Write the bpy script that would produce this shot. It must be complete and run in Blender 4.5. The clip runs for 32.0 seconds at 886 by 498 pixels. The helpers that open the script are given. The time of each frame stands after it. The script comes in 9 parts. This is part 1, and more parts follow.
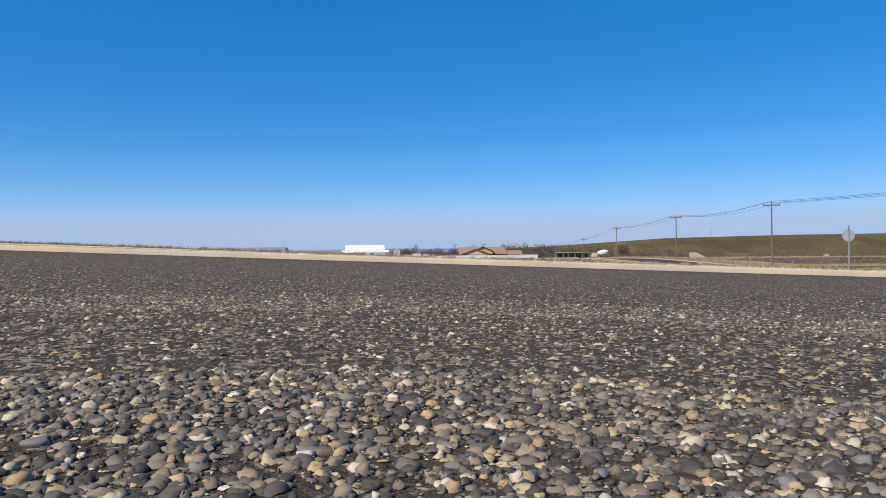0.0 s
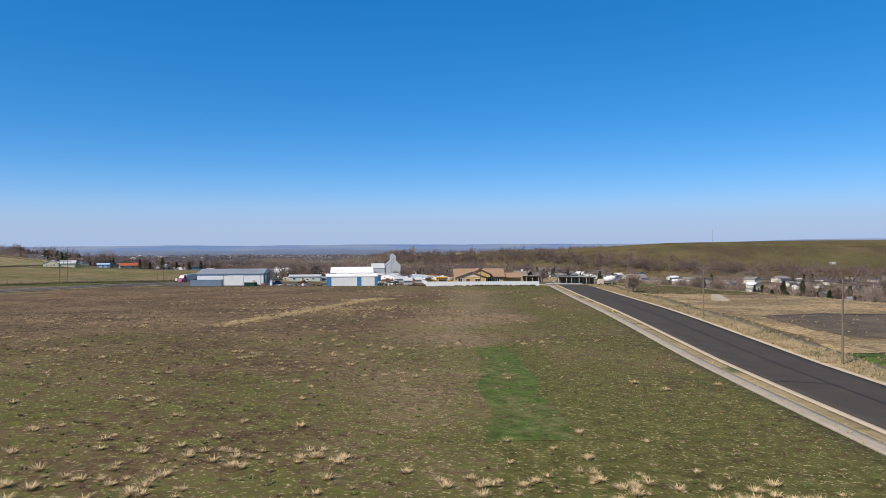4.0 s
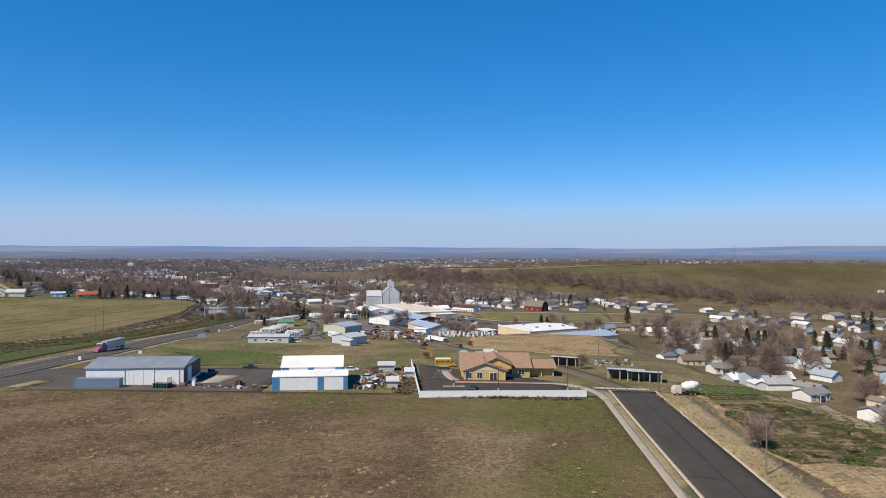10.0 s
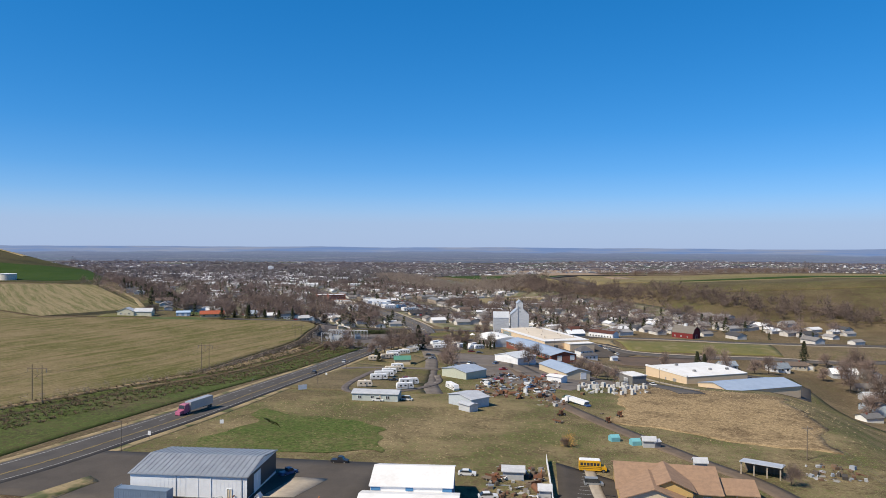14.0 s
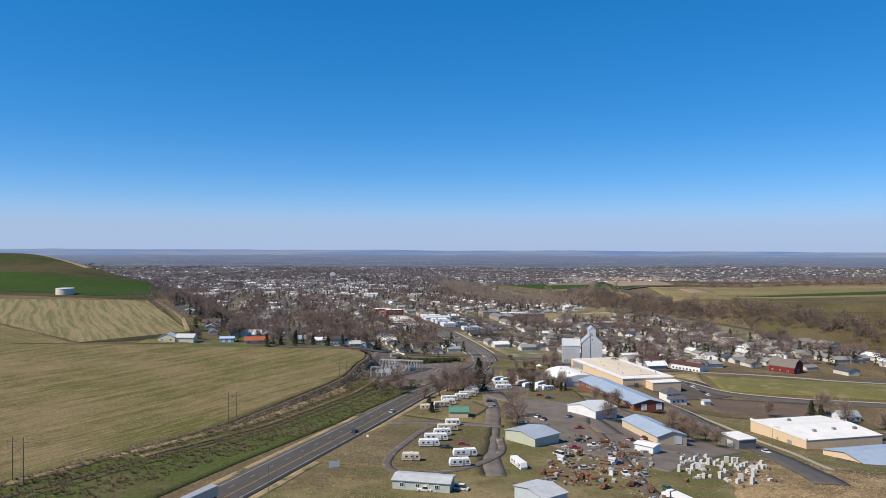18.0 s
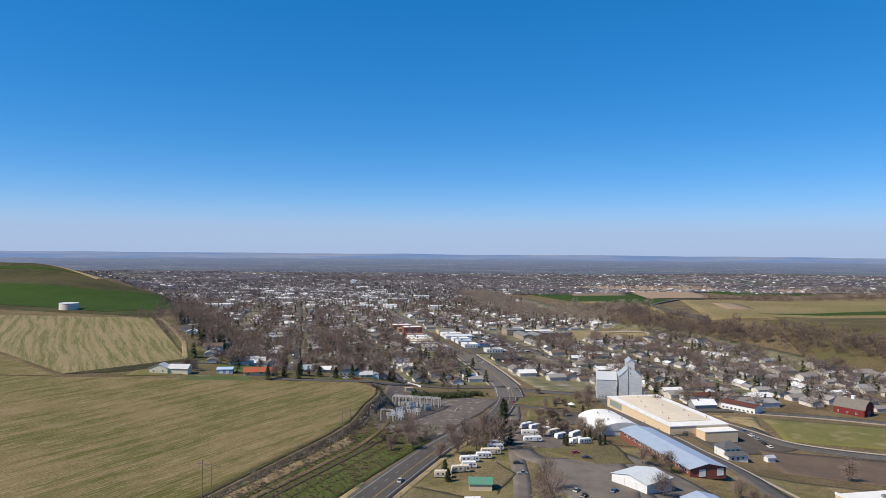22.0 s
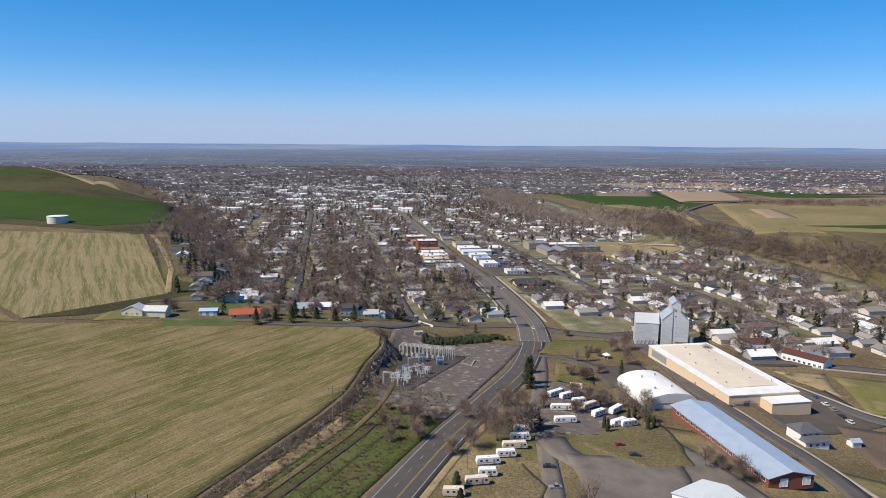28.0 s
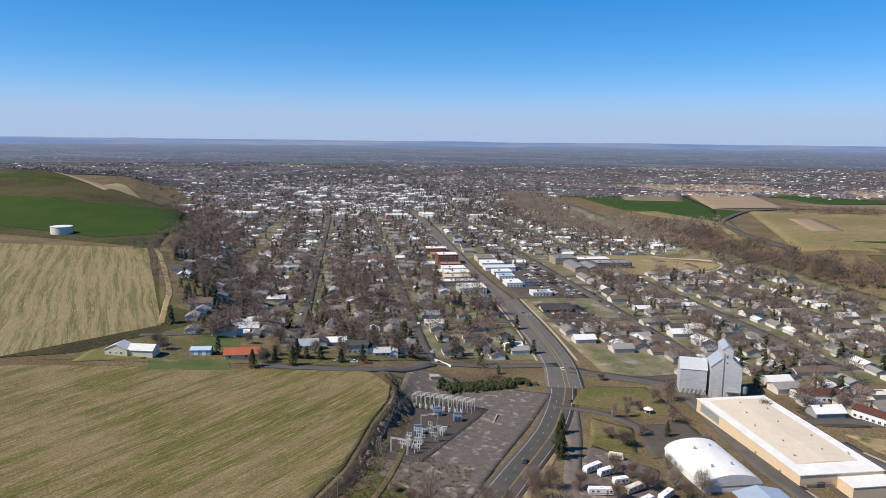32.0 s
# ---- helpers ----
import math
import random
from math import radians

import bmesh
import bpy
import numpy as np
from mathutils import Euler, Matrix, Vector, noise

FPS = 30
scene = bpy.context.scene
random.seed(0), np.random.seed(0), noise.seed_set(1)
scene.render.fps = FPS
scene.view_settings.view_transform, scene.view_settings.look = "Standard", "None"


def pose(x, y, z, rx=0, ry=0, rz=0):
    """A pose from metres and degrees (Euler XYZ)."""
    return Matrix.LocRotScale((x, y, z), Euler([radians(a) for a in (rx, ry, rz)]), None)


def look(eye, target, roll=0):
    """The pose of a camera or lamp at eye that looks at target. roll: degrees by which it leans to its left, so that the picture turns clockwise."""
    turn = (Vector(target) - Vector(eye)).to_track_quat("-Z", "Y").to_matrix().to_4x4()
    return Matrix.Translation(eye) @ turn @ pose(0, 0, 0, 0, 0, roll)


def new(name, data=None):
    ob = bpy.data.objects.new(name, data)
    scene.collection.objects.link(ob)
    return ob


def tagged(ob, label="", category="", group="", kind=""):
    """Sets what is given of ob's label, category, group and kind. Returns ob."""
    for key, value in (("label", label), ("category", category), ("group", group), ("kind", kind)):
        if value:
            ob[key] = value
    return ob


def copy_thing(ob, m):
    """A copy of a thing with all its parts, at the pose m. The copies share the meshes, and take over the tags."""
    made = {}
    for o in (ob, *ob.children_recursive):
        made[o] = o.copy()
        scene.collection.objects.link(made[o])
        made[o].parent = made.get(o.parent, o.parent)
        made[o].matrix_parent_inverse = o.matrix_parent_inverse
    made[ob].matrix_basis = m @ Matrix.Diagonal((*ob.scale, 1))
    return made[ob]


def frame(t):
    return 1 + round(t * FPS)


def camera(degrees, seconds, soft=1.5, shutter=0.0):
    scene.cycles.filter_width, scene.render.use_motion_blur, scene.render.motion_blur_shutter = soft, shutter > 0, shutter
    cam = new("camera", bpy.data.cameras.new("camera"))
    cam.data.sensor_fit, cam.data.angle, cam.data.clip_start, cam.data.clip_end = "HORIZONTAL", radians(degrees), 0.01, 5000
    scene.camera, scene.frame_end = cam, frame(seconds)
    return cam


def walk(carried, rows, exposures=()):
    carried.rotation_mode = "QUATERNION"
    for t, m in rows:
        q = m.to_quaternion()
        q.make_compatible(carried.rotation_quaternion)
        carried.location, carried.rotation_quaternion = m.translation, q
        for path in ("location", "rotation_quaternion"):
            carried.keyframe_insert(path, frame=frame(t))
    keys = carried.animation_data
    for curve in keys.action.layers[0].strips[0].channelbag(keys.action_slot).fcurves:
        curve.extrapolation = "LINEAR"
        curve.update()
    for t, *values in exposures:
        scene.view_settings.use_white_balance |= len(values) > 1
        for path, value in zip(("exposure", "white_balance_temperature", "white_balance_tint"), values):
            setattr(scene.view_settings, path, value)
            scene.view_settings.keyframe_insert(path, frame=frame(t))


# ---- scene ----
cam = camera(66, 32.0, soft=0.6)
# seconds, x, y, z, then yaw to the left, pitch and roll in degrees
PATH = [
    (0, -0, 0.001, 0.2, 3.226, -0.269, -0.711),
    (1, 0.3, 0.7, 0.84, 3.2, -0.33, -0.35),
    (2, 1.1, 3.551, 3.82, 3.187, -0.429, -0.448),
    (3, 0.85, 12.4, 7.938, 3.161, -0.56, -0.423),
    (4, 1.039, 23.415, 11.462, 3.145, -0.609, -0.245),
    (7, -0.351, 66.721, 22.113, 3.417, -0.603, -0.053),
    (8, -0.998, 81.512, 26.006, 3.481, -0.477, 0.139),
    (9, -1.744, 96.296, 29.949, 3.566, -0.423, 0.206),
    (10, -2.606, 110.867, 33.87, 3.626, -0.354, 0.324),
    (11, -3.752, 125.189, 37.807, 3.587, -0.33, 0.367),
    (11.5, -4.493, 132.236, 39.759, 3.909, -0.335, 0.261),
    (12, -5.368, 139.211, 41.698, 8.068, -0.352, 0.293),
    (12.5, -6.398, 146.121, 43.624, 11.613, -0.378, 0.266),
    (13, -7.595, 152.982, 45.541, 13.652, -0.392, 0.295),
    (13.5, -8.949, 159.806, 47.44, 14.137, -0.389, 0.264),
    (14, -10.419, 166.602, 49.316, 14.419, -0.363, 0.315),
    (14.5, -11.971, 173.377, 51.162, 14.722, -0.334, 0.221),
    (17, -20.764, 206.985, 59.889, 17.866, -0.188, 0.141),
    (18, -24.791, 220.405, 63.318, 19.65, -0.119, 0.236),
    (19, -29.072, 233.8, 66.712, 21.153, -0.03, 0.328),
    (19.5, -31.272, 240.468, 68.386, 21.292, 0.031, 0.308),
    (20, -33.497, 247.102, 70.044, 21.335, 0.08, 0.308),
    (21, -37.973, 260.241, 73.324, 21.471, 0.196, 0.345),
    (22, -42.417, 273.149, 76.577, 21.537, 0.215, 0.478),
    (23, -46.837, 285.822, 79.818, 21.593, 0.272, 0.525),
    (24, -51.241, 298.255, 83.058, 22.003, 0.312, 0.602),
    (24.5, -53.442, 304.391, 84.68, 22.068, 0.303, 0.622),
    (26.5, -62.283, 328.521, 91.231, 23.108, -0.149, 0.661),
    (27, -64.52, 334.494, 92.901, 23.103, -3.059, 0.607),
    (27.5, -66.772, 340.452, 94.583, 23.088, -5.964, 0.507),
    (28, -69.049, 346.405, 96.276, 23.064, -8.887, 0.414),
    (28.5, -71.359, 352.36, 97.976, 23.083, -9.111, 0.41),
    (29, -73.7, 358.313, 99.681, 23.185, -9.11, 0.448),
    (29.5, -76.069, 364.262, 101.388, 23.316, -9.137, 0.504),
    (30, -78.46, 370.203, 103.095, 23.791, -9.163, 0.551),
    (31, -83.286, 382.054, 106.503, 24.617, -9.187, 0.599),
    (32, -88.123, 393.899, 109.918, 24.941, -9.193, 0.656),
]


def heading(x, y, z, yaw, pitch, roll):
    a, p = radians(yaw), radians(pitch)
    ahead = Vector((-math.sin(a) * math.cos(p), math.cos(a) * math.cos(p), math.sin(p)))
    return look((x, y, z), Vector((x, y, z)) + ahead, roll)


walk(cam, [(t, heading(*row)) for t, *row in PATH], [(0.0, 0.0), (24.0, 0.0), (27.0, 0.06), (32.0, 0.06)])

# ---- world, sun and exposure ----
SUN_UP, SUN_TURN = 47, 223
world = bpy.data.worlds.new("world")
scene.world = world
world.use_nodes = True
sky = world.node_tree.nodes.new("ShaderNodeTexSky")
sky.sky_type, sky.sun_disc = "NISHITA", False
sky.sun_elevation, sky.sun_rotation = radians(SUN_UP), radians(SUN_TURN)
sky.altitude, sky.air_density, sky.dust_density, sky.ozone_density = 1500, 0.75, 0.0, 4.0
back = world.node_tree.nodes["Background"]
back.inputs["Strength"].default_value = 0.15
tint = world.node_tree.nodes.new("ShaderNodeMix")
tint.data_type, tint.blend_type = "RGBA", "MULTIPLY"
tint.inputs["Factor"].default_value, tint.inputs["B"].default_value = 1.0, (1.45, 1.61, 1.85, 1)
deep = world.node_tree.nodes.new("ShaderNodeHueSaturation")
deep.inputs["Saturation"].default_value = 1.5
even = world.node_tree.nodes.new("ShaderNodeGamma")
even.inputs["Gamma"].default_value = 0.6
world.node_tree.links.new(sky.outputs["Color"], even.inputs["Color"])
world.node_tree.links.new(even.outputs["Color"], tint.inputs["A"])
world.node_tree.links.new(tint.outputs["Result"], deep.inputs["Color"])


def math_node(n, links, how, a, b=None, clamp=False):
    """One sum on sockets or plain numbers."""
    k = n.new("ShaderNodeMath")
    k.operation, k.use_clamp = how, clamp
    for slot, v in ((0, a), (1, b)):
        if isinstance(v, (int, float)):
            k.inputs[slot].default_value = v
        elif v is not None:
            links(v, k.inputs[slot])
    return k.outputs[0]


def span_node(n, links, value, a, b, low=0.0, high=1.0, soft=False):
    k = n.new("ShaderNodeMapRange")
    k.interpolation_type = "SMOOTHSTEP" if soft else "LINEAR"
    for name, v in (("From Min", a), ("From Max", b), ("To Min", low), ("To Max", high)):
        if isinstance(v, (int, float)):
            k.inputs[name].default_value = v
        else:
            links(v, k.inputs[name])
    links(value, k.inputs["Value"])
    return k.outputs["Result"]


def mix_node(n, links, factor, a, b, how="MIX"):
    k = n.new("ShaderNodeMix")
    k.data_type, k.blend_type = "RGBA", how
    for slot, v in (("Factor", factor), ("A", a), ("B", b)):
        if isinstance(v, tuple):
            k.inputs[slot].default_value = (*v, 1)
        elif isinstance(v, (int, float)):
            k.inputs[slot].default_value = v
        else:
            links(v, k.inputs[slot])
    return k.outputs["Result"]


def noise_node(n, links, vec, scale, detail=3, rough=0.6):
    k = n.new("ShaderNodeTexNoise")
    k.inputs["Scale"].default_value, k.inputs["Detail"].default_value, k.inputs["Roughness"].default_value = scale, detail, rough
    links(vec, k.inputs["Vector"])
    return k.outputs["Fac"]


def farmland(n, links, vec, cell, specks=0.0):
    """Blocks of orchard, soil and pasture on the plain, tinted with distance haze, metres in, colour out; specks: pale
    roofs among them.
    """
    mp = n.new("ShaderNodeMapping")
    mp.inputs["Rotation"].default_value = (0, 0, radians(-33))
    mp.inputs["Scale"].default_value = (1 / cell, 1.7 / cell, 1)
    links(vec, mp.inputs["Vector"])
    v = n.new("ShaderNodeTexVoronoi")
    v.voronoi_dimensions, v.distance = "2D", "CHEBYCHEV"
    v.inputs["Scale"].default_value, v.inputs["Randomness"].default_value = 1.0, 0.75
    links(mp.outputs["Vector"], v.inputs["Vector"])
    parts = n.new("ShaderNodeSeparateColor")
    links(v.outputs["Color"], parts.inputs[0])
    ramp = n.new("ShaderNodeValToRGB")
    ramp.color_ramp.interpolation = "CONSTANT"
    # field colours shifted to blue-grey in place of far haze
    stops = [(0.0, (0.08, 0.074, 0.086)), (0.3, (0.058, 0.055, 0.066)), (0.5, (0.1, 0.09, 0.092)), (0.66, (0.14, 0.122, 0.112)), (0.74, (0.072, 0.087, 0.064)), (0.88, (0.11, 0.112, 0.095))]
    while len(ramp.color_ramp.elements) < len(stops):
        ramp.color_ramp.elements.new(0.5)
    for el, (at, c) in zip(ramp.color_ramp.elements, stops):
        el.position, el.color = at, (*c, 1)
    links(parts.outputs[0], ramp.inputs["Fac"])
    colour = mix_node(n, links, 1.0, ramp.outputs["Color"], mix_node(n, links, span_node(n, links, noise_node(n, links, vec, 0.03, 4, 0.75), 0.35, 0.65), (0.4, 0.38, 0.42), (1.5, 1.45, 1.4)), "MULTIPLY")
    colour = mix_node(n, links, span_node(n, links, noise_node(n, links, vec, 0.006, 5, 0.8), 0.5, 0.57), colour, (0.05, 0.042, 0.044))
    if specks:
        w = n.new("ShaderNodeTexVoronoi")
        w.voronoi_dimensions = "2D"
        w.inputs["Scale"].default_value = 1 / 80
        links(vec, w.inputs["Vector"])
        shade = n.new("ShaderNodeSeparateXYZ")
        links(w.outputs["Color"], shade.inputs[0])
        near = math_node(n, links, "MULTIPLY", span_node(n, links, w.outputs["Distance"], 0.17, 0.1), span_node(n, links, shade.outputs["X"], 0.4, 0.9))
        town = span_node(n, links, noise_node(n, links, vec, 0.0011, 5, 0.7), 0.44, 0.56)
        colour = mix_node(n, links, math_node(n, links, "MULTIPLY", math_node(n, links, "MULTIPLY", near, town), specks), colour, (0.6, 0.58, 0.57))
    return colour


# a deeper blue overhead
wn, wl = world.node_tree.nodes, world.node_tree.links.new
ray = wn.new("ShaderNodeTexCoord").outputs["Generated"]
axes = wn.new("ShaderNodeSeparateXYZ")
wl(ray, axes.inputs[0])
up = axes.outputs["Z"]
zenith = span_node(wn, wl, up, 0.32, 0.95, 0.0, 1.0, True)
wl(mix_node(wn, wl, zenith, deep.outputs["Color"], mix_node(wn, wl, 1.0, deep.outputs["Color"], (0.42, 0.45, 0.5), "MULTIPLY")), back.inputs["Color"])
# haze colour laid over the sky's foot; behind the last of the ground a painted plain goes on to low blue hills
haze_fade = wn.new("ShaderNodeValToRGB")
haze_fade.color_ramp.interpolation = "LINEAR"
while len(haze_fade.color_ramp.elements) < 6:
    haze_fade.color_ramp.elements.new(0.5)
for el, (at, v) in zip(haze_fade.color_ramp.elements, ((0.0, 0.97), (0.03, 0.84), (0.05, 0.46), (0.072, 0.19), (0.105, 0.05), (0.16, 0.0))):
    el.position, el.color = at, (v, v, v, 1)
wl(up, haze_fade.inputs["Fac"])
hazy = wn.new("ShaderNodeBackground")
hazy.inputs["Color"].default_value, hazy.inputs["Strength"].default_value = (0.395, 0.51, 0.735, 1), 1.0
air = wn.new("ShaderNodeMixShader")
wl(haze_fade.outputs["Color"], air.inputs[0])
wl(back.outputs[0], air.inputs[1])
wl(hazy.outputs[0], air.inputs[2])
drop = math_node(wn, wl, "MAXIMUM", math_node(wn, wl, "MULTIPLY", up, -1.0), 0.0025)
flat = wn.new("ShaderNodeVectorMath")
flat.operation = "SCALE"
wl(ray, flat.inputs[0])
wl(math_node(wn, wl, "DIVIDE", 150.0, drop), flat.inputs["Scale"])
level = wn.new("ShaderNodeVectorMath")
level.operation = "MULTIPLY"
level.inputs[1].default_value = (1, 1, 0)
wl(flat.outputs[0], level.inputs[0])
# daylight put into the plain's colour as a gain, cooled towards blue
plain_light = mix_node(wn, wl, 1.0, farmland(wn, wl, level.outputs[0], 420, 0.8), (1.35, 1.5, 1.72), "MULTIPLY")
# haze that thickens with distance, mixed into that colour
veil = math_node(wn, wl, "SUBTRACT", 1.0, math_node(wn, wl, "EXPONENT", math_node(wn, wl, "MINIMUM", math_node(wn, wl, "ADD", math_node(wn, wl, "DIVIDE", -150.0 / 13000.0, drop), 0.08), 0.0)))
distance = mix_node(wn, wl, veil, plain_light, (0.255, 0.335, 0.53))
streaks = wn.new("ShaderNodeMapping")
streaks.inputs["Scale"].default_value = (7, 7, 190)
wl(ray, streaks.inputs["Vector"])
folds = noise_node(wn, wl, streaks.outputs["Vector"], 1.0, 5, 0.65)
# hills carry the blue of haze in their own two colours
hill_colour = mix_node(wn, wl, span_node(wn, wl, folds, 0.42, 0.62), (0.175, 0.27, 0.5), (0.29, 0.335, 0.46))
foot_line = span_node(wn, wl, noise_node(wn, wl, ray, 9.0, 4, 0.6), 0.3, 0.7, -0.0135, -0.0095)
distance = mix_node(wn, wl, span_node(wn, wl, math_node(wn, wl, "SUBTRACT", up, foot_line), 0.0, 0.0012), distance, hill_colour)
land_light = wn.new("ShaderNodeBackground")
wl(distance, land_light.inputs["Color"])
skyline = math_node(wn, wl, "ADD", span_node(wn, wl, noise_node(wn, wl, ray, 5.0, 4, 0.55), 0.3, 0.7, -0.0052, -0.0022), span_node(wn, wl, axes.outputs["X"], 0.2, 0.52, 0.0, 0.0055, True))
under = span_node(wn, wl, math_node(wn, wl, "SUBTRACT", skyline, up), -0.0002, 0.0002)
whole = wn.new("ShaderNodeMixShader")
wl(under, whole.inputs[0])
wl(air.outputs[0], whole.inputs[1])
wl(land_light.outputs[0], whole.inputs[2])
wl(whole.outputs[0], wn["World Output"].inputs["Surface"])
lamp = bpy.data.lights.new("sun", "SUN")
lamp.energy, lamp.angle, lamp.color = 5.5, radians(0.53), (1.0, 0.895, 0.73)
sun = new("sun", lamp)
a, e = radians(SUN_TURN), radians(SUN_UP)
sun.matrix_world = look((0, 0, 0), (-math.sin(a) * math.cos(e), -math.cos(a) * math.cos(e), -math.sin(e)))

# ---- materials ----
MATS = {}


def surface(name, one, two=None, scale=1.0, rough=0.85, bump=0.0, metal=0.0, vary=0.0, speck=None, spots=1.0, fine=7.0, stretch=None, where="Object", gloss=0.3):
    """A worn surface: two colours mixed by coarse and fine noise, with optional specks of a third, relief, and a shade of its own for each object."""
    if name in MATS:
        return MATS[name]
    m = bpy.data.materials.new(name)
    m.use_nodes = True
    n, links = m.node_tree.nodes, m.node_tree.links.new
    p = n["Principled BSDF"]
    p.inputs["Roughness"].default_value, p.inputs["Metallic"].default_value = rough, metal
    p.inputs["Specular IOR Level"].default_value = gloss
    if where == "World":
        vec = n.new("ShaderNodeNewGeometry").outputs["Position"]
    else:
        vec = n.new("ShaderNodeTexCoord").outputs["Object"]
    if stretch:
        mp = n.new("ShaderNodeMapping")
        mp.inputs["Scale"].default_value = stretch[:3]
        if len(stretch) > 3:
            mp.vector_type = "TEXTURE"
            mp.inputs["Scale"].default_value = [1 / v for v in stretch[:3]]
            mp.inputs["Rotation"].default_value = (0, 0, radians(stretch[3]))
        links(vec, mp.inputs["Vector"])
        vec = mp.outputs["Vector"]
    two = two or tuple(c * 0.75 for c in one)
    noises = []
    for s, d in ((scale, 4), (scale * fine, 5)):
        t = n.new("ShaderNodeTexNoise")
        t.inputs["Scale"].default_value, t.inputs["Detail"].default_value, t.inputs["Roughness"].default_value = s, d, 0.62
        links(vec, t.inputs["Vector"])
        noises.append(t)
    mean = n.new("ShaderNodeMath")
    mean.operation = "MULTIPLY_ADD"
    links(noises[0].outputs["Fac"], mean.inputs[0])
    mean.inputs[1].default_value = 0.62
    half = n.new("ShaderNodeMath")
    half.operation = "MULTIPLY"
    half.inputs[1].default_value = 0.38
    links(noises[1].outputs["Fac"], half.inputs[0])
    links(half.outputs[0], mean.inputs[2])
    ramp = n.new("ShaderNodeMapRange")
    ramp.inputs["From Min"].default_value, ramp.inputs["From Max"].default_value = 0.38, 0.62
    links(mean.outputs[0], ramp.inputs["Value"])
    mix = n.new("ShaderNodeMix")
    mix.data_type = "RGBA"
    mix.inputs["A"].default_value, mix.inputs["B"].default_value = (*one, 1), (*two, 1)
    links(ramp.outputs["Result"], mix.inputs["Factor"])
    colour = mix.outputs["Result"]
    if speck:
        v = n.new("ShaderNodeTexNoise")
        v.inputs["Scale"].default_value, v.inputs["Detail"].default_value = spots, 3
        links(vec, v.inputs["Vector"])
        r = n.new("ShaderNodeMapRange")
        r.inputs["From Min"].default_value, r.inputs["From Max"].default_value = 0.56, 0.66
        links(v.outputs["Fac"], r.inputs["Value"])
        add = n.new("ShaderNodeMix")
        add.data_type = "RGBA"
        links(colour, add.inputs["A"])
        add.inputs["B"].default_value = (*speck, 1)
        links(r.outputs["Result"], add.inputs["Factor"])
        colour = add.outputs["Result"]
    if vary:
        info = n.new("ShaderNodeObjectInfo")
        hsv = n.new("ShaderNodeHueSaturation")
        span = n.new("ShaderNodeMapRange")
        span.inputs["To Min"].default_value, span.inputs["To Max"].default_value = 1 - vary, 1 + vary
        links(info.outputs["Random"], span.inputs["Value"])
        links(span.outputs["Result"], hsv.inputs["Value"])
        links(colour, hsv.inputs["Color"])
        colour = hsv.outputs["Color"]
    links(colour, p.inputs["Base Color"])
    if bump:
        b = n.new("ShaderNodeBump")
        b.inputs["Strength"].default_value, b.inputs["Distance"].default_value = min(bump, 1.0), 0.15 / scale
        links(mean.outputs[0], b.inputs["Height"])
        links(b.outputs["Normal"], p.inputs["Normal"])
    MATS[name] = m
    return m





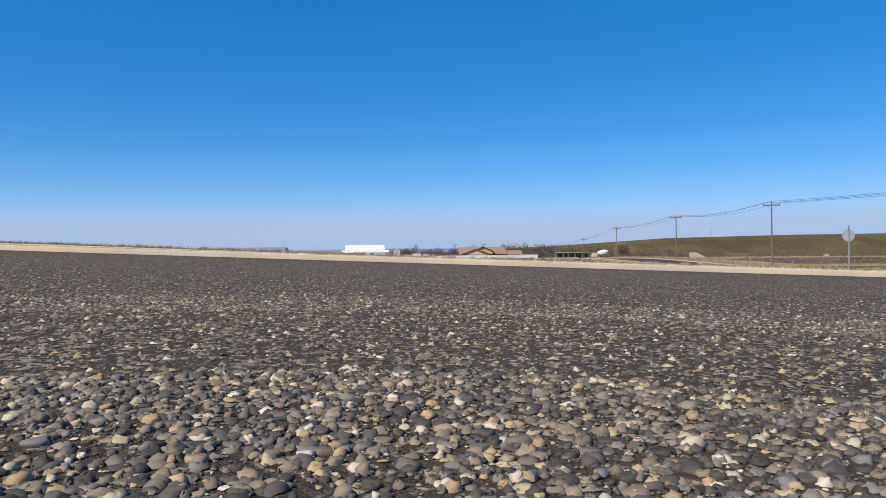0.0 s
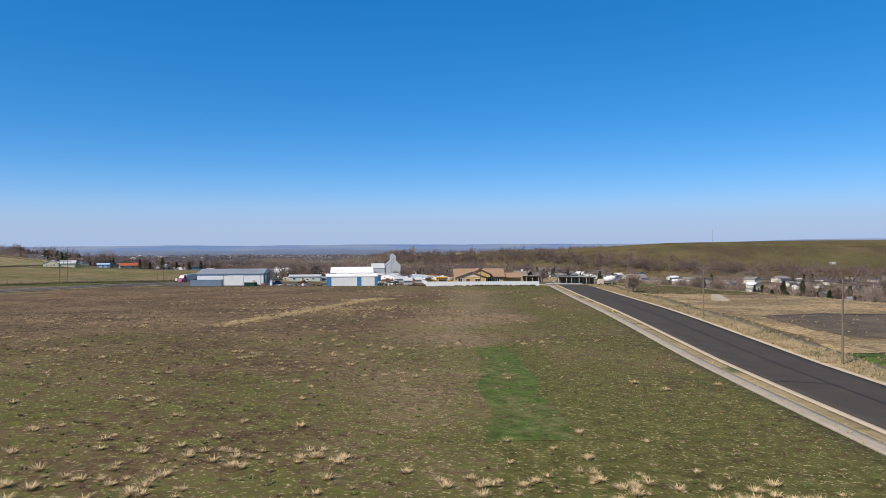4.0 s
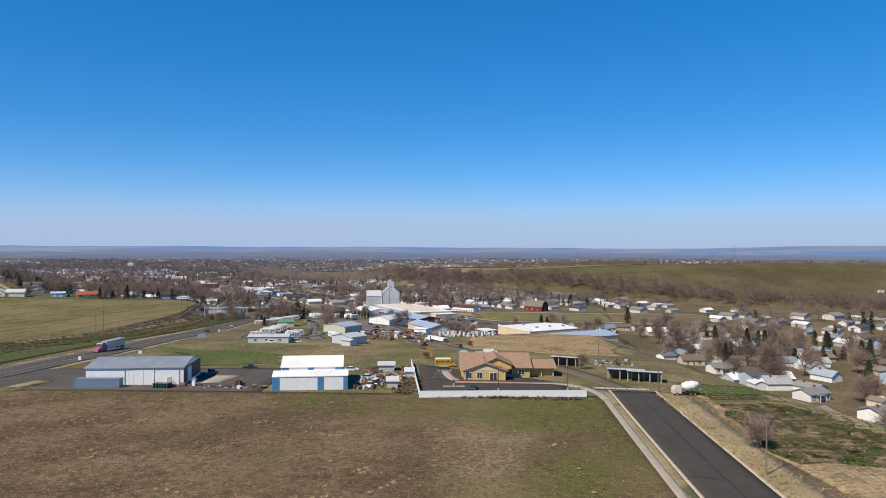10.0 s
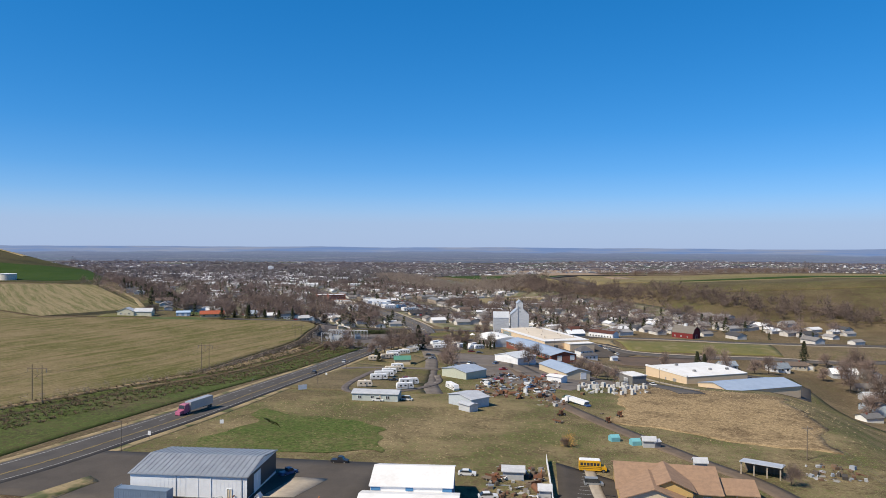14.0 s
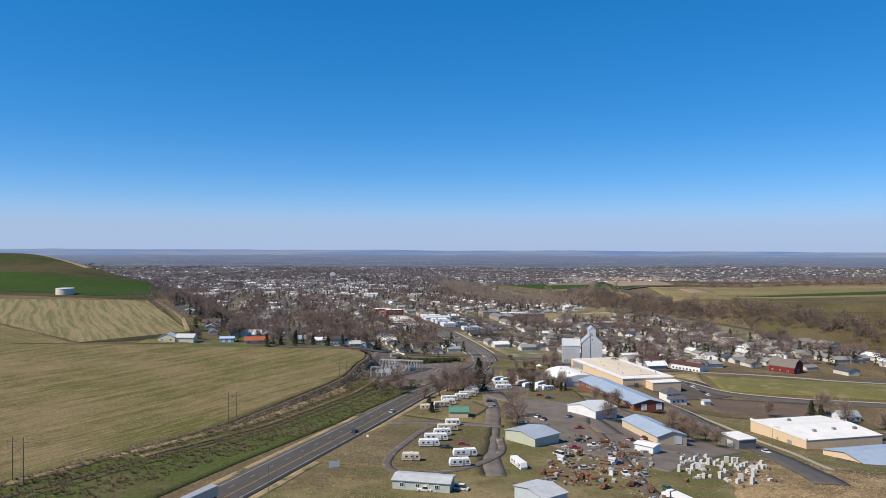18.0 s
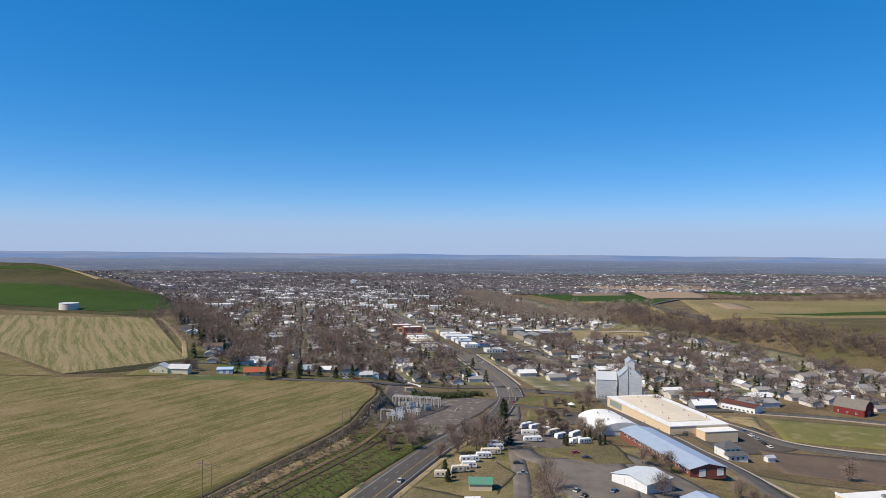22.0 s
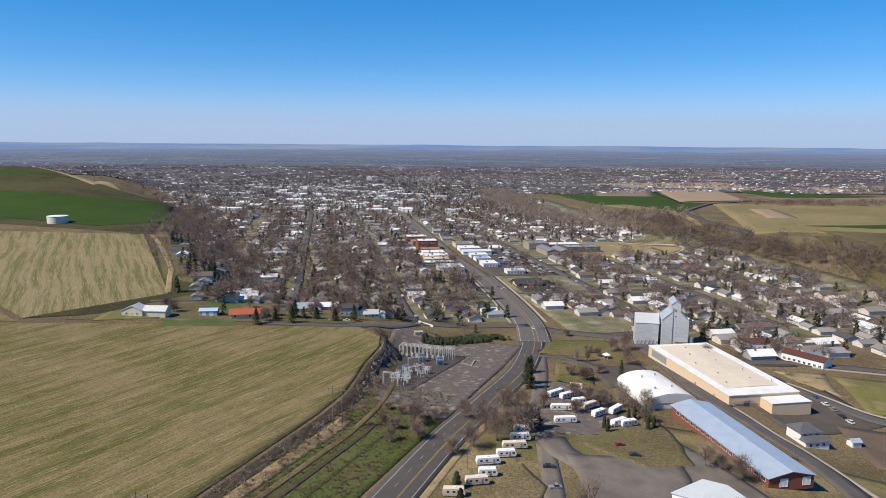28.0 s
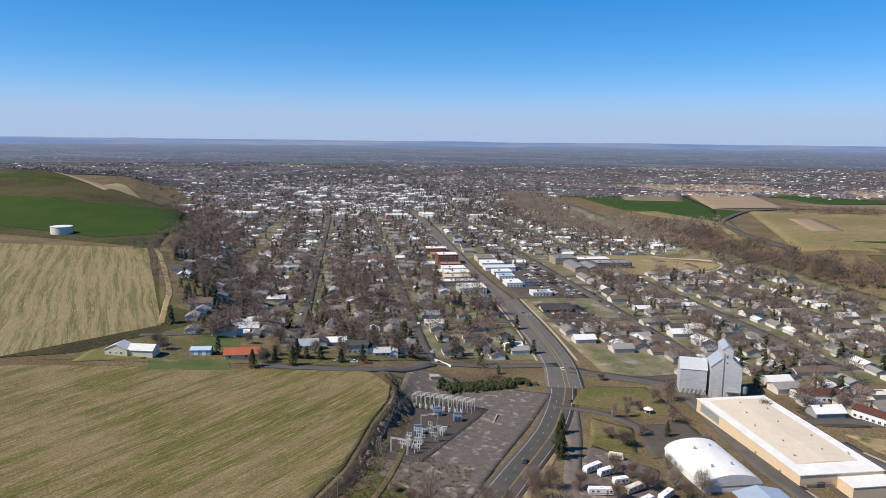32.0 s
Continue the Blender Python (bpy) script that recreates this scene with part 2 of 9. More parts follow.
def wild(name, dark, light, leaf, straw=(0.33, 0.265, 0.165), weeds=0.0, flecks=0.6, damp=False, size=1.0):
    """Rough ground: soil or dead grass with patches of green weeds and flecks of straw, greener along one strip where damp is set."""
    m = bpy.data.materials.new(name)
    m.use_nodes = True
    n, links = m.node_tree.nodes, m.node_tree.links.new
    pos = n.new("ShaderNodeNewGeometry").outputs["Position"]

    def noise(scale, detail, rough):
        t = n.new("ShaderNodeTexNoise")
        t.inputs["Scale"].default_value, t.inputs["Detail"].default_value, t.inputs["Roughness"].default_value = scale, detail, rough
        links(pos, t.inputs["Vector"])
        return t.outputs["Fac"]

    def span(value, low, high, to=1.0):
        r = n.new("ShaderNodeMapRange")
        r.inputs["From Min"].default_value, r.inputs["From Max"].default_value, r.inputs["To Max"].default_value = low, high, to
        links(value, r.inputs["Value"])
        return r.outputs["Result"]

    def add(a, b, how="ADD"):
        k = n.new("ShaderNodeMath")
        k.operation = how
        links(a, k.inputs[0])
        links(b, k.inputs[1])
        return k.outputs[0]

    def mixed(factor, a, b):
        k = n.new("ShaderNodeMix")
        k.data_type = "RGBA"
        links(factor, k.inputs["Factor"])
        for slot, v in (("A", a), ("B", b)):
            if isinstance(v, tuple):
                k.inputs[slot].default_value = (*v, 1)
            else:
                links(v, k.inputs[slot])
        return k.outputs["Result"]

    soil = mixed(span(noise(0.05 * size, 6, 0.72), 0.43, 0.58), dark, light)
    soil = mixed(span(noise(2.2 * size, 5, 0.75), 0.42, 0.66), soil, tuple(0.62 * v for v in light))
    green = add(span(noise(0.035 * size, 4, 0.65), 0.3, 0.7, 0.2), span(noise(0.8 * size, 6, 0.8), 0.2, 0.8, 0.5))
    if damp:
        x = n.new("ShaderNodeSeparateXYZ")
        links(pos, x.inputs[0])
        k = n.new("ShaderNodeMath")
        k.operation = "MULTIPLY_ADD"
        links(noise(0.11, 4, 0.6), k.inputs[0])
        k.inputs[1].default_value = 26.0
        links(x.outputs["X"], k.inputs[2])
        lane = k.outputs[0]
        green = add(green, add(add(add(span(lane, -50, 10, 0.09), span(x.outputs["Y"], 150, 70, 0.11)), add(span(lane, 12, 24, 0.075), add(add(span(x.outputs["X"], 1.5, 3.5), span(x.outputs["X"], 10, 8), "MULTIPLY"), span(x.outputs["Y"], 124, 112, 0.13), "MULTIPLY"))), add(span(lane, 42, 34, 0.02), span(x.outputs["Y"], 250, 284, 0.12))))
        stubs = add(add(span(lane, -2, 8), span(lane, 24, 14), "MULTIPLY"), span(noise(1.3, 5, 0.8), 0.42, 0.6, 0.8), "MULTIPLY")
        soil = mixed(stubs, soil, (0.3, 0.232, 0.142))
    field = mixed(span(green, 0.46 - weeds, 0.6 - weeds), soil, mixed(noise(0.5 * size, 4, 0.7), leaf, tuple(0.7 * v + 0.05 * k for v, k in zip(leaf, (1.2, 0.9, 0.4)))))
    field = mixed(span(noise(3.1 * size, 4, 0.7), flecks, flecks + 0.08), field, straw)
    field = mix_node(n, links, 1.0, field, mix_node(n, links, span(noise(0.8, 6, 0.85), 0.38, 0.62), (0.58, 0.56, 0.52), (1.34, 1.34, 1.34)), "MULTIPLY")
    p = n["Principled BSDF"]
    links(field, p.inputs["Base Color"])
    p.inputs["Roughness"].default_value, p.inputs["Specular IOR Level"].default_value = 0.95, 0.1
    bump = n.new("ShaderNodeBump")
    bump.inputs["Strength"].default_value, bump.inputs["Distance"].default_value = 0.5, 0.08
    links(noise(3.1, 6, 0.75), bump.inputs["Height"])
    links(bump.outputs["Normal"], p.inputs["Normal"])
    return m


LAND = wild("land", (0.12, 0.09, 0.055), (0.2, 0.155, 0.095), (0.085, 0.09, 0.035), weeds=0.08, size=0.4)
FIELD = wild("near_field", (0.09, 0.056, 0.034), (0.185, 0.126, 0.076), (0.072, 0.08, 0.02), damp=True, flecks=0.57)
MEADOW = wild("meadow", (0.115, 0.09, 0.05), (0.27, 0.215, 0.12), (0.055, 0.085, 0.019), weeds=0.13, flecks=0.56)
KNOLL = wild("knoll_grass", (0.15, 0.105, 0.06), (0.36, 0.265, 0.15), (0.085, 0.095, 0.035), weeds=-0.02, flecks=0.57)
ROUGH = wild("rough_grass", (0.15, 0.11, 0.068), (0.4, 0.3, 0.175), (0.07, 0.098, 0.026), weeds=0.0, flecks=0.56)
GREENED = wild("fresh_grass", (0.1, 0.105, 0.04), (0.19, 0.165, 0.08), (0.05, 0.098, 0.018), weeds=0.22, size=0.8, flecks=0.63)
DITCH = wild("ditch_grass", (0.06, 0.047, 0.032), (0.17, 0.13, 0.08), (0.046, 0.082, 0.018), weeds=0.24, flecks=0.6)
CREST = wild("ridge_crest_turf", (0.085, 0.07, 0.036), (0.15, 0.122, 0.062), (0.075, 0.09, 0.027), weeds=0.1, size=0.22, flecks=0.62)
HILL = wild("western_hill_turf", (0.036, 0.036, 0.019), (0.092, 0.08, 0.044), (0.04, 0.055, 0.017), (0.17, 0.142, 0.085), weeds=0.14, size=0.25, flecks=0.6)
SLOPE = wild("ridge_turf", (0.07, 0.052, 0.032), (0.145, 0.115, 0.066), (0.08, 0.088, 0.032), weeds=0.12, size=0.22, flecks=0.62)
def stubble(name, turn, tan, olive, pale, width, bend=0.0, streak=0.5):
    """Drilled stubble: rows that run one way, green regrowth in long patches between them, and pale straw left in the tracks."""
    m = bpy.data.materials.new(name)
    m.use_nodes = True
    n, links = m.node_tree.nodes, m.node_tree.links.new
    pos = n.new("ShaderNodeNewGeometry").outputs["Position"]
    turned = n.new("ShaderNodeMapping")
    turned.inputs["Rotation"].default_value = (0, 0, radians(-turn))
    links(pos, turned.inputs["Vector"])
    row = n.new("ShaderNodeSeparateXYZ")
    links(turned.outputs["Vector"], row.inputs[0])
    warp = math_node(n, links, "MULTIPLY", math_node(n, links, "SUBTRACT", noise_node(n, links, pos, 0.006, 2, 0.5), 0.5), bend)
    across = math_node(n, links, "ADD", row.outputs["Y"], warp)

    def lanes(size, length, detail, rough):
        at = n.new("ShaderNodeCombineXYZ")
        links(math_node(n, links, "DIVIDE", row.outputs["X"], length), at.inputs[0])
        links(math_node(n, links, "DIVIDE", across, size), at.inputs[1])
        return noise_node(n, links, at.outputs[0], 1.0, detail, rough)

    wide, fine = lanes(width, width * 22, 3, 0.6), lanes(width * 0.16, width * 3.0, 4, 0.75)
    patchy = noise_node(n, links, pos, 0.018, 5, 0.7)
    green = math_node(n, links, "ADD", math_node(n, links, "MULTIPLY", wide, streak), math_node(n, links, "MULTIPLY", patchy, 1 - streak))
    colour = mix_node(n, links, span_node(n, links, green, 0.44, 0.58), tan, olive)
    colour = mix_node(n, links, span_node(n, links, fine, 0.5, 0.72), colour, pale)
    grain = noise_node(n, links, pos, 1.1, 5, 0.8)
    colour = mix_node(n, links, 1.0, colour, mix_node(n, links, span_node(n, links, grain, 0.32, 0.66), (0.55, 0.55, 0.54), (1.32, 1.32, 1.32)), "MULTIPLY")
    p = n["Principled BSDF"]
    links(colour, p.inputs["Base Color"])
    p.inputs["Roughness"].default_value, p.inputs["Specular IOR Level"].default_value = 0.95, 0.1
    return m


FIELD2 = stubble("wheat_stubble", 83, (0.193, 0.15, 0.079), (0.098, 0.096, 0.029), (0.33, 0.27, 0.152), 6.0, 14.0, 0.5)
FIELD3 = stubble("striped_stubble", 141, (0.24, 0.195, 0.108), (0.125, 0.122, 0.046), (0.36, 0.3, 0.19), 5.0, 18.0, 0.9)
GREEN = surface("winter_wheat", (0.031, 0.06, 0.013), (0.043, 0.072, 0.018), 0.02, 0.95, 0.2, where="World", gloss=0.06)
LAWN = surface("lawn", (0.165, 0.145, 0.05), (0.115, 0.118, 0.038), 0.06, 0.95, 0.3, speck=(0.21, 0.175, 0.085), spots=0.09, fine=12, where="World")
DRY = surface("dry_grass", (0.36, 0.275, 0.155), (0.2, 0.16, 0.085), 0.09, 0.95, 0.5, speck=(0.09, 0.1, 0.04), spots=0.12, fine=11, where="World")
DIRT = surface("bare_dirt", (0.17, 0.128, 0.094), (0.105, 0.08, 0.06), 0.1, 0.95, 0.3, fine=12, where="World")
ASPHALT = surface("asphalt", (0.074, 0.064, 0.056), (0.056, 0.049, 0.043), 0.25, 0.9, 0.2, fine=60, gloss=0.15, where="World")
HIGHWAY_ASPHALT = surface("highway_asphalt", (0.098, 0.09, 0.086), (0.074, 0.069, 0.066), 0.2, 0.9, 0.2, fine=40, where="World", gloss=0.15)
TOWN_ASPHALT = surface("main_street_asphalt", (0.14, 0.13, 0.124), (0.112, 0.104, 0.1), 0.2, 0.9, 0.2, fine=40, where="World", gloss=0.15)
OLD_ASPHALT = surface("worn_asphalt", (0.1, 0.085, 0.072), (0.07, 0.06, 0.051), 0.12, 0.9, 0.2, fine=30, where="World")
CHIPSEAL = surface("chip_seal", (0.062, 0.048, 0.037), (0.095, 0.074, 0.056), 1.2, 0.85, 0.8, speck=(0.46, 0.38, 0.28), spots=42, fine=60, where="World")
CONCRETE = surface("concrete", (0.52, 0.43, 0.325), (0.42, 0.35, 0.265), 0.6, 0.9, 0.2, fine=25, where="World")
PALE = surface("pale_walk", (0.4, 0.345, 0.275), (0.31, 0.268, 0.218), 0.6, 0.9, 0.2, fine=25, where="World")
GRAVEL = surface("gravel", (0.32, 0.3, 0.28), (0.2, 0.185, 0.17), 6, 0.95, 0.9, fine=5, where="World")
YARD = surface("gravel_yard", (0.185, 0.16, 0.14), (0.115, 0.099, 0.087), 0.12, 0.95, 0.2, fine=20, where="World")
FAINT_LINE = surface("worn_stall_paint", (0.16, 0.145, 0.13), (0.075, 0.065, 0.056), 5, 0.85, where="World")
WHITE_LINE = surface("road_paint_white", (0.55, 0.55, 0.53), (0.36, 0.35, 0.34), 2.5, 0.7)
FADED_LINE = surface("faded_dash_paint", (0.36, 0.32, 0.24), (0.22, 0.19, 0.15), 2.5, 0.7)
YELLOW_LINE = surface("road_paint_yellow", (0.5, 0.36, 0.1), (0.36, 0.27, 0.09), 2.5, 0.7)
TAR = surface("tar", (0.018, 0.018, 0.019), None, 2, 0.6)
FARM = bpy.data.materials.new("far_farmland")
FARM.use_nodes = True
fn, fl = FARM.node_tree.nodes, FARM.node_tree.links.new
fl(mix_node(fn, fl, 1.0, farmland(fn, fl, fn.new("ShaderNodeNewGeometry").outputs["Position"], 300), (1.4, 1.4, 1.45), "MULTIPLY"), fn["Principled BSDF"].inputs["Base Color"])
fn["Principled BSDF"].inputs["Roughness"].default_value, fn["Principled BSDF"].inputs["Specular IOR Level"].default_value = 0.95, 0.1
STREET = surface("street_asphalt", (0.118, 0.109, 0.105), (0.088, 0.081, 0.078), 0.15, 0.9, 0.1, fine=30, where="World", gloss=0.15)
PALE_METAL = surface("pale_metal_roof", (0.5, 0.55, 0.62), (0.4, 0.45, 0.52), 0.3, 0.42, 0.05, metal=0.25)
GRIT = surface("brown_grit", (0.15, 0.127, 0.115), (0.095, 0.08, 0.073), 0.3, 0.95, 0.4, speck=(0.25, 0.22, 0.195), spots=0.2, fine=14, where="World")
WOOD = surface("weathered_wood", (0.21, 0.165, 0.12), (0.14, 0.11, 0.085), 2, 0.9, 0.3, stretch=(1, 1, 0.15))
WHITE = surface("white_paint", (0.78, 0.79, 0.8), (0.7, 0.71, 0.72), 0.5, 0.5, 0.05)
WHITE_ROOF = surface("white_roof", (0.8, 0.8, 0.8), (0.68, 0.67, 0.65), 0.15, 0.6)
BLUE = surface("blue_panel", (0.07, 0.22, 0.42), (0.06, 0.19, 0.37), 0.5, 0.45)
STEEL = surface("galvanised_steel", (0.42, 0.45, 0.49), (0.33, 0.355, 0.39), 0.7, 0.42, 0.05, metal=0.55)
STEEL_ROOF = surface("steel_roof", (0.37, 0.395, 0.425), (0.3, 0.32, 0.35), 0.3, 0.45, 0.05, metal=0.25)
BLUE_ROOF = surface("pale_blue_roof", (0.44, 0.52, 0.63), (0.37, 0.445, 0.55), 0.25, 0.42, 0.05, metal=0.2)
TIN = surface("weathered_tin", (0.64, 0.65, 0.66), (0.5, 0.51, 0.53), 0.35, 0.5, 0.1, metal=0.25, stretch=(1, 1, 3))
CREAM = surface("cream_block", (0.7, 0.54, 0.37), (0.63, 0.49, 0.335), 0.5, 0.85)
CREAM_ROOF = surface("cream_roof", (0.66, 0.58, 0.47), (0.58, 0.51, 0.42), 0.08, 0.8)
BRICK = surface("brick_red", (0.25, 0.085, 0.06), (0.19, 0.07, 0.05), 1.5, 0.9)
RED = surface("barn_red", (0.2, 0.028, 0.028), (0.15, 0.025, 0.025), 1.0, 0.8)
SHINGLE = surface("tan_shingle", (0.35, 0.225, 0.145), (0.26, 0.17, 0.115), 0.9, 0.95, 0.2, fine=16)
OCHRE = surface("ochre_siding", (0.56, 0.38, 0.15), (0.5, 0.34, 0.135), 0.8, 0.85)
SAND = surface("sand_trim", (0.6, 0.5, 0.35), (0.55, 0.46, 0.33), 0.8, 0.85)
GLASS = surface("dark_glass", (0.03, 0.036, 0.042), (0.04, 0.045, 0.05), 0.7, 0.12, gloss=0.6)
DARK = surface("dark_void", (0.03, 0.028, 0.026), None, 1, 0.9)
RUBBER = surface("rubber", (0.02, 0.02, 0.02), None, 4, 0.85)
RUST = surface("rusty_iron", (0.19, 0.085, 0.045), (0.12, 0.065, 0.04), 1.5, 0.9, 0.2, vary=0.4)
GREY = surface("grey_metal", (0.3, 0.3, 0.3), (0.22, 0.22, 0.22), 1.2, 0.6, 0, 0.2, vary=0.3)
BARK = surface("bark", (0.13, 0.1, 0.08), (0.09, 0.072, 0.06), 3, 0.95, 0.4)
# twig brown turned purple-grey, the haze of distance put into the colour
PLAIN_TWIG = surface("hazed_twigs", (0.2, 0.168, 0.168), (0.115, 0.1, 0.106), 0.02, 0.95, where="World")
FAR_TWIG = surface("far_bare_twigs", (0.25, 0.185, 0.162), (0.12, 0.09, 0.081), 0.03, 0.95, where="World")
TWIG = surface("bare_twigs", (0.26, 0.19, 0.155), (0.17, 0.125, 0.105), 0.35, 0.95, vary=0.3)
PALE_TWIG = surface("pale_twigs", (0.29, 0.235, 0.19), (0.21, 0.17, 0.14), 0.35, 0.95, vary=0.3)
WOOD_TWIG = surface("river_wood_twigs", (0.19, 0.14, 0.118), (0.1, 0.076, 0.066), 0.03, 0.95, where="World")
NEEDLE = surface("needles", (0.032, 0.039, 0.017), (0.055, 0.06, 0.027), 0.6, 0.9, vary=0.35)
SHRUB = surface("evergreen_hedge", (0.045, 0.062, 0.022), (0.06, 0.07, 0.03), 0.5, 0.9, vary=0.3)
STRAW = surface("dry_tuft", (0.5, 0.39, 0.23), (0.36, 0.28, 0.165), 0.8, 0.95, vary=0.2)


def plain(name, colour, rough=0.5, metal=0.0):
    return surface(name, colour, tuple(c * 0.86 for c in colour), 0.8, rough, 0, metal)


def stone_mix(name, stops, rough=0.75):
    m = bpy.data.materials.new(name)
    m.use_nodes = True
    n, links = m.node_tree.nodes, m.node_tree.links.new
    geo, ramp, tex, mul = n.new("ShaderNodeNewGeometry"), n.new("ShaderNodeValToRGB"), n.new("ShaderNodeTexNoise"), n.new("ShaderNodeMix")
    links(geo.outputs["Random Per Island"], ramp.inputs["Fac"])
    while len(ramp.color_ramp.elements) < len(stops):
        ramp.color_ramp.elements.new(0.5)
    for el, (at, c) in zip(ramp.color_ramp.elements, stops):
        el.position, el.color = at, (*c, 1)
    tex.inputs["Scale"].default_value = 220
    links(geo.outputs["Position"], tex.inputs["Vector"])
    mul.data_type, mul.blend_type = "RGBA", "MULTIPLY"
    mul.inputs["Factor"].default_value = 0.5
    links(ramp.outputs["Color"], mul.inputs["A"])
    links(tex.outputs["Color"], mul.inputs["B"])
    links(mul.outputs["Result"], n["Principled BSDF"].inputs["Base Color"])
    n["Principled BSDF"].inputs["Roughness"].default_value = rough
    return m


JUNK = stone_mix("junk_colours", [(0.0, (0.08, 0.075, 0.07)), (0.25, (0.22, 0.15, 0.09)), (0.45, (0.2, 0.075, 0.04)), (0.6, (0.3, 0.29, 0.27)), (0.78, (0.62, 0.61, 0.58)), (0.9, (0.12, 0.2, 0.33)), (1.0, (0.7, 0.69, 0.67))])

# ---- building blocks ----
class Shape:
    """Faces gathered into one mesh."""

    def __init__(self):
        self.v, self.f = [], []

    def add(self, verts, faces):
        k = len(self.v)
        self.v += [tuple(p) for p in verts]
        self.f += [tuple(i + k for i in f) for f in faces]
        return self

    def box(self, x0, x1, y0, y1, z0, z1, turn=None):
        v = [(x, y, z) for z in (z0, z1) for x, y in ((x0, y0), (x1, y0), (x1, y1), (x0, y1))]
        if turn:
            v = [turn @ Vector(p) for p in v]
        return self.add(v, [(3, 2, 1, 0), (4, 5, 6, 7), (0, 1, 5, 4), (1, 2, 6, 5), (2, 3, 7, 6), (3, 0, 4, 7)])

    def prism(self, outline, y0, y1):
        """An outline in x and z, drawn anticlockwise as seen from -y, pulled along y."""
        n = len(outline)
        v = [(x, y0, z) for x, z in outline] + [(x, y1, z) for x, z in outline]
        return self.add(v, [tuple(range(n)), tuple(range(2 * n - 1, n - 1, -1))] + [(i, i + n, (i + 1) % n + n, (i + 1) % n) for i in range(n)])

    def tube(self, p, q, r, r2=None, n=8):
        p, q = Vector(p), Vector(q)
        r2 = r if r2 is None else r2
        d = (q - p).normalized()
        a = d.orthogonal().normalized()
        b = d.cross(a)
        ring = [(math.cos(2 * math.pi * i / n), math.sin(2 * math.pi * i / n)) for i in range(n)]
        v = [p + (a * c + b * s) * r for c, s in ring] + [q + (a * c + b * s) * r2 for c, s in ring]
        return self.add(v, [(i, (i + 1) % n, (i + 1) % n + n, i + n) for i in range(n)] + [tuple(range(n - 1, -1, -1)), tuple(range(n, 2 * n))])

    def mesh(self, name, material):
        m = bpy.data.meshes.new(name)
        m.from_pydata([tuple(p) for p in self.v], [], self.f)
        m.materials.append(material)
        return m


def part(name, shape, material, parent=None, label="", at=None):
    """One mesh object, under a thing or a part where one is given."""
    data = shape if isinstance(shape, bpy.types.Mesh) else shape.mesh(name, material)
    ob = new(name, data)
    ob.parent = parent
    if at:
        ob.matrix_basis = at
    if label:
        ob["label"] = label
    return ob


def thing(name, label, category, x=0, y=0, turn=0, z=None, group="", kind=""):
    root = new(name)
    root.empty_display_size = 0.5
    root.matrix_basis = pose(x, y, float(ground_z(x, y)) if z is None else z, 0, 0, turn)
    return tagged(root, label, category, group, kind)


def sheet(name, grid, material, label="", kind="structure", category="ground", skirt=0.0):
    """A mesh from a grid of points, rows by columns, with its rim turned down into the ground."""
    g = np.asarray(grid, float)
    if skirt:
        g = np.pad(g, ((1, 1), (1, 1), (0, 0)), mode="edge")
        for rim in (g[0], g[-1], g[:, 0], g[:, -1]):
            rim[..., 2] -= skirt
        for corner in (g[0, 0], g[0, -1], g[-1, 0], g[-1, -1]):
            corner[2] += skirt
    r, c = g.shape[:2]
    i = np.arange(r * c).reshape(r, c)
    f = np.stack([i[:-1, :-1], i[:-1, 1:], i[1:, 1:], i[1:, :-1]], -1).reshape(-1, 4)
    m = bpy.data.meshes.new(name)
    m.from_pydata(g.reshape(-1, 3).tolist(), [], f.tolist())
    m.materials.append(material)
    level = np.ones((r - 1, c - 1), bool)
    if skirt:
        level[0] = level[-1] = level[:, 0] = level[:, -1] = False
    m.polygons.foreach_set("use_smooth", level.ravel())
    return tagged(new(name, m), label or name.replace("_", " "), category, kind=kind)


def patch(name, corners, material, lift=0.15, step=8.0, label="", category="ground", wobble=0.0, rim=0.12):
    """A piece of land laid on the ground between four corners, in order round it."""
    a, b, c, d = [np.array(p, float) for p in corners]
    n = max(2, int(max(np.linalg.norm(b - a), np.linalg.norm(c - d)) / step) + 1)
    m = max(2, int(max(np.linalg.norm(d - a), np.linalg.norm(c - b)) / step) + 1)
    u, v = np.meshgrid(np.linspace(0, 1, n), np.linspace(0, 1, m))
    u, v = u[..., None], v[..., None]
    p = a * (1 - u) * (1 - v) + b * u * (1 - v) + c * u * v + d * (1 - u) * v
    if wobble:
        x, y = p[..., 0].copy(), p[..., 1].copy()
        p[..., 0] += wobble * (np.sin(y * 0.09 + 1) + 0.6 * np.sin(y * 0.2 + x * 0.12) + 0.3 * np.sin(y * 0.43))
        p[..., 1] += wobble * (np.sin(x * 0.085 + 2) + 0.6 * np.sin(x * 0.21 + y * 0.11) + 0.3 * np.sin(x * 0.45))
    return sheet(name, np.dstack([p, ground_z(p[..., 0], p[..., 1]) + lift]), material, label, category=category, skirt=lift + rim if rim else 0.0)


def curve_through(points, step=4.0):
    """Points along a smooth line through the given ones."""
    p = np.array(points, float)
    p = np.vstack([2 * p[0] - p[1], p, 2 * p[-1] - p[-2]])
    out = []
    for i in range(1, len(p) - 2):
        n = max(2, int(np.linalg.norm(p[i + 1] - p[i]) / step))
        for t in np.linspace(0, 1, n, endpoint=False):
            out.append(0.5 * (2 * p[i] + (p[i + 1] - p[i - 1]) * t + (2 * p[i - 1] - 5 * p[i] + 4 * p[i + 1] - p[i + 2]) * t**2
                              + (3 * p[i] - p[i - 1] - 3 * p[i + 1] + p[i + 2]) * t**3))
    return np.array(out + [p[-2]])


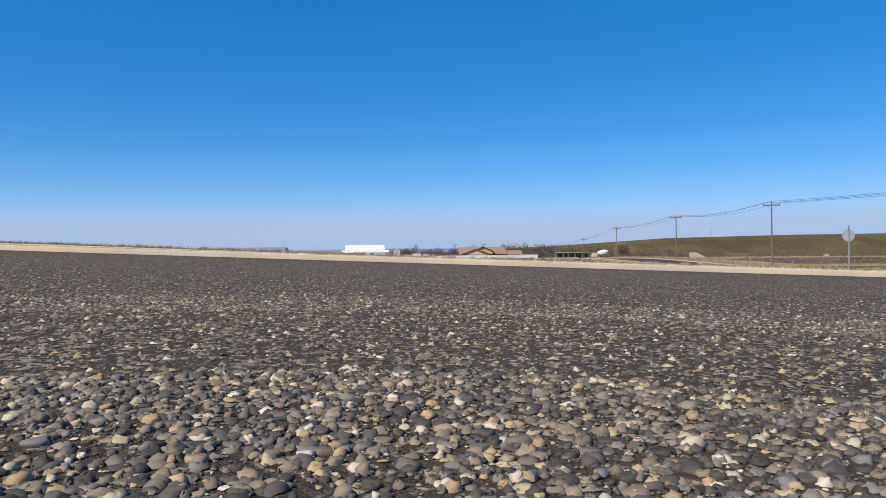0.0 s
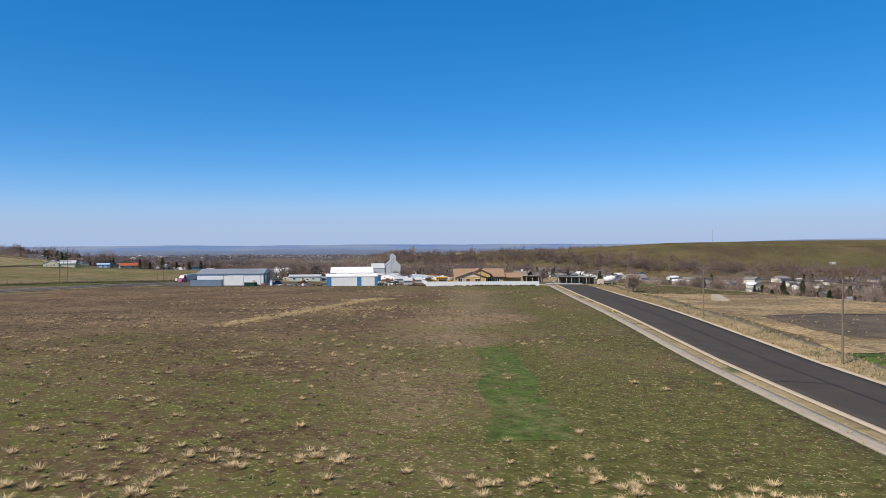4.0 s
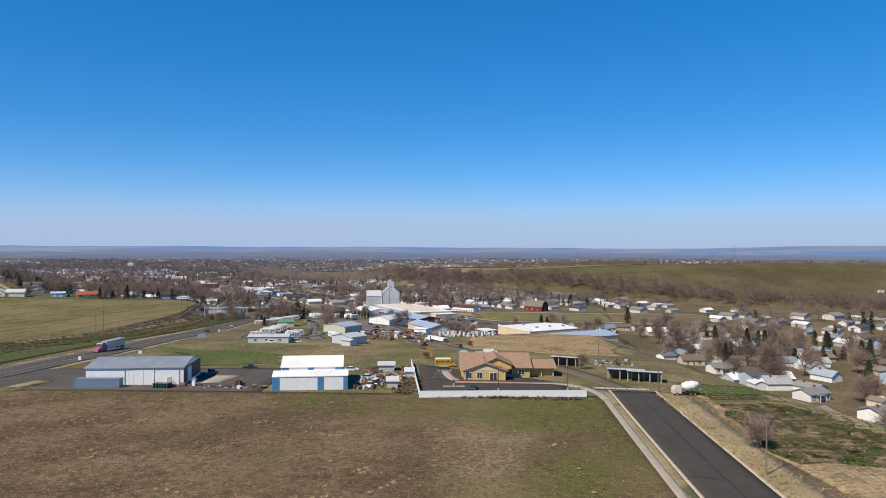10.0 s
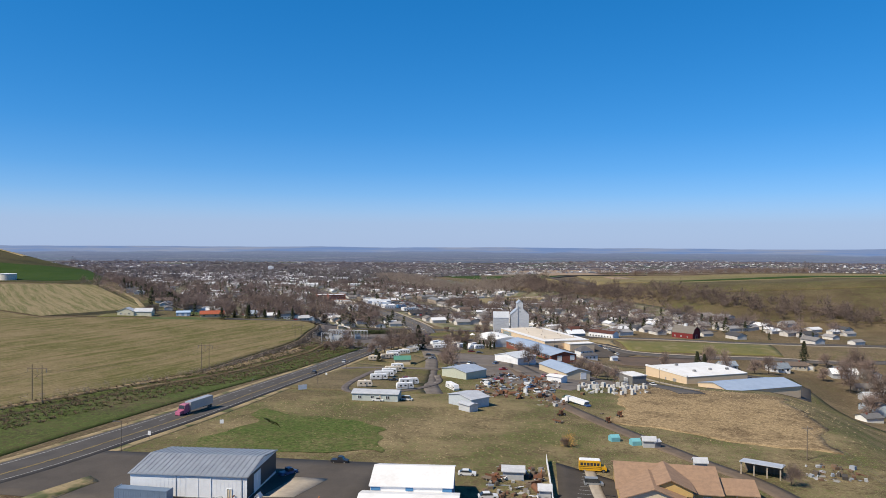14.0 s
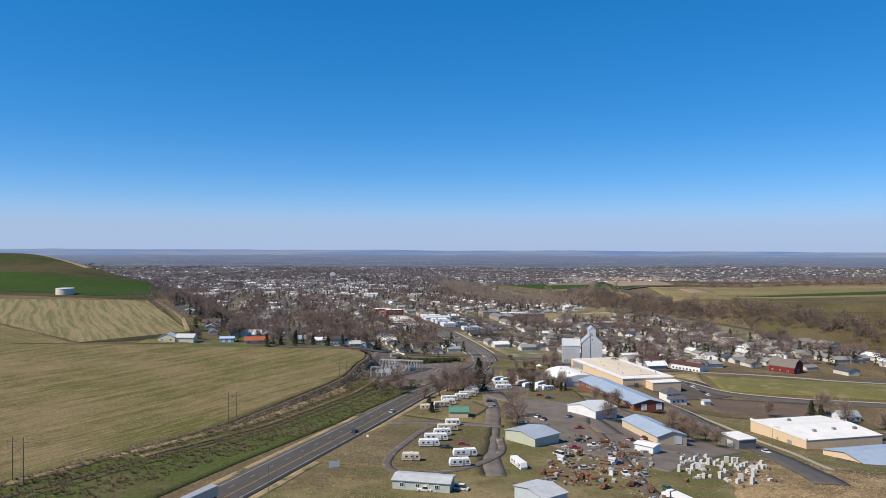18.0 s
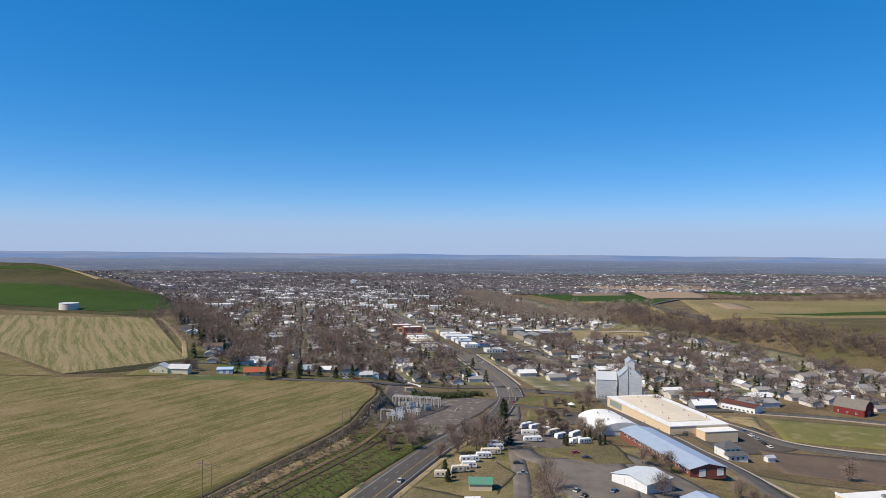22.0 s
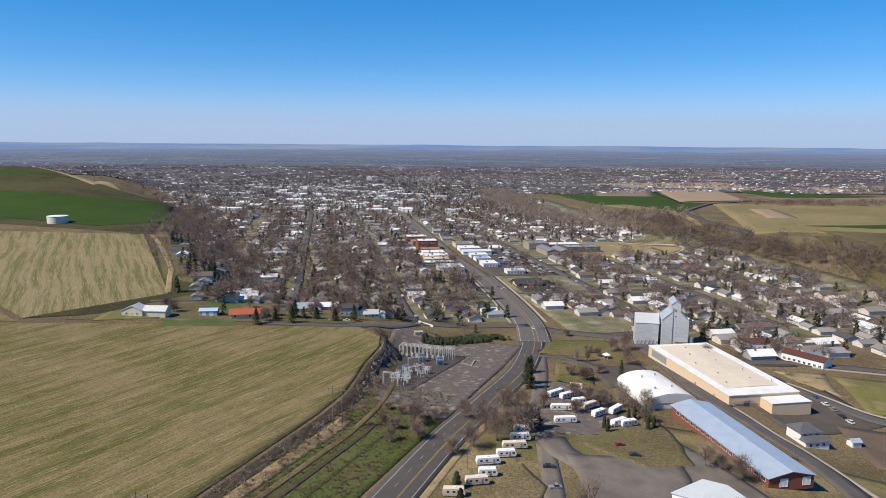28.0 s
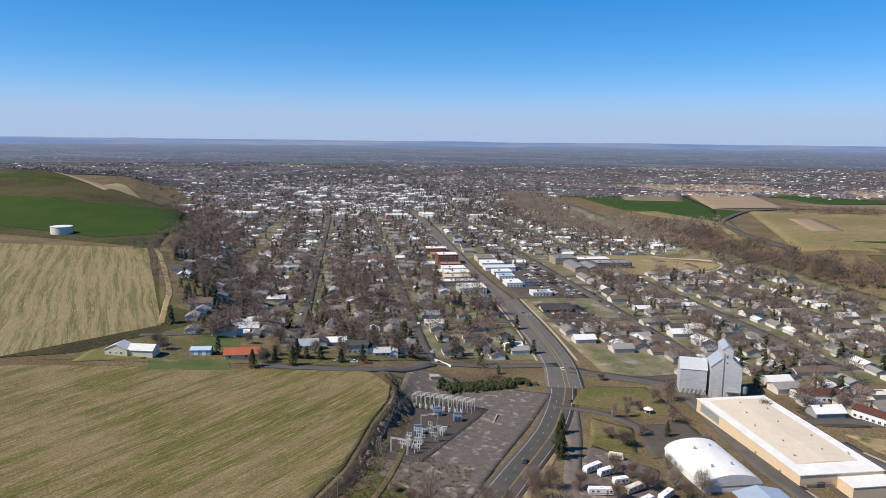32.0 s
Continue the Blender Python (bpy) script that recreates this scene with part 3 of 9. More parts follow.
def ribbon(name, points, low, high, material, lift=0.06, step=4.0, label="", category="road", across=4, smoothed=True):
    """A strip that follows a line, from low to high metres to its right."""
    c = curve_through(points, step) if smoothed else np.array(points, float)
    d = np.gradient(c, axis=0)
    d /= np.linalg.norm(d, axis=1)[:, None]
    right = np.stack([d[:, 1], -d[:, 0]], 1)
    w = np.linspace(low, high, across)
    p = c[:, None] + right[:, None] * w[None, :, None]
    return sheet(name, np.dstack([p, ground_z(p[..., 0], p[..., 1]) + lift]), material, label, category=category, skirt=lift + 0.1)


def kerb(name, points, low, high, height, material, step=2.0, label=""):
    """A raised strip with upright sides along a line."""
    c = curve_through(points, step)
    d = np.gradient(c, axis=0)
    d /= np.linalg.norm(d, axis=1)[:, None]
    right = np.stack([d[:, 1], -d[:, 0]], 1)
    w, h = np.array([low, low, low + 0.03, high - 0.03, high, high]), np.array([-0.1, height - 0.03, height, height, height - 0.03, -0.1])
    p = c[:, None] + right[:, None] * w[None, :, None]
    return sheet(name, np.dstack([p, ground_z(p[..., 0], p[..., 1]) + h]), material, label, category="kerb")


def marks(name, points, offset, width, material, dash=None, lift=0.1, step=3.0, label=""):
    """Painted lines on a road: unbroken, or (length, gap)."""
    c = curve_through(points, 1.0 if dash else step)
    s = np.r_[0, np.cumsum(np.linalg.norm(np.diff(c, axis=0), axis=1))]
    d = np.gradient(c, axis=0)
    d /= np.linalg.norm(d, axis=1)[:, None]
    right = np.stack([d[:, 1], -d[:, 0]], 1)
    keep = np.ones(len(s), bool) if not dash else (s % sum(dash)) < dash[0]
    shape = Shape()
    for i in range(len(c) - 1):
        if keep[i]:
            q = [c[i] + right[i] * (offset - width / 2), c[i] + right[i] * (offset + width / 2), c[i + 1] + right[i + 1] * (offset + width / 2), c[i + 1] + right[i + 1] * (offset - width / 2)]
            shape.add([(x, y, float(ground_z(x, y)) + lift) for x, y in q], [(0, 1, 2, 3)])
    return tagged(part(name, shape, material), label or "painted line on the road", "road marking", kind="structure")


def soup(name, tris, material, label, category, kind="stuff"):
    """Many loose triangles as one mesh."""
    t = np.asarray(tris, np.float32).reshape(-1, 3)
    m = bpy.data.meshes.new(name)
    n = len(t) // 3
    m.vertices.add(3 * n)
    m.vertices.foreach_set("co", t.ravel())
    m.loops.add(3 * n)
    m.loops.foreach_set("vertex_index", np.arange(3 * n, dtype=np.int32))
    m.polygons.add(n)
    m.polygons.foreach_set("loop_start", np.arange(0, 3 * n, 3, dtype=np.int32))
    m.update(calc_edges=True)
    m.materials.append(material)
    return tagged(new(name, m), label, category, kind=kind)


def smooth(a, b, v):
    k = np.clip((np.asarray(v, float) - a) / (b - a), 0, 1)
    return k * k * (3 - 2 * k)


def field_edge(y):
    """East edge of the big western field."""
    return np.interp(y, [150, 370, 478, 578, 605, 622, 644, 674, 690, 700, 760], [-252, -233, -219, -222, -225, -230, -237, -244, -252, -264, -305])


def ground_z(x, y):
    """Height of the land: a ridge road at the start, falling to the town and its plain, with low hills on both sides."""
    x, y = np.asarray(x, float), np.asarray(y, float)
    axis = np.interp(y, [-400, 0, 22, 45, 110, 170, 230, 290, 330, 380, 414, 500, 590, 640, 700, 800, 1000, 1200, 1800, 3000, 3700, 6000],
                     [3, 0, -0.42, -0.87, -2.7, -3.6, -4.8, -6, -7.3, -9.6, -11.2, -16.5, -20.5, -24, -29.5, -33, -36, -41, -55, -76, -84, -84])
    axis = axis - 0.04 * np.clip(x, -70, 60) * smooth(200, 60, y)
    axis = axis + 0.8 * smooth(10, -40, x) * np.exp(-((y - 110) / 55) ** 2)
    # the valley to the east
    floor = np.minimum(axis, np.interp(y, [0, 250, 450, 700, 900], [-24, -27, -30, -31.5, -34]))
    edge = np.interp(y, [0, 150, 300, 360, 420, 520, 700], [130, 112, 72, 60, 52, 52, 88])
    z = axis + (floor - axis) * smooth(edge, edge + 58, x)
    # dry knoll behind the day-care centre
    z = z + 2.2 * np.exp(-((x - 32) / 38) ** 2 - ((y - 450) / 48) ** 2)
    # the fall of the yards towards the east
    z = z - 8.5 * smooth(-80, 0, x) * smooth(470, 580, y) * smooth(760, 660, y)
    # fields west of the highway, above a cut bank and a ditch
    side = field_edge(y)
    west = np.interp(x, [-900, -700, -420, -300, -215], [-2, -4.5, -9.5, -15, -18]) + np.interp(y, [150, 300, 480, 700, 900], [5, 2.5, 0, -1, 2])
    far = np.clip(-x - 400, 0, 500) * 0.9
    k = smooth(side + 9 + np.interp(y, [692, 745], [0, 75]), side, x) * smooth(820 + far, 690 + far, y)
    z = z + (west - z) * k
    z = z - 2.5 * np.exp(-((x - side - 17) / 9) ** 2) * smooth(180, 330, y) * smooth(620, 570, y)
    # western hill
    foot = np.interp(y, [1015, 1169, 1300, 1447, 1650, 2000], [-700, -845, -975, -1150, -1380, -1780])
    z = z + 54 * smooth(foot, foot - np.interp(y, [1100, 1400], [420, 190]), x) * smooth(900, 1200, y) * smooth(2500, 1600, y)
    # eastern ridge and its plateau
    crest = np.interp(x, [-700, -420, -150, 100, 300, 500, 900, 1600], [0, 15, 33, 35, 46, 49, 50, 40])
    foot = np.interp(x, [-420, -135, 100, 300], [1700, 1200, 900, 870])
    z = z + smooth(foot, foot + 260, y) * crest * np.interp(y, [1130, 1700, 2400, 3200], [1.0, 0.93, 0.75, 0.35])
    return z


# ---- the land ----
def spaced(dense_from, dense_to, step, low, high):
    """Grid lines: even in the middle, ever wider outwards."""
    mid = list(np.arange(dense_from, dense_to + step, step))
    s, v = step, mid[-1]
    while v < high:
        s = min(s * 1.09, 75)
        v += s
        mid.append(min(v, high))
    s, v = step, mid[0]
    while v > low:
        s = min(s * 1.09, 75)
        v -= s
        mid.insert(0, max(v, low))
    return np.array(mid)


gx, gy = np.meshgrid(spaced(-480, 260, 5, -4600, 4600), spaced(-20, 900, 5, -900, 4900))
gz = ground_z(gx, gy)
gz = gz - 0.25 * smooth(70, 30, np.abs(gy - 10)) * smooth(178, 166, np.abs(gx))
sheet("ground", np.dstack([gx, gy, gz]), LAND, "dry grass and soil rolling down to the valley town")

# the far plain of orchards and fields
ang = np.linspace(radians(-100), radians(100), 220)
rows = []
for d in np.linspace(2350, 5600, 50):
    x, y = d * np.sin(ang), 200 + d * np.cos(ang)
    rows.append(np.stack([x, y, ground_z(x, y) + 1.6], -1))
sheet("far_plain", rows, FARM, "orchards and fields of the far plain, blue-greyed for haze", category="plain")

# streets at the start: a car park, a planted strip with a walk, and a wide street
LOT = [(-160, 29.5), (-80, 24.6), (0, 19.7), (60, 16), (160, 9.9)]
patch("parking_lot", [(-160, -60), (160, -60), (160, 9.9), (-160, 29.5)], CHIPSEAL, 0.0, 3, "coarse chip-seal car park with worn stall lines", "car park")
ribbon("gravel_strip", LOT, -2.1, -0.45, GRAVEL, 0.13, 3, "strip of pale grey gravel beside the kerb", "gravel")
ribbon("gravel_strip", LOT, -5.8, -4.15, GRAVEL, 0.1, 3, "strip of pale grey gravel beside the street", "gravel")
kerb("kerb", LOT, -0.5, 0, 0.16, CONCRETE, label="pale concrete kerb of the car park")
kerb("kerb", LOT, -6.2, -5.75, 0.13, CONCRETE, label="pale concrete kerb of the street")
ribbon("street", LOT, -20.8, -6.2, ASPHALT, 0.0, 3, "smooth dark asphalt street", across=8)
kerb("kerb", LOT, -21.5, -20.8, 0.14, CONCRETE, label="pale concrete kerb and gutter along the field")
ribbon("dry_verge", LOT, -23.4, -21.5, ROUGH, 0.08, 3, "verge of dead straw-coloured grass", "grass")
ribbon("pavement", LOT, -24.98, -23.42, surface("joint_grey", (0.17, 0.145, 0.115), None, 2, 0.95), 0.1, 3, "grey concrete pavement bed beside the field", "pavement")
flag = Shape().box(-0.74, 0.74, -0.79, 0.79, -0.08, 0).mesh("slab", PALE)
field_walk = tagged(new("field_pavement"), "grey concrete pavement slabs beside the field", "pavement", kind="structure")
for k in range(-56, 14):
    x = k * 1.52
    y = 19.7 - 0.061 * x + 24.24
    part("slab", flag, PALE, field_walk, at=pose(x, y, float(ground_z(x, y)) + 0.135 + 0.012 * ((k * 7) % 3), -1.1, 2.3, -3.5))
marks("lane_dashes", LOT, -12.9, 0.11, FADED_LINE, (3.05, 9.15), 0.03, label="faded dashes along the middle of the street")
for x, length in ((-4.6, 0.9), (-1.3, 1.8), (2.0, 1.2), (5.3, 2.2), (8.5, 5.2), (11.7, 4.0), (15.0, 3.0), (18.2, 4.5)):
    y = 19.6 - 0.061 * x
    marks("stall_line", [(x, y - 0.5), (x + length * 0.1, y - 0.5 - length * 0.5), (x + length * 0.2, y - 0.5 - length)], 0, 0.08, FAINT_LINE, (0.8, 0.3), 0.02, label="worn white stall line on the car park")

# the walk slabs of the planted strip
slab = Shape().box(-0.765, 0.765, -1.0, 1.0, -0.08, 0).mesh("slab", CONCRETE)
walk_strip = tagged(new("sidewalk"), "pale concrete walk between two gravel strips", "pavement", kind="structure")
for k in range(-42, 43):
    x = k * 1.55
    y = 19.7 - 0.061 * x + 3.1
    part("slab", slab, CONCRETE, walk_strip, at=pose(x, y, float(ground_z(x, y)) + 0.15, -1.1, 2.3, -3.5))

# side street down the slope
SIDE = [(37.4, 31), (37.4, 46.5), (36.9, 100), (36.8, 145), (36.6, 200), (37.2, 260), (38.0, 302)]
ribbon("side_street", SIDE, -6, 6, ASPHALT, 0.1, 4, "dark asphalt side street running down the slope", across=8)
kerb("kerb", SIDE[1:], -6.6, -6, 0.26, CONCRETE, label="pale kerb beside the side street")
kerb("kerb", SIDE[1:], 6, 6.6, 0.26, CONCRETE, label="pale kerb along the dry verge")
ribbon("dry_verge", SIDE[1:], -8.3, -6.6, DRY, 0.14, 4, "narrow verge of dead grass", "grass")
ribbon("pavement", SIDE[1:], -10.0, -8.3, PALE, 0.18, 4, "grey concrete pavement down the slope", "pavement")
ribbon("dry_verge", SIDE[1:], 6.6, 13.5, DRY, 0.14, 4, "broad verge of dry straw grass", "grass")
marks("tar_seam", SIDE[1:], 0.4, 0.14, TAR, None, 0.13, label="tar-sealed seam in the asphalt")
for y in range(70, 300, 26):
    marks("tar_seam", [(30.3, y), (33, y + 0.5), (37, y + 0.1)], 0, 0.12, TAR, None, 0.13, 1.0, label="tar-sealed crack across the asphalt")
marks("tar_seam", [(9, 38), (12, 35.3), (14.5, 33.2), (14.2, 31.8), (16.8, 28.6), (18, 25)], 0, 0.12, TAR, None, 0.03, 1.0, label="black tar-sealed crack across the street")

# near field between the street and the yards
patch("near_field", [(-140, 53), (28.6, 43), (29.2, 294), (-150, 288)], FIELD, 0.1, 4, "fallow field of brown soil, weeds and dead grass", "field")
patch("rough_ground", [(51, 58), (122, 60), (96, 300), (52.5, 300)], ROUGH, 0.12, 3, "rough lot of dry grass, dark soil and moss", "field", 1.0)
patch("green_patch", [(1.2, 113), (6.0, 114), (6.6, 68), (0.6, 66)], GREENED, 0.13, 1.5, "bright green lane of weeds in the field", "grass", 0.7, rim=0)
patch("green_patch", [(52, 78), (80, 76), (76, 118), (52, 120)], GREENED, 0.15, 3, "green weeds beside the side street", "grass", 1.2)
patch("soil_bank", [(58, 132), (98, 130), (92, 170), (56, 164)], surface("dark_soil", (0.06, 0.045, 0.033), (0.13, 0.1, 0.07), 0.15, 0.95, 0.6, where="World"), 0.15, 3, "dark bare soil on the rough lot", "soil", 1.4)
patch("meadow_ground", [(-150, 284), (118, 290), (96, 640), (-172, 640)], MEADOW, 0.08, 5, "rough meadow of dry grass and green weeds", "grass")

# highway
HIGHWAY = [(-420, -60), (-300, 70), (-216, 170), (-170, 245), (-153, 295), (-150, 345), (-152, 400), (-157, 460), (-162, 520), (-166, 580), (-167.5, 640), (-171, 705),
           (-182, 765), (-201, 815), (-238, 882), (-294, 975), (-389, 1116), (-595, 1447), (-802, 1765), (-1100, 2170)]
ribbon("highway", HIGHWAY, -9.4, 6.4, HIGHWAY_ASPHALT, 0.22, 5, "dark asphalt highway into the town", across=6)
ribbon("main_street", HIGHWAY[12:16], -10.5, 11.5, TOWN_ASPHALT, 0.45, 5, "wide grey main street of the town", across=8)
ribbon("main_street", HIGHWAY[15:], -9.4, 8, TOWN_ASPHALT, 0.45, 5, "grey main street between the shops", across=6)
for off in (-3.6, 6.4):
    marks("lane_dashes", HIGHWAY[12:], off, 0.16, WHITE_LINE, (3, 9), 0.54, label="white lane dashes on the main street")
for off in (-9.0, 9.8):
    marks("edge_line", HIGHWAY[12:16], off, 0.22, WHITE_LINE, None, 0.54, label="white edge line of the main street")
for off in (0.4, 2.8):
    marks("centre_line", HIGHWAY[12:], off, 0.22, YELLOW_LINE, None, 0.54, label="yellow line of the turning lane")
ribbon("sidewalk", HIGHWAY[13:16], 13.2, 14.8, PALE, 0.5, 5, "pale concrete walk along the main street", "pavement")
ribbon("sidewalk", HIGHWAY[13:16], -13.4, -11.8, PALE, 0.5, 5, "pale concrete walk along the main street", "pavement")
marks("edge_line", HIGHWAY, -7.5, 0.2, WHITE_LINE, None, 0.3, label="white edge line of the highway")
marks("edge_line", HIGHWAY, 4.4, 0.2, WHITE_LINE, None, 0.3, label="white edge line of the highway")
marks("centre_line", HIGHWAY, -0.2, 0.14, YELLOW_LINE, None, 0.3, label="double yellow centre line")
marks("centre_line", HIGHWAY, 0.2, 0.14, YELLOW_LINE, None, 0.3, label="double yellow centre line")
marks("lane_dashes", HIGHWAY[5:], -3.8, 0.14, WHITE_LINE, (3, 9), 0.3, label="white lane dashes on the highway")
ribbon("dry_verge", HIGHWAY[2:12], 6.4, 9.5, DRY, 0.16, 5, "dry grassy shoulder of the highway", "grass")
ribbon("dry_verge", HIGHWAY[2:9], -12, -9.4, DRY, 0.16, 5, "dry grassy shoulder of the highway", "grass")

# fields beyond the highway
def edge_row(y):
    return float(field_edge(y)) - 3


rows = []
for y in np.linspace(330, 705, 76):
    west = np.interp(y, [330, 560, 604, 706], [-720, -560, -447, -270])
    x = np.linspace(west, edge_row(y) if y < 690 else edge_row(690) - (y - 690) * 1.6, 70)
    yy = np.full(70, y)
    rows.append(np.stack([x, yy, ground_z(x, yy) + 0.3], -1))
sheet("stubble_field", rows, FIELD2, "rolling stubble field, olive and straw in streaks", category="field", skirt=0.8)
patch("stubble_field", [(-560, 557), (-452, 606), (-905, 766), (-1080, 560)], FIELD2, 0.26, 8, "western end of the stubble field", "field", rim=0)
patch("striped_field", [(-905, 770), (-455, 612), (-430, 702), (-800, 832)], FIELD3, 0.4, 8, "stubble field with pale drill rows", "field", rim=0)
patch("striped_field", [(-800, 832), (-430, 702), (-648, 887), (-722, 858)], FIELD3, 0.44, 8, "stubble field with pale drill rows", "field", rim=0)
patch("hill_turf", [(-1560, 800), (-640, 892), (-1010, 1320), (-1900, 1320)], HILL, 0.35, 10, "olive and brown turf of the western hill", "hillside")
patch("hill_turf", [(-700, 930), (-640, 892), (-470, 738), (-455, 612)], HILL, 0.3, 8, "dark weedy turf along the edge of the striped field", "hillside", rim=0)
patch("hill_turf", [(-470, 738), (-412, 735), (-425, 640), (-455, 612)], HILL, 0.3, 8, "dark weedy turf beside the farmhouse", "hillside", rim=0)
patch("wheat_field", [(-1400, 905), (-742, 908), (-943, 1056), (-1400, 960)], GREEN, 0.7, 10, "dark green winter wheat on the hillside", "field", rim=0)
patch("wheat_field", [(-742, 908), (-692, 1000), (-870, 1129), (-943, 1056)], GREEN, 0.7, 10, "dark green winter wheat on the hillside", "field", rim=0)
patch("wheat_field", [(-1450, 1040), (-1191, 1100), (-1048, 1142), (-1450, 1080)], GREEN, 0.75, 10, "dark green wheat on the hill top", "field")
patch("bare_hilltop", [(-1013, 1134), (-1030, 1260), (-1330, 1420), (-1170, 1160)], surface("tan_hill", (0.3, 0.235, 0.13), (0.22, 0.18, 0.1), 0.02, 0.95, where="World"), 0.75, 10, "tan stubble on the hill top", "field")

# the cut bank below the field and the ditch beside it
BANK = [(float(field_edge(y)), y) for y in range(300, 706, 15)]
# dark soil brown, taken further down for the bank's shadow side
SHADED_SOIL = surface("shaded_bank_soil", (0.03, 0.024, 0.02), (0.075, 0.058, 0.042), 0.3, 0.95, 0.6, fine=9, where="World")
crag = np.random.RandomState(71)
line = curve_through(BANK, 1.6)
ahead = np.gradient(line, axis=0)
ahead /= np.linalg.norm(ahead, axis=1)[:, None]
off = np.linspace(-0.9, 4.6, 9)
wander = np.convolve(crag.normal(0, 1.5, len(line)), np.ones(5) / 5, "same")
cut = line[:, None] + np.stack([ahead[:, 1], -ahead[:, 0]], 1)[:, None] * (off[None, :] + wander[:, None] * smooth(-0.9, 1.5, off)[None, :])[..., None]
rough = crag.normal(0, 0.42, cut.shape[:2]) * np.sin(np.linspace(0, np.pi, 9))[None]
sheet("cut_bank", np.dstack([cut, ground_z(cut[..., 0], cut[..., 1]) + 0.36 + rough]), SHADED_SOIL, "crumbling soil of the cut bank, darkened for its shade", category="bank")
ribbon("ditch", BANK[:20], 11, 31, DITCH, 0.22, 5, "green grass along the roadside ditch", "grass", across=8)
# narrow dark ribbon that paints the shadow line of the ditch
ribbon("ditch", BANK[:20], 19.5, 22, SHADED_SOIL, 0.55, 5, "dark strip for the shadow in the roadside ditch", "ditch")
ribbon("bank_grass", BANK[:20], 5.5, 11, ROUGH, 0.3, 5, "brown brush and dead grass under the bank", "grass", across=5)
ribbon("bank_track", BANK[8:24], 13.5, 16, LAND, 0.5, 5, "faint dirt track below the bank", "track")
ribbon("ditch", BANK[20:], 5, 24, DITCH, 0.22, 5, "green grass below the bank", "grass", across=8)

# house plots above the field
PLOTS = wild("house_plot_grass", (0.12, 0.095, 0.06), (0.2, 0.16, 0.095), (0.07, 0.09, 0.026), weeds=0.16, size=0.6, flecks=0.6)
GREEN_LAWN = surface("green_lawn", (0.052, 0.085, 0.022), (0.1, 0.115, 0.042), 0.07, 0.95, 0.3, speck=(0.2, 0.165, 0.1), spots=0.05, fine=12, where="World")
patch("house_plots", [(-432, 622), (-412, 735), (-270, 764), (-288, 706)], PLOTS, 0.22, 5, "weedy ground of the house plots above the field", "grass", rim=0)
patch("house_plots", [(-636, 886), (-470, 738), (-412, 735), (-545, 905)], PLOTS, 0.26, 6, "weedy ground of the house plots below the hill", "grass", rim=0)
patch("house_lawn", [(-398, 704), (-383, 723), (-357, 691), (-376, 679)], GREEN_LAWN, 0.34, 4, "green lawn beside the blue barn", "grass", rim=0)
patch("house_lawn", [(-386, 652), (-350, 675), (-338, 664), (-374, 641)], GREEN_LAWN, 0.34, 4, "olive green paddock along the field", "grass", rim=0)
patch("house_lawn", [(-424, 648), (-404, 668), (-388, 652), (-416, 628)], LAWN, 0.36, 4, "green lawn round the farmhouse", "grass")
ribbon("farm_track", [(-640, 890), (-593, 854), (-500, 775), (-468, 742), (-432, 704)], -2.2, 2.2, DRY, 0.5, 5, "dry track along the field edge", across=5)
ribbon("farm_lane", [(-424, 680), (-418, 684), (-403, 697), (-393, 714), (-404, 732)], -2.4, 2.4, STREET, 0.5, 4, "narrow grey lane past the lawn")
# plateau fields across the river
TURF = wild("plateau_turf", (0.2, 0.165, 0.08), (0.29, 0.235, 0.125), (0.13, 0.14, 0.05), weeds=0.1, size=0.05, flecks=0.62)
PALE_SOIL = surface("pale_ploughed_soil", (0.31, 0.225, 0.15), (0.25, 0.185, 0.125), 0.02, 0.95, 0.2, where="World")
GREY_SOIL = surface("grey_stubble", (0.2, 0.155, 0.11), (0.165, 0.13, 0.09), 0.02, 0.95, 0.2, where="World")
patch("plateau_turf", [(-150, 1480), (-90, 1300), (-170, 1888), (-330, 1850)], TURF, 0.9, 20, "dry olive turf on the plateau edge", "grass")
patch("wheat_field", [(-330, 1850), (-170, 1888), (-385, 3014), (-700, 2700)], GREEN, 0.9, 25, "green wheat field along the river wood", "field")
patch("plateau_turf", [(-50, 1272), (1400, 1290), (1500, 2350), (-112, 1890)], TURF, 1.0, 20, "dry olive turf on the plateau", "grass")
patch("wheat_field", [(-559, 2902), (-385, 3014), (-170, 1888), (-427, 2136)], GREEN, 1.2, 25, "green wheat field on the plateau", "field")
patch("wheat_field", [(-427, 2136), (-170, 1888), (-146, 1560), (-285, 1864)], GREEN, 1.2, 20, "green wheat field on the plateau", "field")
patch("wheat_field", [(-172, 1890), (-112, 1868), (-132, 1740), (-150, 1580)], GREEN, 1.2, 20, "green wheat field beside the plateau road", "field")
patch("stubble_field", [(-493, 2604), (-318, 2662), (-265, 2224), (-428, 2298)], GREY_SOIL, 1.8, 25, "grey-brown stubble field", "field")
patch("ploughed_field", [(-330, 2861), (-112, 2652), (-37, 2036), (-176, 1908)], PALE_SOIL, 1.8, 25, "pale brown ploughed field", "field")
patch("ploughed_field", [(-693, 3412), (-108, 3600), (115, 2868), (-341, 2970)], PALE_SOIL, 1.8, 30, "pale brown ploughed field", "field")
patch("wheat_field", [(-74, 2640), (15, 2781), (260, 2300), (40, 2250)], GREEN, 1.8, 25, "green wheat field on the plateau", "field")
patch("ploughed_field", [(186, 3300), (494, 3600), (900, 2578), (193, 2737)], PALE_SOIL, 1.8, 30, "pale brown ploughed field", "field")
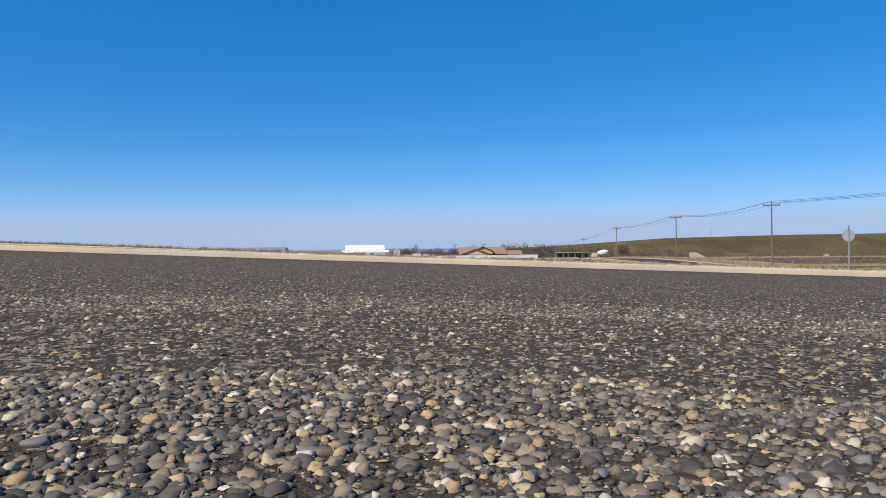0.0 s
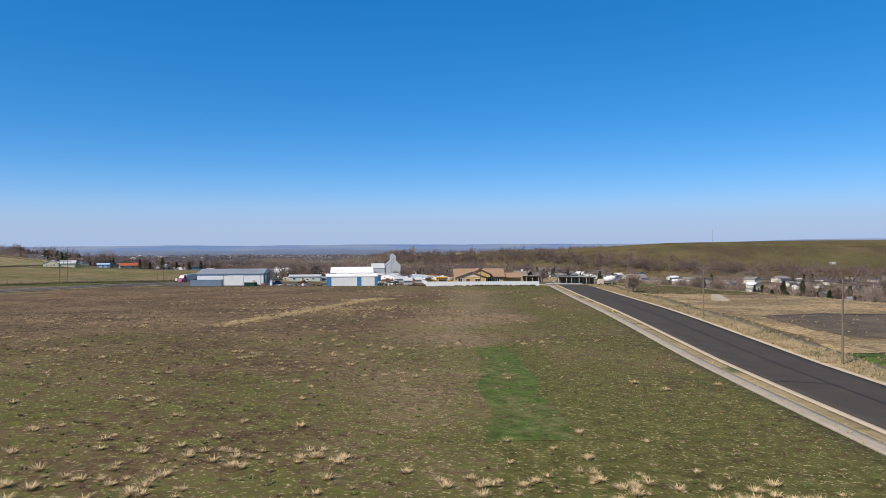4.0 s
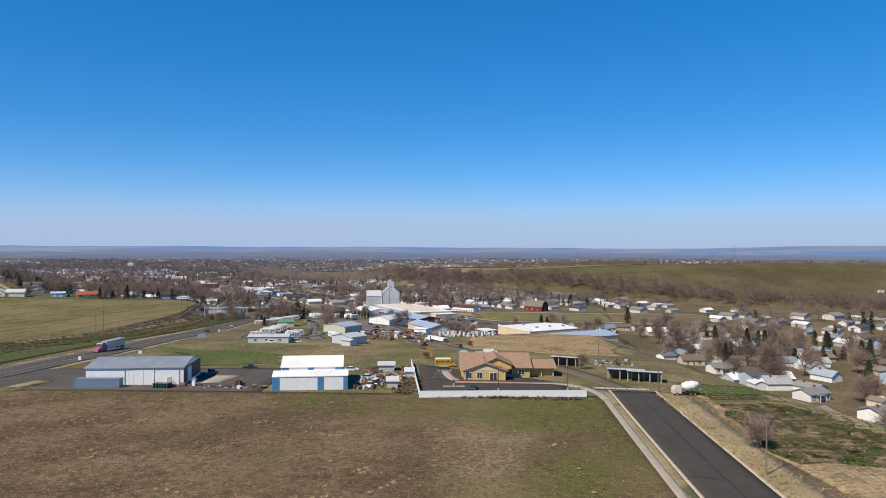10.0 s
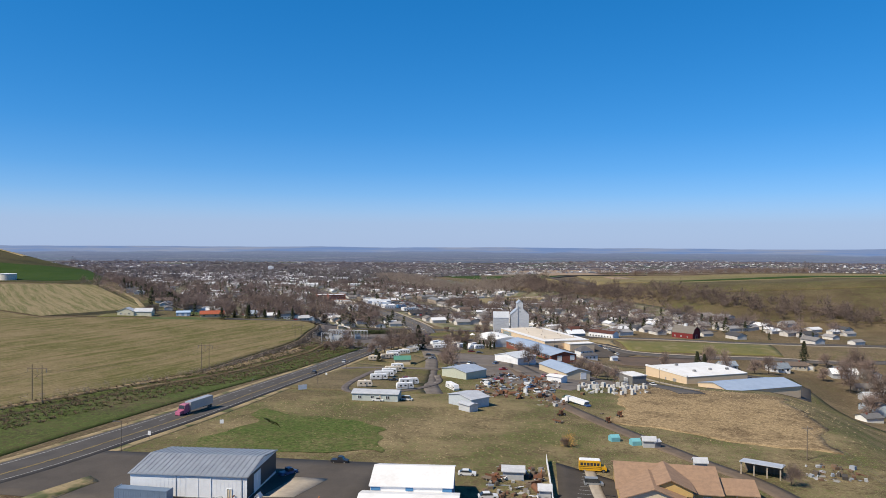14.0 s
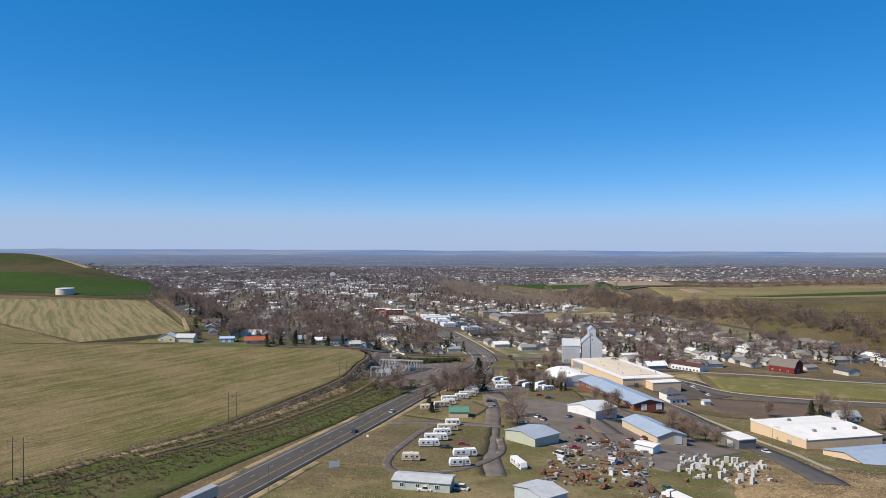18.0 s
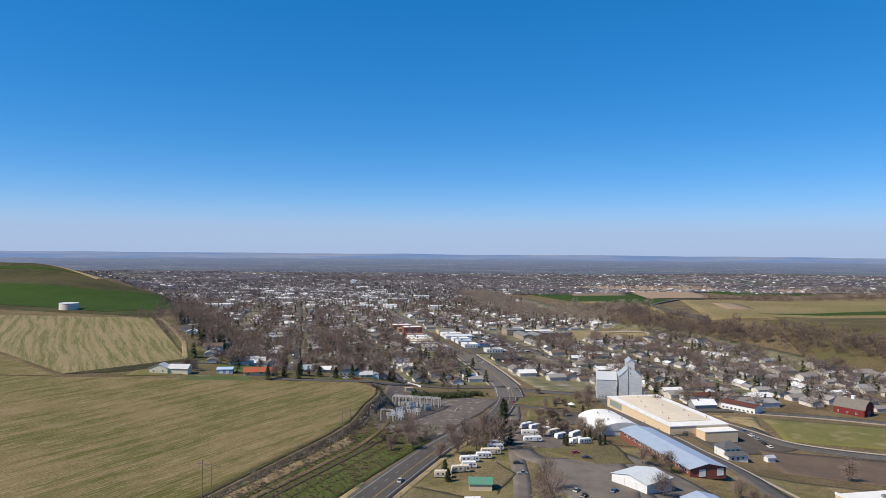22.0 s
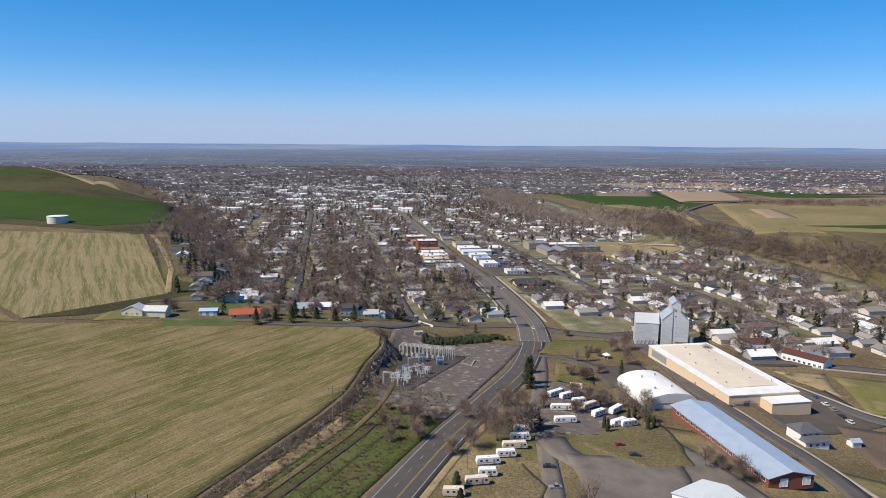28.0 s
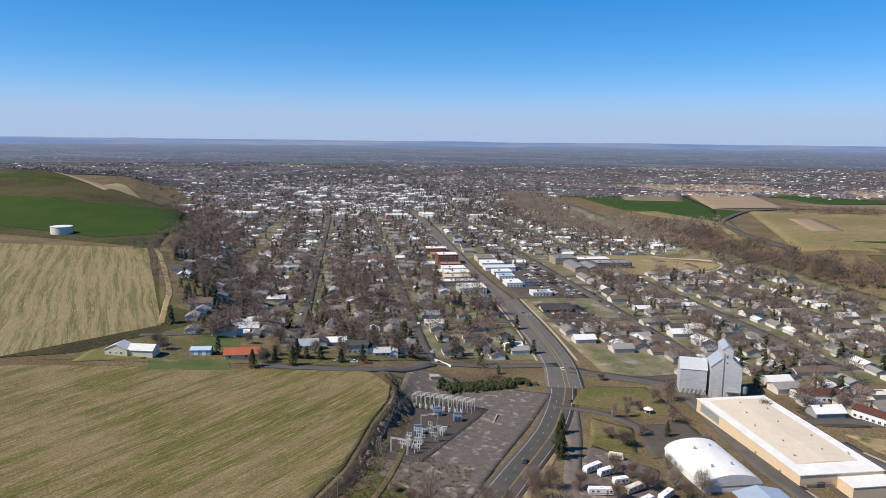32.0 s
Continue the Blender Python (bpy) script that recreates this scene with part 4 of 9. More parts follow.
patch("stubble_field", [(-30, 2210), (300, 2290), (900, 2500), (180, 2060)], GREY_SOIL, 1.7, 25, "grey-brown stubble field", "field")
patch("tan_field", [(-43, 1712), (-2, 1738), (24, 1513), (-19, 1490)], PALE_SOIL, 1.6, 15, "tan bare field on the plateau", "field")
patch("wheat_field", [(21, 1368), (132, 1436), (900, 1700), (900, 1380)], GREEN, 1.6, 20, "green wheat field on the plateau", "field")
patch("wheat_field", [(300, 2950), (1500, 2800), (1600, 3100), (400, 3250)], GREEN, 2.0, 40, "green wheat field on the plain", "field")
# ball field beside the school and the lane to the bridge
BALL = surface("ball_field_turf", (0.27, 0.215, 0.115), (0.22, 0.18, 0.09), 0.03, 0.95, 0.2, where="World")
patch("ball_field", [(-300, 1290), (-215, 1345), (-118, 1262), (-214, 1172)], BALL, 0.5, 6, "dry tan turf of the ball field", "grass")
patch("infield", [(-182, 1263), (-165, 1288), (-149, 1261), (-169, 1242)], PALE_SOIL, 0.75, 8, "bare tan infield", "ground")
ribbon("field_path", [(-214, 1180), (-160, 1225), (-130, 1240), (-126, 1268), (-160, 1305), (-215, 1338)], -1.8, 1.8, PALE, 0.8, 6, "pale path round the ball field", "path")
patch("infield", [(-225, 1292), (-212, 1312), (-193, 1298), (-207, 1280)], PALE_SOIL, 0.75, 6, "bare tan infield", "ground")
ribbon("bridge_lane", [(-126, 1290), (-106, 1221), (-76, 1150), (-56, 1092), (-57, 1035)], -4, 4, OLD_ASPHALT, 0.5, 8, "grey lane down from the bridge")
patch("ridge_slope", [(60, 960), (1000, 880), (1300, 1250), (20, 1240)], SLOPE, 0.8, 14, "brown grassy ridge slope with terraces", "hillside")
patch("ridge_crest", [(90, 1085), (1150, 1010), (1400, 1330), (30, 1300)], CREST, 1.3, 14, "greenish turf on top of the ridge", "hillside")
ribbon("plateau_road", [(-114, 1259), (-50, 1274), (-78, 1339), (-107, 1397), (-129, 1489), (-142, 1574), (-127, 1756), (-108, 1873), (-74, 1932), (-40, 2000), (60, 2040)], -5, 5, OLD_ASPHALT, 2.0, 8, "grey road climbing to the plateau")

# ---- buildings ----
GRID = 33.0


def gabled(shape, x0, x1, y0, y1, z0, rise, over=0.5, thick=0.18, along="x"):
    """Two roof slopes with thickness and eaves over a rectangle; the ridge runs along x or y."""
    if along == "x":
        m = (y0 + y1) / 2
        s = rise / (m - y0)
        for a, b in ((y0 - over, m), (m, y1 + over)):
            za, zb = (z0 - s * over, z0 + rise) if b == m else (z0 + rise, z0 - s * over)
            v = [(x0 - over, a, za), (x1 + over, a, za), (x1 + over, b, zb), (x0 - over, b, zb)]
            shape.add(v + [(p[0], p[1], p[2] + thick) for p in v], [(3, 2, 1, 0), (4, 5, 6, 7), (0, 1, 5, 4), (1, 2, 6, 5), (2, 3, 7, 6), (3, 0, 4, 7)])
    else:
        m = (x0 + x1) / 2
        s = rise / (m - x0)
        for a, b in ((x0 - over, m), (m, x1 + over)):
            za, zb = (z0 - s * over, z0 + rise) if b == m else (z0 + rise, z0 - s * over)
            v = [(a, y0 - over, za), (b, y0 - over, zb), (b, y1 + over, zb), (a, y1 + over, za)]
            shape.add(v + [(p[0], p[1], p[2] + thick) for p in v], [(3, 2, 1, 0), (4, 5, 6, 7), (0, 1, 5, 4), (1, 2, 6, 5), (2, 3, 7, 6), (3, 0, 4, 7)])
    return shape


def gable_walls(x0, x1, y0, y1, h, rise, along="x", z0=-1.5):
    s = Shape()
    if along == "x":
        m = (y0 + y1) / 2
        v = [(x0, y0, z0), (x1, y0, z0), (x1, y1, z0), (x0, y1, z0), (x0, y0, h), (x1, y0, h), (x1, y1, h), (x0, y1, h), (x0, m, h + rise), (x1, m, h + rise)]
        return s.add(v, [(0, 1, 5, 4), (1, 2, 6, 9, 5), (2, 3, 7, 6), (3, 0, 4, 8, 7), (4, 5, 9, 8), (6, 7, 8, 9)])
    m = (x0 + x1) / 2
    v = [(x0, y0, z0), (x1, y0, z0), (x1, y1, z0), (x0, y1, z0), (x0, y0, h), (x1, y0, h), (x1, y1, h), (x0, y1, h), (m, y0, h + rise), (m, y1, h + rise)]
    return s.add(v, [(0, 1, 5, 8, 4), (1, 2, 6, 5), (2, 3, 7, 9, 6), (3, 0, 4, 7), (4, 8, 9, 7), (8, 5, 6, 9)])


def ribs(x0, x1, y0, y1, z0, rise, gap, over=0.5, along="x"):
    """Standing seams down both slopes of a roof."""
    s = Shape()
    m, k = (y0 + y1) / 2, 0.05
    slope = rise / (m - y0)
    for x in np.arange(x0 - over + gap / 2, x1 + over, gap):
        for a, b in ((y0 - over, m), (y1 + over, m)):
            za, zb = z0 - slope * over + 0.18, z0 + rise + 0.18
            v = [(x - k, a, za), (x + k, a, za), (x + k, b, zb), (x - k, b, zb)]
            w = [(p[0], p[1], p[2] + 0.09) for p in v]
            s.add(v + w, [(4, 5, 6, 7), (0, 1, 5, 4), (1, 2, 6, 5), (3, 0, 4, 7), (2, 3, 7, 6)])
    return s


def opening(name, root, x, y, z, w, h, facing="-y", frame_mat=None, pane_mat=None, deep=0.12, label=""):
    """A framed window or door set on a wall, with its pane as a part of it."""
    f, g = Shape(), Shape()
    t = 0.09
    for a, b, c, d in ((-w / 2 - t, w / 2 + t, h, h + t), (-w / 2 - t, w / 2 + t, -t, 0), (-w / 2 - t, -w / 2, 0, h), (w / 2, w / 2 + t, 0, h), (-0.03, 0.03, 0, h)):
        f.box(a, b, -deep, 0.05, c, d)
    g.box(-w / 2, w / 2, -deep * 0.45, 0.05, 0, h)
    turn = {"-y": 0, "+x": 90, "+y": 180, "-x": -90}[facing]
    o = part(name, f, frame_mat or WHITE, root, label, pose(x, y, z, 0, 0, turn))
    part("pane" if name == "window" else "leaf", g, pane_mat or GLASS, o)
    return o


def shed(name, label, category, x, y, turn, w, d, h, rise, wall, roof, along="x", doors=(), seams=0, over=0.4, z=None, windows=(), extra=None):
    """A plain gabled building whose front left corner stands at x, y; its front runs along its own x."""
    root = thing(name, label, category, x, y, turn, z)
    part("wall", gable_walls(0, w, 0, d, h, rise, along), wall, root)
    part("roof", gabled(Shape(), 0, w, 0, d, h, rise, over, along=along), roof, root)
    if seams:
        part("roof_seams", ribs(0, w, 0, d, h, rise, seams, over), roof, root)
    for dx, dw, dh, side in doors:
        px, py = {"-y": (dx, -0.02), "+x": (w + 0.02, dx), "-x": (-0.02, dx)}[side]
        opening("door", root, px, py, 0.05, dw, dh, side, WHITE, SAND if dw < 1.5 else WHITE)
    for dx, dz, dw, dh, side in windows:
        px, py = {"-y": (dx, -0.02), "+x": (w + 0.02, dx), "-x": (-0.02, dx)}[side]
        opening("window", root, px, py, dz, dw, dh, side)
    return root


# grey metal shop on the asphalt yard
patch("yard_asphalt", [(-152, 286), (-63, 291), (-66, 334), (-147, 322)], OLD_ASPHALT, 0.2, 5, "dark asphalt yard round the metal shop", "yard")
patch("grass_island", [(-135, 283.5), (-128, 285), (-127, 300), (-132, 303)], DRY, 0.27, 3, "kerbed dry-grass island in the yard", "grass")
patch("concrete_pad", [(-86, 301), (-79, 303), (-77, 317), (-85, 316)], PALE, 0.26, 3, "pale concrete pad in the yard", "pad")
shop = shed("metal_shop", "long white metal shop with a ribbed blue-grey roof", "workshop", -114, 294.5, 9.5, 26.4, 19, 4.9, 1.5, WHITE, STEEL_ROOF, doors=((15.5, 5.6, 4.4, "-y"), (22.5, 1.0, 2.1, "-y"), (6, 4, 4, "+x")), seams=1.2)
for x in (10.4, 25.2):
    part("downpipe", Shape().box(x, x + 0.15, -0.12, 0, 0, 4.8), STEEL, shop, "grey downpipe")
# dark sheet over the white end wall, standing in for its shade
part("gable_panel", Shape().box(26.42, 26.46, 0.1, 18.9, 0.2, 4.7), plain("end_wall_shade", (0.09, 0.095, 0.1), 0.5, 0.3), shop, "end wall coloured dark for its shade")
for x in np.arange(0.6, 26.2, 0.9):
    if not 12.3 < x < 18.6:
        part("rib", Shape().box(x - 0.015, x + 0.015, -0.018, 0, 0, 4.8), WHITE, shop)

# shipping containers before it
def container(x, y, turn, length, material, label):
    root = thing("shipping_container", label, "container", x, y, turn)
    s = Shape()
    for i in range(int(length / 0.4)):
        s.box(i * 0.4, i * 0.4 + 0.2, -0.04, 2.48, 0.15, 2.45)
    part("body", Shape().box(0, length, 0, 2.44, 0.12, 2.5), material, root)
    part("corrugation", s, material, root)
    part("frame", Shape().box(-0.06, 0.12, -0.07, 2.51, 0, 2.62).box(length - 0.12, length + 0.06, -0.07, 2.51, 0, 2.62).box(0, length, -0.07, 0.05, 0, 0.15).box(0, length, -0.07, 0.05, 2.45, 2.62), material, root)
    return root


PALE_BLUE = plain("container_blue", (0.2, 0.27, 0.37), 0.55, 0.2)
container(-115.2, 291.0, 5, 12.2, PALE_BLUE, "pale blue corrugated shipping container")

# white and blue storage building in two steps
wb = thing("storage_building", "white metal building with blue panels in two steps", "warehouse", -60.4, 292.7, 11)
part("front_wall", gable_walls(0, 20.3, 0, 8, 3.7, 0.9), WHITE, wb)
part("front_roof", gabled(Shape(), 0, 20.3, 0, 8, 3.7, 0.9, 0.15), WHITE_ROOF, wb)
part("rear_wall", gable_walls(1.6, 18.7, 8, 22, 4.9, 2.0), WHITE, wb)
part("rear_roof", gabled(Shape(), 1.6, 18.7, 8, 22, 4.9, 2.0, 0.3), WHITE_ROOF, wb)
for x, w in ((0.0, 1.9), (12.1, 1.7), (19.1, 1.2)):
    part("blue_panel", Shape().box(x, x + w, -0.06, -0.01, 0, 3.6), BLUE, wb, "blue wall panel")
for x, w in ((1.7, 2.0), (9, 1.6), (16.7, 2.0)):
    part("blue_panel", Shape().box(x, x + w, 7.9, 7.96, 4.0, 4.9), BLUE, wb, "blue wall panel")
for x in np.arange(2.2, 19.0, 0.6):
    if not 11.9 < x < 13.9:
        part("rib", Shape().box(x - 0.012, x + 0.012, -0.016, 0, 0, 3.65), WHITE, wb)
part("end_panel", Shape().box(20.31, 20.35, 0.3, 7.7, 0.1, 3.6).box(18.71, 18.75, 8.2, 21.8, 0.1, 4.8), BLUE, wb, "blue end wall")

# day-care centre with its car park and white fence
patch("daycare_lot", [(-19.2, 287), (22, 292.3), (20, 313), (-26, 348)], ASPHALT, 0.2, 4, "black asphalt car park of the day-care centre", "car park")
patch("daycare_walk", [(-11.5, 310), (21, 310.5), (21, 313.5), (-11.5, 313)], surface("reddish_walk", (0.3, 0.21, 0.18), (0.36, 0.3, 0.26), 0.5, 0.9, where="World"), 0.27, 3, "reddish kerb and walk before the day-care centre", "pavement")
for k in range(9):
    marks("bay_line", [(-19.0 + 0.05 * k, 318 + 2.7 * k), (-17 + 0.05 * k, 318 + 2.7 * k), (-14.4, 318 + 2.7 * k)], 0, 0.12, WHITE_LINE, None, 0.27, label="white bay line in the car park")
for k in range(7):
    marks("bay_line", [(-8 + 3.6 * k, 293.5), (-8.2 + 3.6 * k, 295.6), (-8.4 + 3.6 * k, 298)], 0, 0.12, WHITE_LINE, None, 0.27, label="white bay line in the car park")
marks("red_kerb", [(-11.5, 309.6), (0, 309.8), (14, 310), (21, 309)], 0, 0.5, surface("kerb_red", (0.5, 0.08, 0.07), (0.4, 0.09, 0.08), 2, 0.7), None, 0.36, label="red-painted kerb before the day-care centre")
ribbon("pavement", [(16, 311), (22, 309), (26, 303), (28, 296), (28.5, 288)], -1.1, 1.1, PALE, 0.42, 2, "curved concrete walk to the day-care centre", "pavement")
ribbon("pavement", [(-11.5, 314), (-14, 322), (-16, 334), (-17, 342)], -1.3, 1.3, PALE, 0.42, 2, "concrete walk beside the day-care centre", "pavement")
for x, y, a in ((-11.5, 303.5, 3.0), (1, 297.5, 3.6), (20, 300, 2.6)):
    isl = thing("kerb_island", "kerbed island of dry soil in the car park", "kerb island", x, y, 8)
    part("kerb", Shape().prism([(-a, -0.2), (a, -0.2), (a, 0.36), (-a, 0.36)], -0.9, 0.9), PALE, isl)
    part("soil", Shape().box(-a + 0.2, a - 0.2, -0.72, 0.72, 0.3, 0.4), DRY, isl)
    post = thing("lot_lamp", "dark lamp post on a concrete foot", "lamp post", x, y + 0.2, 0, float(ground_z(x, y)) + 0.4)
    part("foot", Shape().tube((0, 0, 0), (0, 0, 0.7), 0.3, n=10), PALE, post)
    part("pole", Shape().tube((0, 0, 0.7), (0, 0, 6.4), 0.08, 0.06, 8), DARK, post)
    part("lamp_head", Shape().box(-1.0, -0.3, -0.18, 0.18, 6.35, 6.5).box(0.3, 1.0, -0.18, 0.18, 6.35, 6.5).box(-0.3, 0.3, -0.04, 0.04, 6.38, 6.46), DARK, post)
gate_rail = thing("guard_rail", "pale guard rail across the end of the street", "guard rail", 27.5, 303.5, -4)
part("rail", Shape().box(0, 15, -0.08, 0.08, 0.45, 0.8), TIN, gate_rail)
for k in range(6):
    part("post", Shape().box(0.3 + k * 2.85, 0.5 + k * 2.85, -0.1, 0.1, -0.4, 0.8), WOOD, gate_rail)
dc = thing("daycare_centre", "ochre day-care building with tan shingle gables", "building", -9.5, 315.0, 4)
part("main_wall", gable_walls(0, 21, 6, 24, 3.1, 2.9), OCHRE, dc)
part("main_roof", gabled(Shape(), 0, 21, 6, 24, 3.1, 2.9, 0.8), SHINGLE, dc)
part("front_wing", gable_walls(0.5, 13, 0, 9, 3.1, 2.2, "y"), OCHRE, dc)
part("front_wing_roof", gabled(Shape(), 0.5, 13, 0, 12, 3.1, 2.2, 0.7, along="y"), SHINGLE, dc)
part("cross_gable", gable_walls(6, 15, 3, 14, 4.4, 2.0, "y", 3), OCHRE, dc)
part("cross_gable_roof", gabled(Shape(), 6, 15, 3, 15, 4.4, 2.0, 0.6, along="y"), SHINGLE, dc)
part("side_wing", gable_walls(21, 29, 9, 18, 2.6, 1.6), OCHRE, dc)
part("side_wing_roof", gabled(Shape(), 20, 29, 8, 18, 2.6, 1.6, 0.6), SHINGLE, dc)
part("gable_trim", Shape().prism([(0.7, 3.05), (12.8, 3.05), (6.75, 5.2)], -0.06, -0.01), SAND, dc, "sand-coloured gable board")
for x in (2.0, 5.2):
    opening("window", dc, x, -0.02, 0.7, 1.5, 1.8)
opening("door", dc, 9.3, -0.02, 0.05, 2.0, 2.3, pane_mat=GLASS)
for x in (14.8, 18.4):
    opening("window", dc, x, 5.98, 0.8, 1.6, 1.4)
for x in (0.8, 12.7, 21.5, 25.0, 28.6):
    part("porch_post", Shape().box(x - 0.14, x + 0.14, -0.5 if x < 14 else 8.3, -0.2 if x < 14 else 8.6, 0, 2.7), SAND, dc, "pale porch post")
# fence of white vinyl panels
fence = thing("vinyl_fence", "white vinyl privacy fence round the car park", "fence", 0, 0, 0, 0)
panel = Shape().box(-1.2, 1.2, -0.03, 0.03, 0.05, 1.7).box(-1.2, 1.2, -0.05, 0.05, 1.62, 1.8).box(-1.2, 1.2, -0.05, 0.05, 0.05, 0.2).mesh("panel", WHITE)
post = Shape().box(-0.07, 0.07, -0.07, 0.07, -0.3, 1.95).mesh("post", WHITE)
FENCE = [(-28.5, 348), (-19.6, 286.6), (24, 292)]
for (ax, ay), (bx, by) in zip(FENCE, FENCE[1:]):
    n = int(math.hypot(bx - ax, by - ay) / 2.44)
    turn = math.degrees(math.atan2(by - ay, bx - ax))
    for i in range(n):
        x, y = ax + (bx - ax) * (i + 0.5) / n, ay + (by - ay) * (i + 0.5) / n
        part("panel", panel, WHITE, fence, at=pose(x, y, float(ground_z(x, y)) + 0.15, 0, 0, turn))
        x, y = ax + (bx - ax) * i / n, ay + (by - ay) * i / n
        part("post", post, WHITE, fence, at=pose(x, y, float(ground_z(x, y)) + 0.15, 0, 0, turn))

# sheds of the yards below
shed("mobile_home", "pale grey-green mobile home with a shallow roof", "mobile home", -110, 413.5, 8, 18, 8, 2.8, 0.8, plain("mint_siding", (0.5, 0.54, 0.5)), TIN, windows=((3, 1, 1.2, 1, "-y"), (8, 1, 1.2, 1, "-y"), (14, 1, 1.2, 1, "-y")), doors=((11, 0.9, 2, "-y"),))
shed("barn_shed", "pale green metal shed with a grey roof", "shed", -95.3, 496, -32, 17, 14, 4.0, 1.4, plain("sage_metal", (0.5, 0.52, 0.42)), PALE_METAL, "y", doors=((4, 3.6, 3.4, "-x"),))
shed("metal_shed", "pale blue-grey shed with a lean-to", "shed", -73, 420, -36, 13, 9, 3.7, 1.1, plain("ice_metal", (0.48, 0.53, 0.57)), TIN, "y")
shed("lean_to", "small lean-to of weathered tin", "shed", -66.5, 409, -36, 6, 4, 2.6, 0.5, TIN, TIN)
shed("white_shop", "white workshop with a pale metal roof", "workshop", -81, 566, -33, 18, 16, 3.7, 1.8, WHITE, plain("white_metal_roof", (0.62, 0.65, 0.68), 0.45), "y", doors=((5, 3.2, 3.2, "-y"), (11, 3.2, 3.2, "-y"), (8, 4, 3.6, "+x")))
shed("grey_shop", "long shop with a blue-grey metal roof and tan end wall", "workshop", -53, 551, -57, 31, 14, 3.6, 1.9, SAND, BLUE_ROOF, "x", doors=((10, 3.2, 3.2, "+x"),))
# long brick warehouse with a pale blue roof, and its round-roofed neighbour
shed("brick_warehouse", "long low brick warehouse under a pale blue roof", "warehouse", -51, 599, GRID, 18, 69, 3.6, 2.0, BRICK, BLUE_ROOF, "y", windows=[(3 + 4 * i, 1.5, 2.4, 1.4, "-x") for i in range(16)], doors=((6, 3, 3, "-y"), (15, 3, 3, "-y")), over=0.6)
q = thing("quonset_hall", "round-roofed hall with white sheeting", "warehouse", -100, 663, GRID)
arch = [(12.5 * math.sin(radians(a)) + 13, 2.2 + 4.6 * math.cos(radians(a))) for a in range(90, -91, -12)]
part("roof", Shape().prism(arch, 0, 34), WHITE_ROOF, q)
part("end_wall", Shape().prism([(0.8, -1), (25.2, -1), (25.2, 2.2), (0.8, 2.2)], 0.2, 33.8), WHITE, q)
for x, y in ((8, 8), (9, 24), (17, 9), (17, 26)):
    part("roof_vent", Shape().tube((x, y, 5.4), (x, y, 7.3), 0.4).tube((x, y, 7.3), (x, y, 7.6), 0.6, 0.2), STEEL, q)

# big cream cannery warehouse
C = thing("cannery_warehouse", "large cream block warehouse with a pale flat roof", "warehouse", -64.6, 692.4, GRID, -30.6)
part("wall", Shape().box(0, 38, 0, 84, -2, 6.0), CREAM, C)
part("roof_edge", Shape().box(-0.3, 38.3, -0.3, 84.3, 6.0, 6.35), WHITE_ROOF, C, "white roof border")
roof_top = Shape()
for x0, x1, z0, z1 in ((4.5, 19, 6.36, 7.0), (19, 33.5, 7.0, 6.36)):
    roof_top.add([(x0, 9, z0), (x1, 9, z1), (x1, 80, z1), (x0, 80, z0), (x0, 9, 6.3), (x1, 9, 6.3), (x1, 80, 6.3), (x0, 80, 6.3)], [(0, 1, 2, 3), (0, 4, 5, 1), (2, 6, 7, 3), (0, 3, 7, 4), (1, 5, 6, 2)])
part("roof", roof_top, CREAM_ROOF, C, "cream roof field")
part("annex", Shape().box(17, 38, -9, 0, -2, 4.4), CREAM, C)
part("annex_roof", Shape().box(16.8, 38.2, -9.2, -0.02, 4.4, 4.65), WHITE_ROOF, C)
part("dock_rail", Shape().box(2, 14, -0.6, -0.3, 3.0, 3.15).box(2, 14, -0.6, -0.3, 2.4, 2.5), GREY, C)
part("mural", Shape().box(-0.06, -0.01, 62, 80, 1.2, 5.2), surface("mural", (0.16, 0.26, 0.36), (0.33, 0.3, 0.2), 0.25, 0.8, fine=5), C, "painted mural in blues and browns")
part("dock_door", Shape().box(8, 11.5, -0.08, -0.01, 0, 3.2), GREY, C)
part("side_door", Shape().box(-0.08, -0.01, 30, 31.2, 0, 2.2).box(-0.08, -0.01, 12, 13.2, 0, 2.2), GREY, C)
for i, (x, y) in enumerate(((8, 16), (12, 30), (9, 47), (14, 62), (24, 20), (29, 34), (23, 50), (28, 66), (18, 74), (33, 15))):
    part("roof_vent", Shape().box(x - 0.3, x + 0.3, y - 0.3, y + 0.3, 6.4, 7.5).box(x - 0.42, x + 0.42, y - 0.42, y + 0.42, 7.5, 7.65), CREAM_ROOF, C)

# grain elevator
E = thing("grain_elevator", "tall tin-clad grain elevator with a headhouse", "grain elevator", -125.1, 787.6, 12, -33)
E.matrix_basis = E.matrix_basis @ Matrix.Scale(1.06, 4)
part("annex_wall", gable_walls(3.4, 17, 2, 15, 14.2, 4.6), TIN, E)
part("annex_roof", gabled(Shape(), 3.4, 17, 2, 15, 14.2, 4.6, 0.3), plain("bright_tin", (0.66, 0.69, 0.72), 0.45, 0.3), E, "bright tin roof")
part("tower_wall", gable_walls(18.5, 34, 0, 15, 17.2, 7.2, "y"), TIN, E)
part("tower_roof", gabled(Shape(), 18.5, 34, 0, 15, 17.2, 7.2, 0.35, along="y"), plain("tin_roof", (0.5, 0.54, 0.58), 0.45, 0.3), E)
part("headhouse", gable_walls(23.6, 28.9, 0.05, 14.9, 26.8, 2.3, "y", 16), TIN, E)
part("headhouse_roof", gabled(Shape(), 23.6, 28.9, 0.05, 14.9, 26.8, 2.3, 0.3, along="y"), plain("tin_roof", (0.5, 0.54, 0.58), 0.45, 0.3), E)
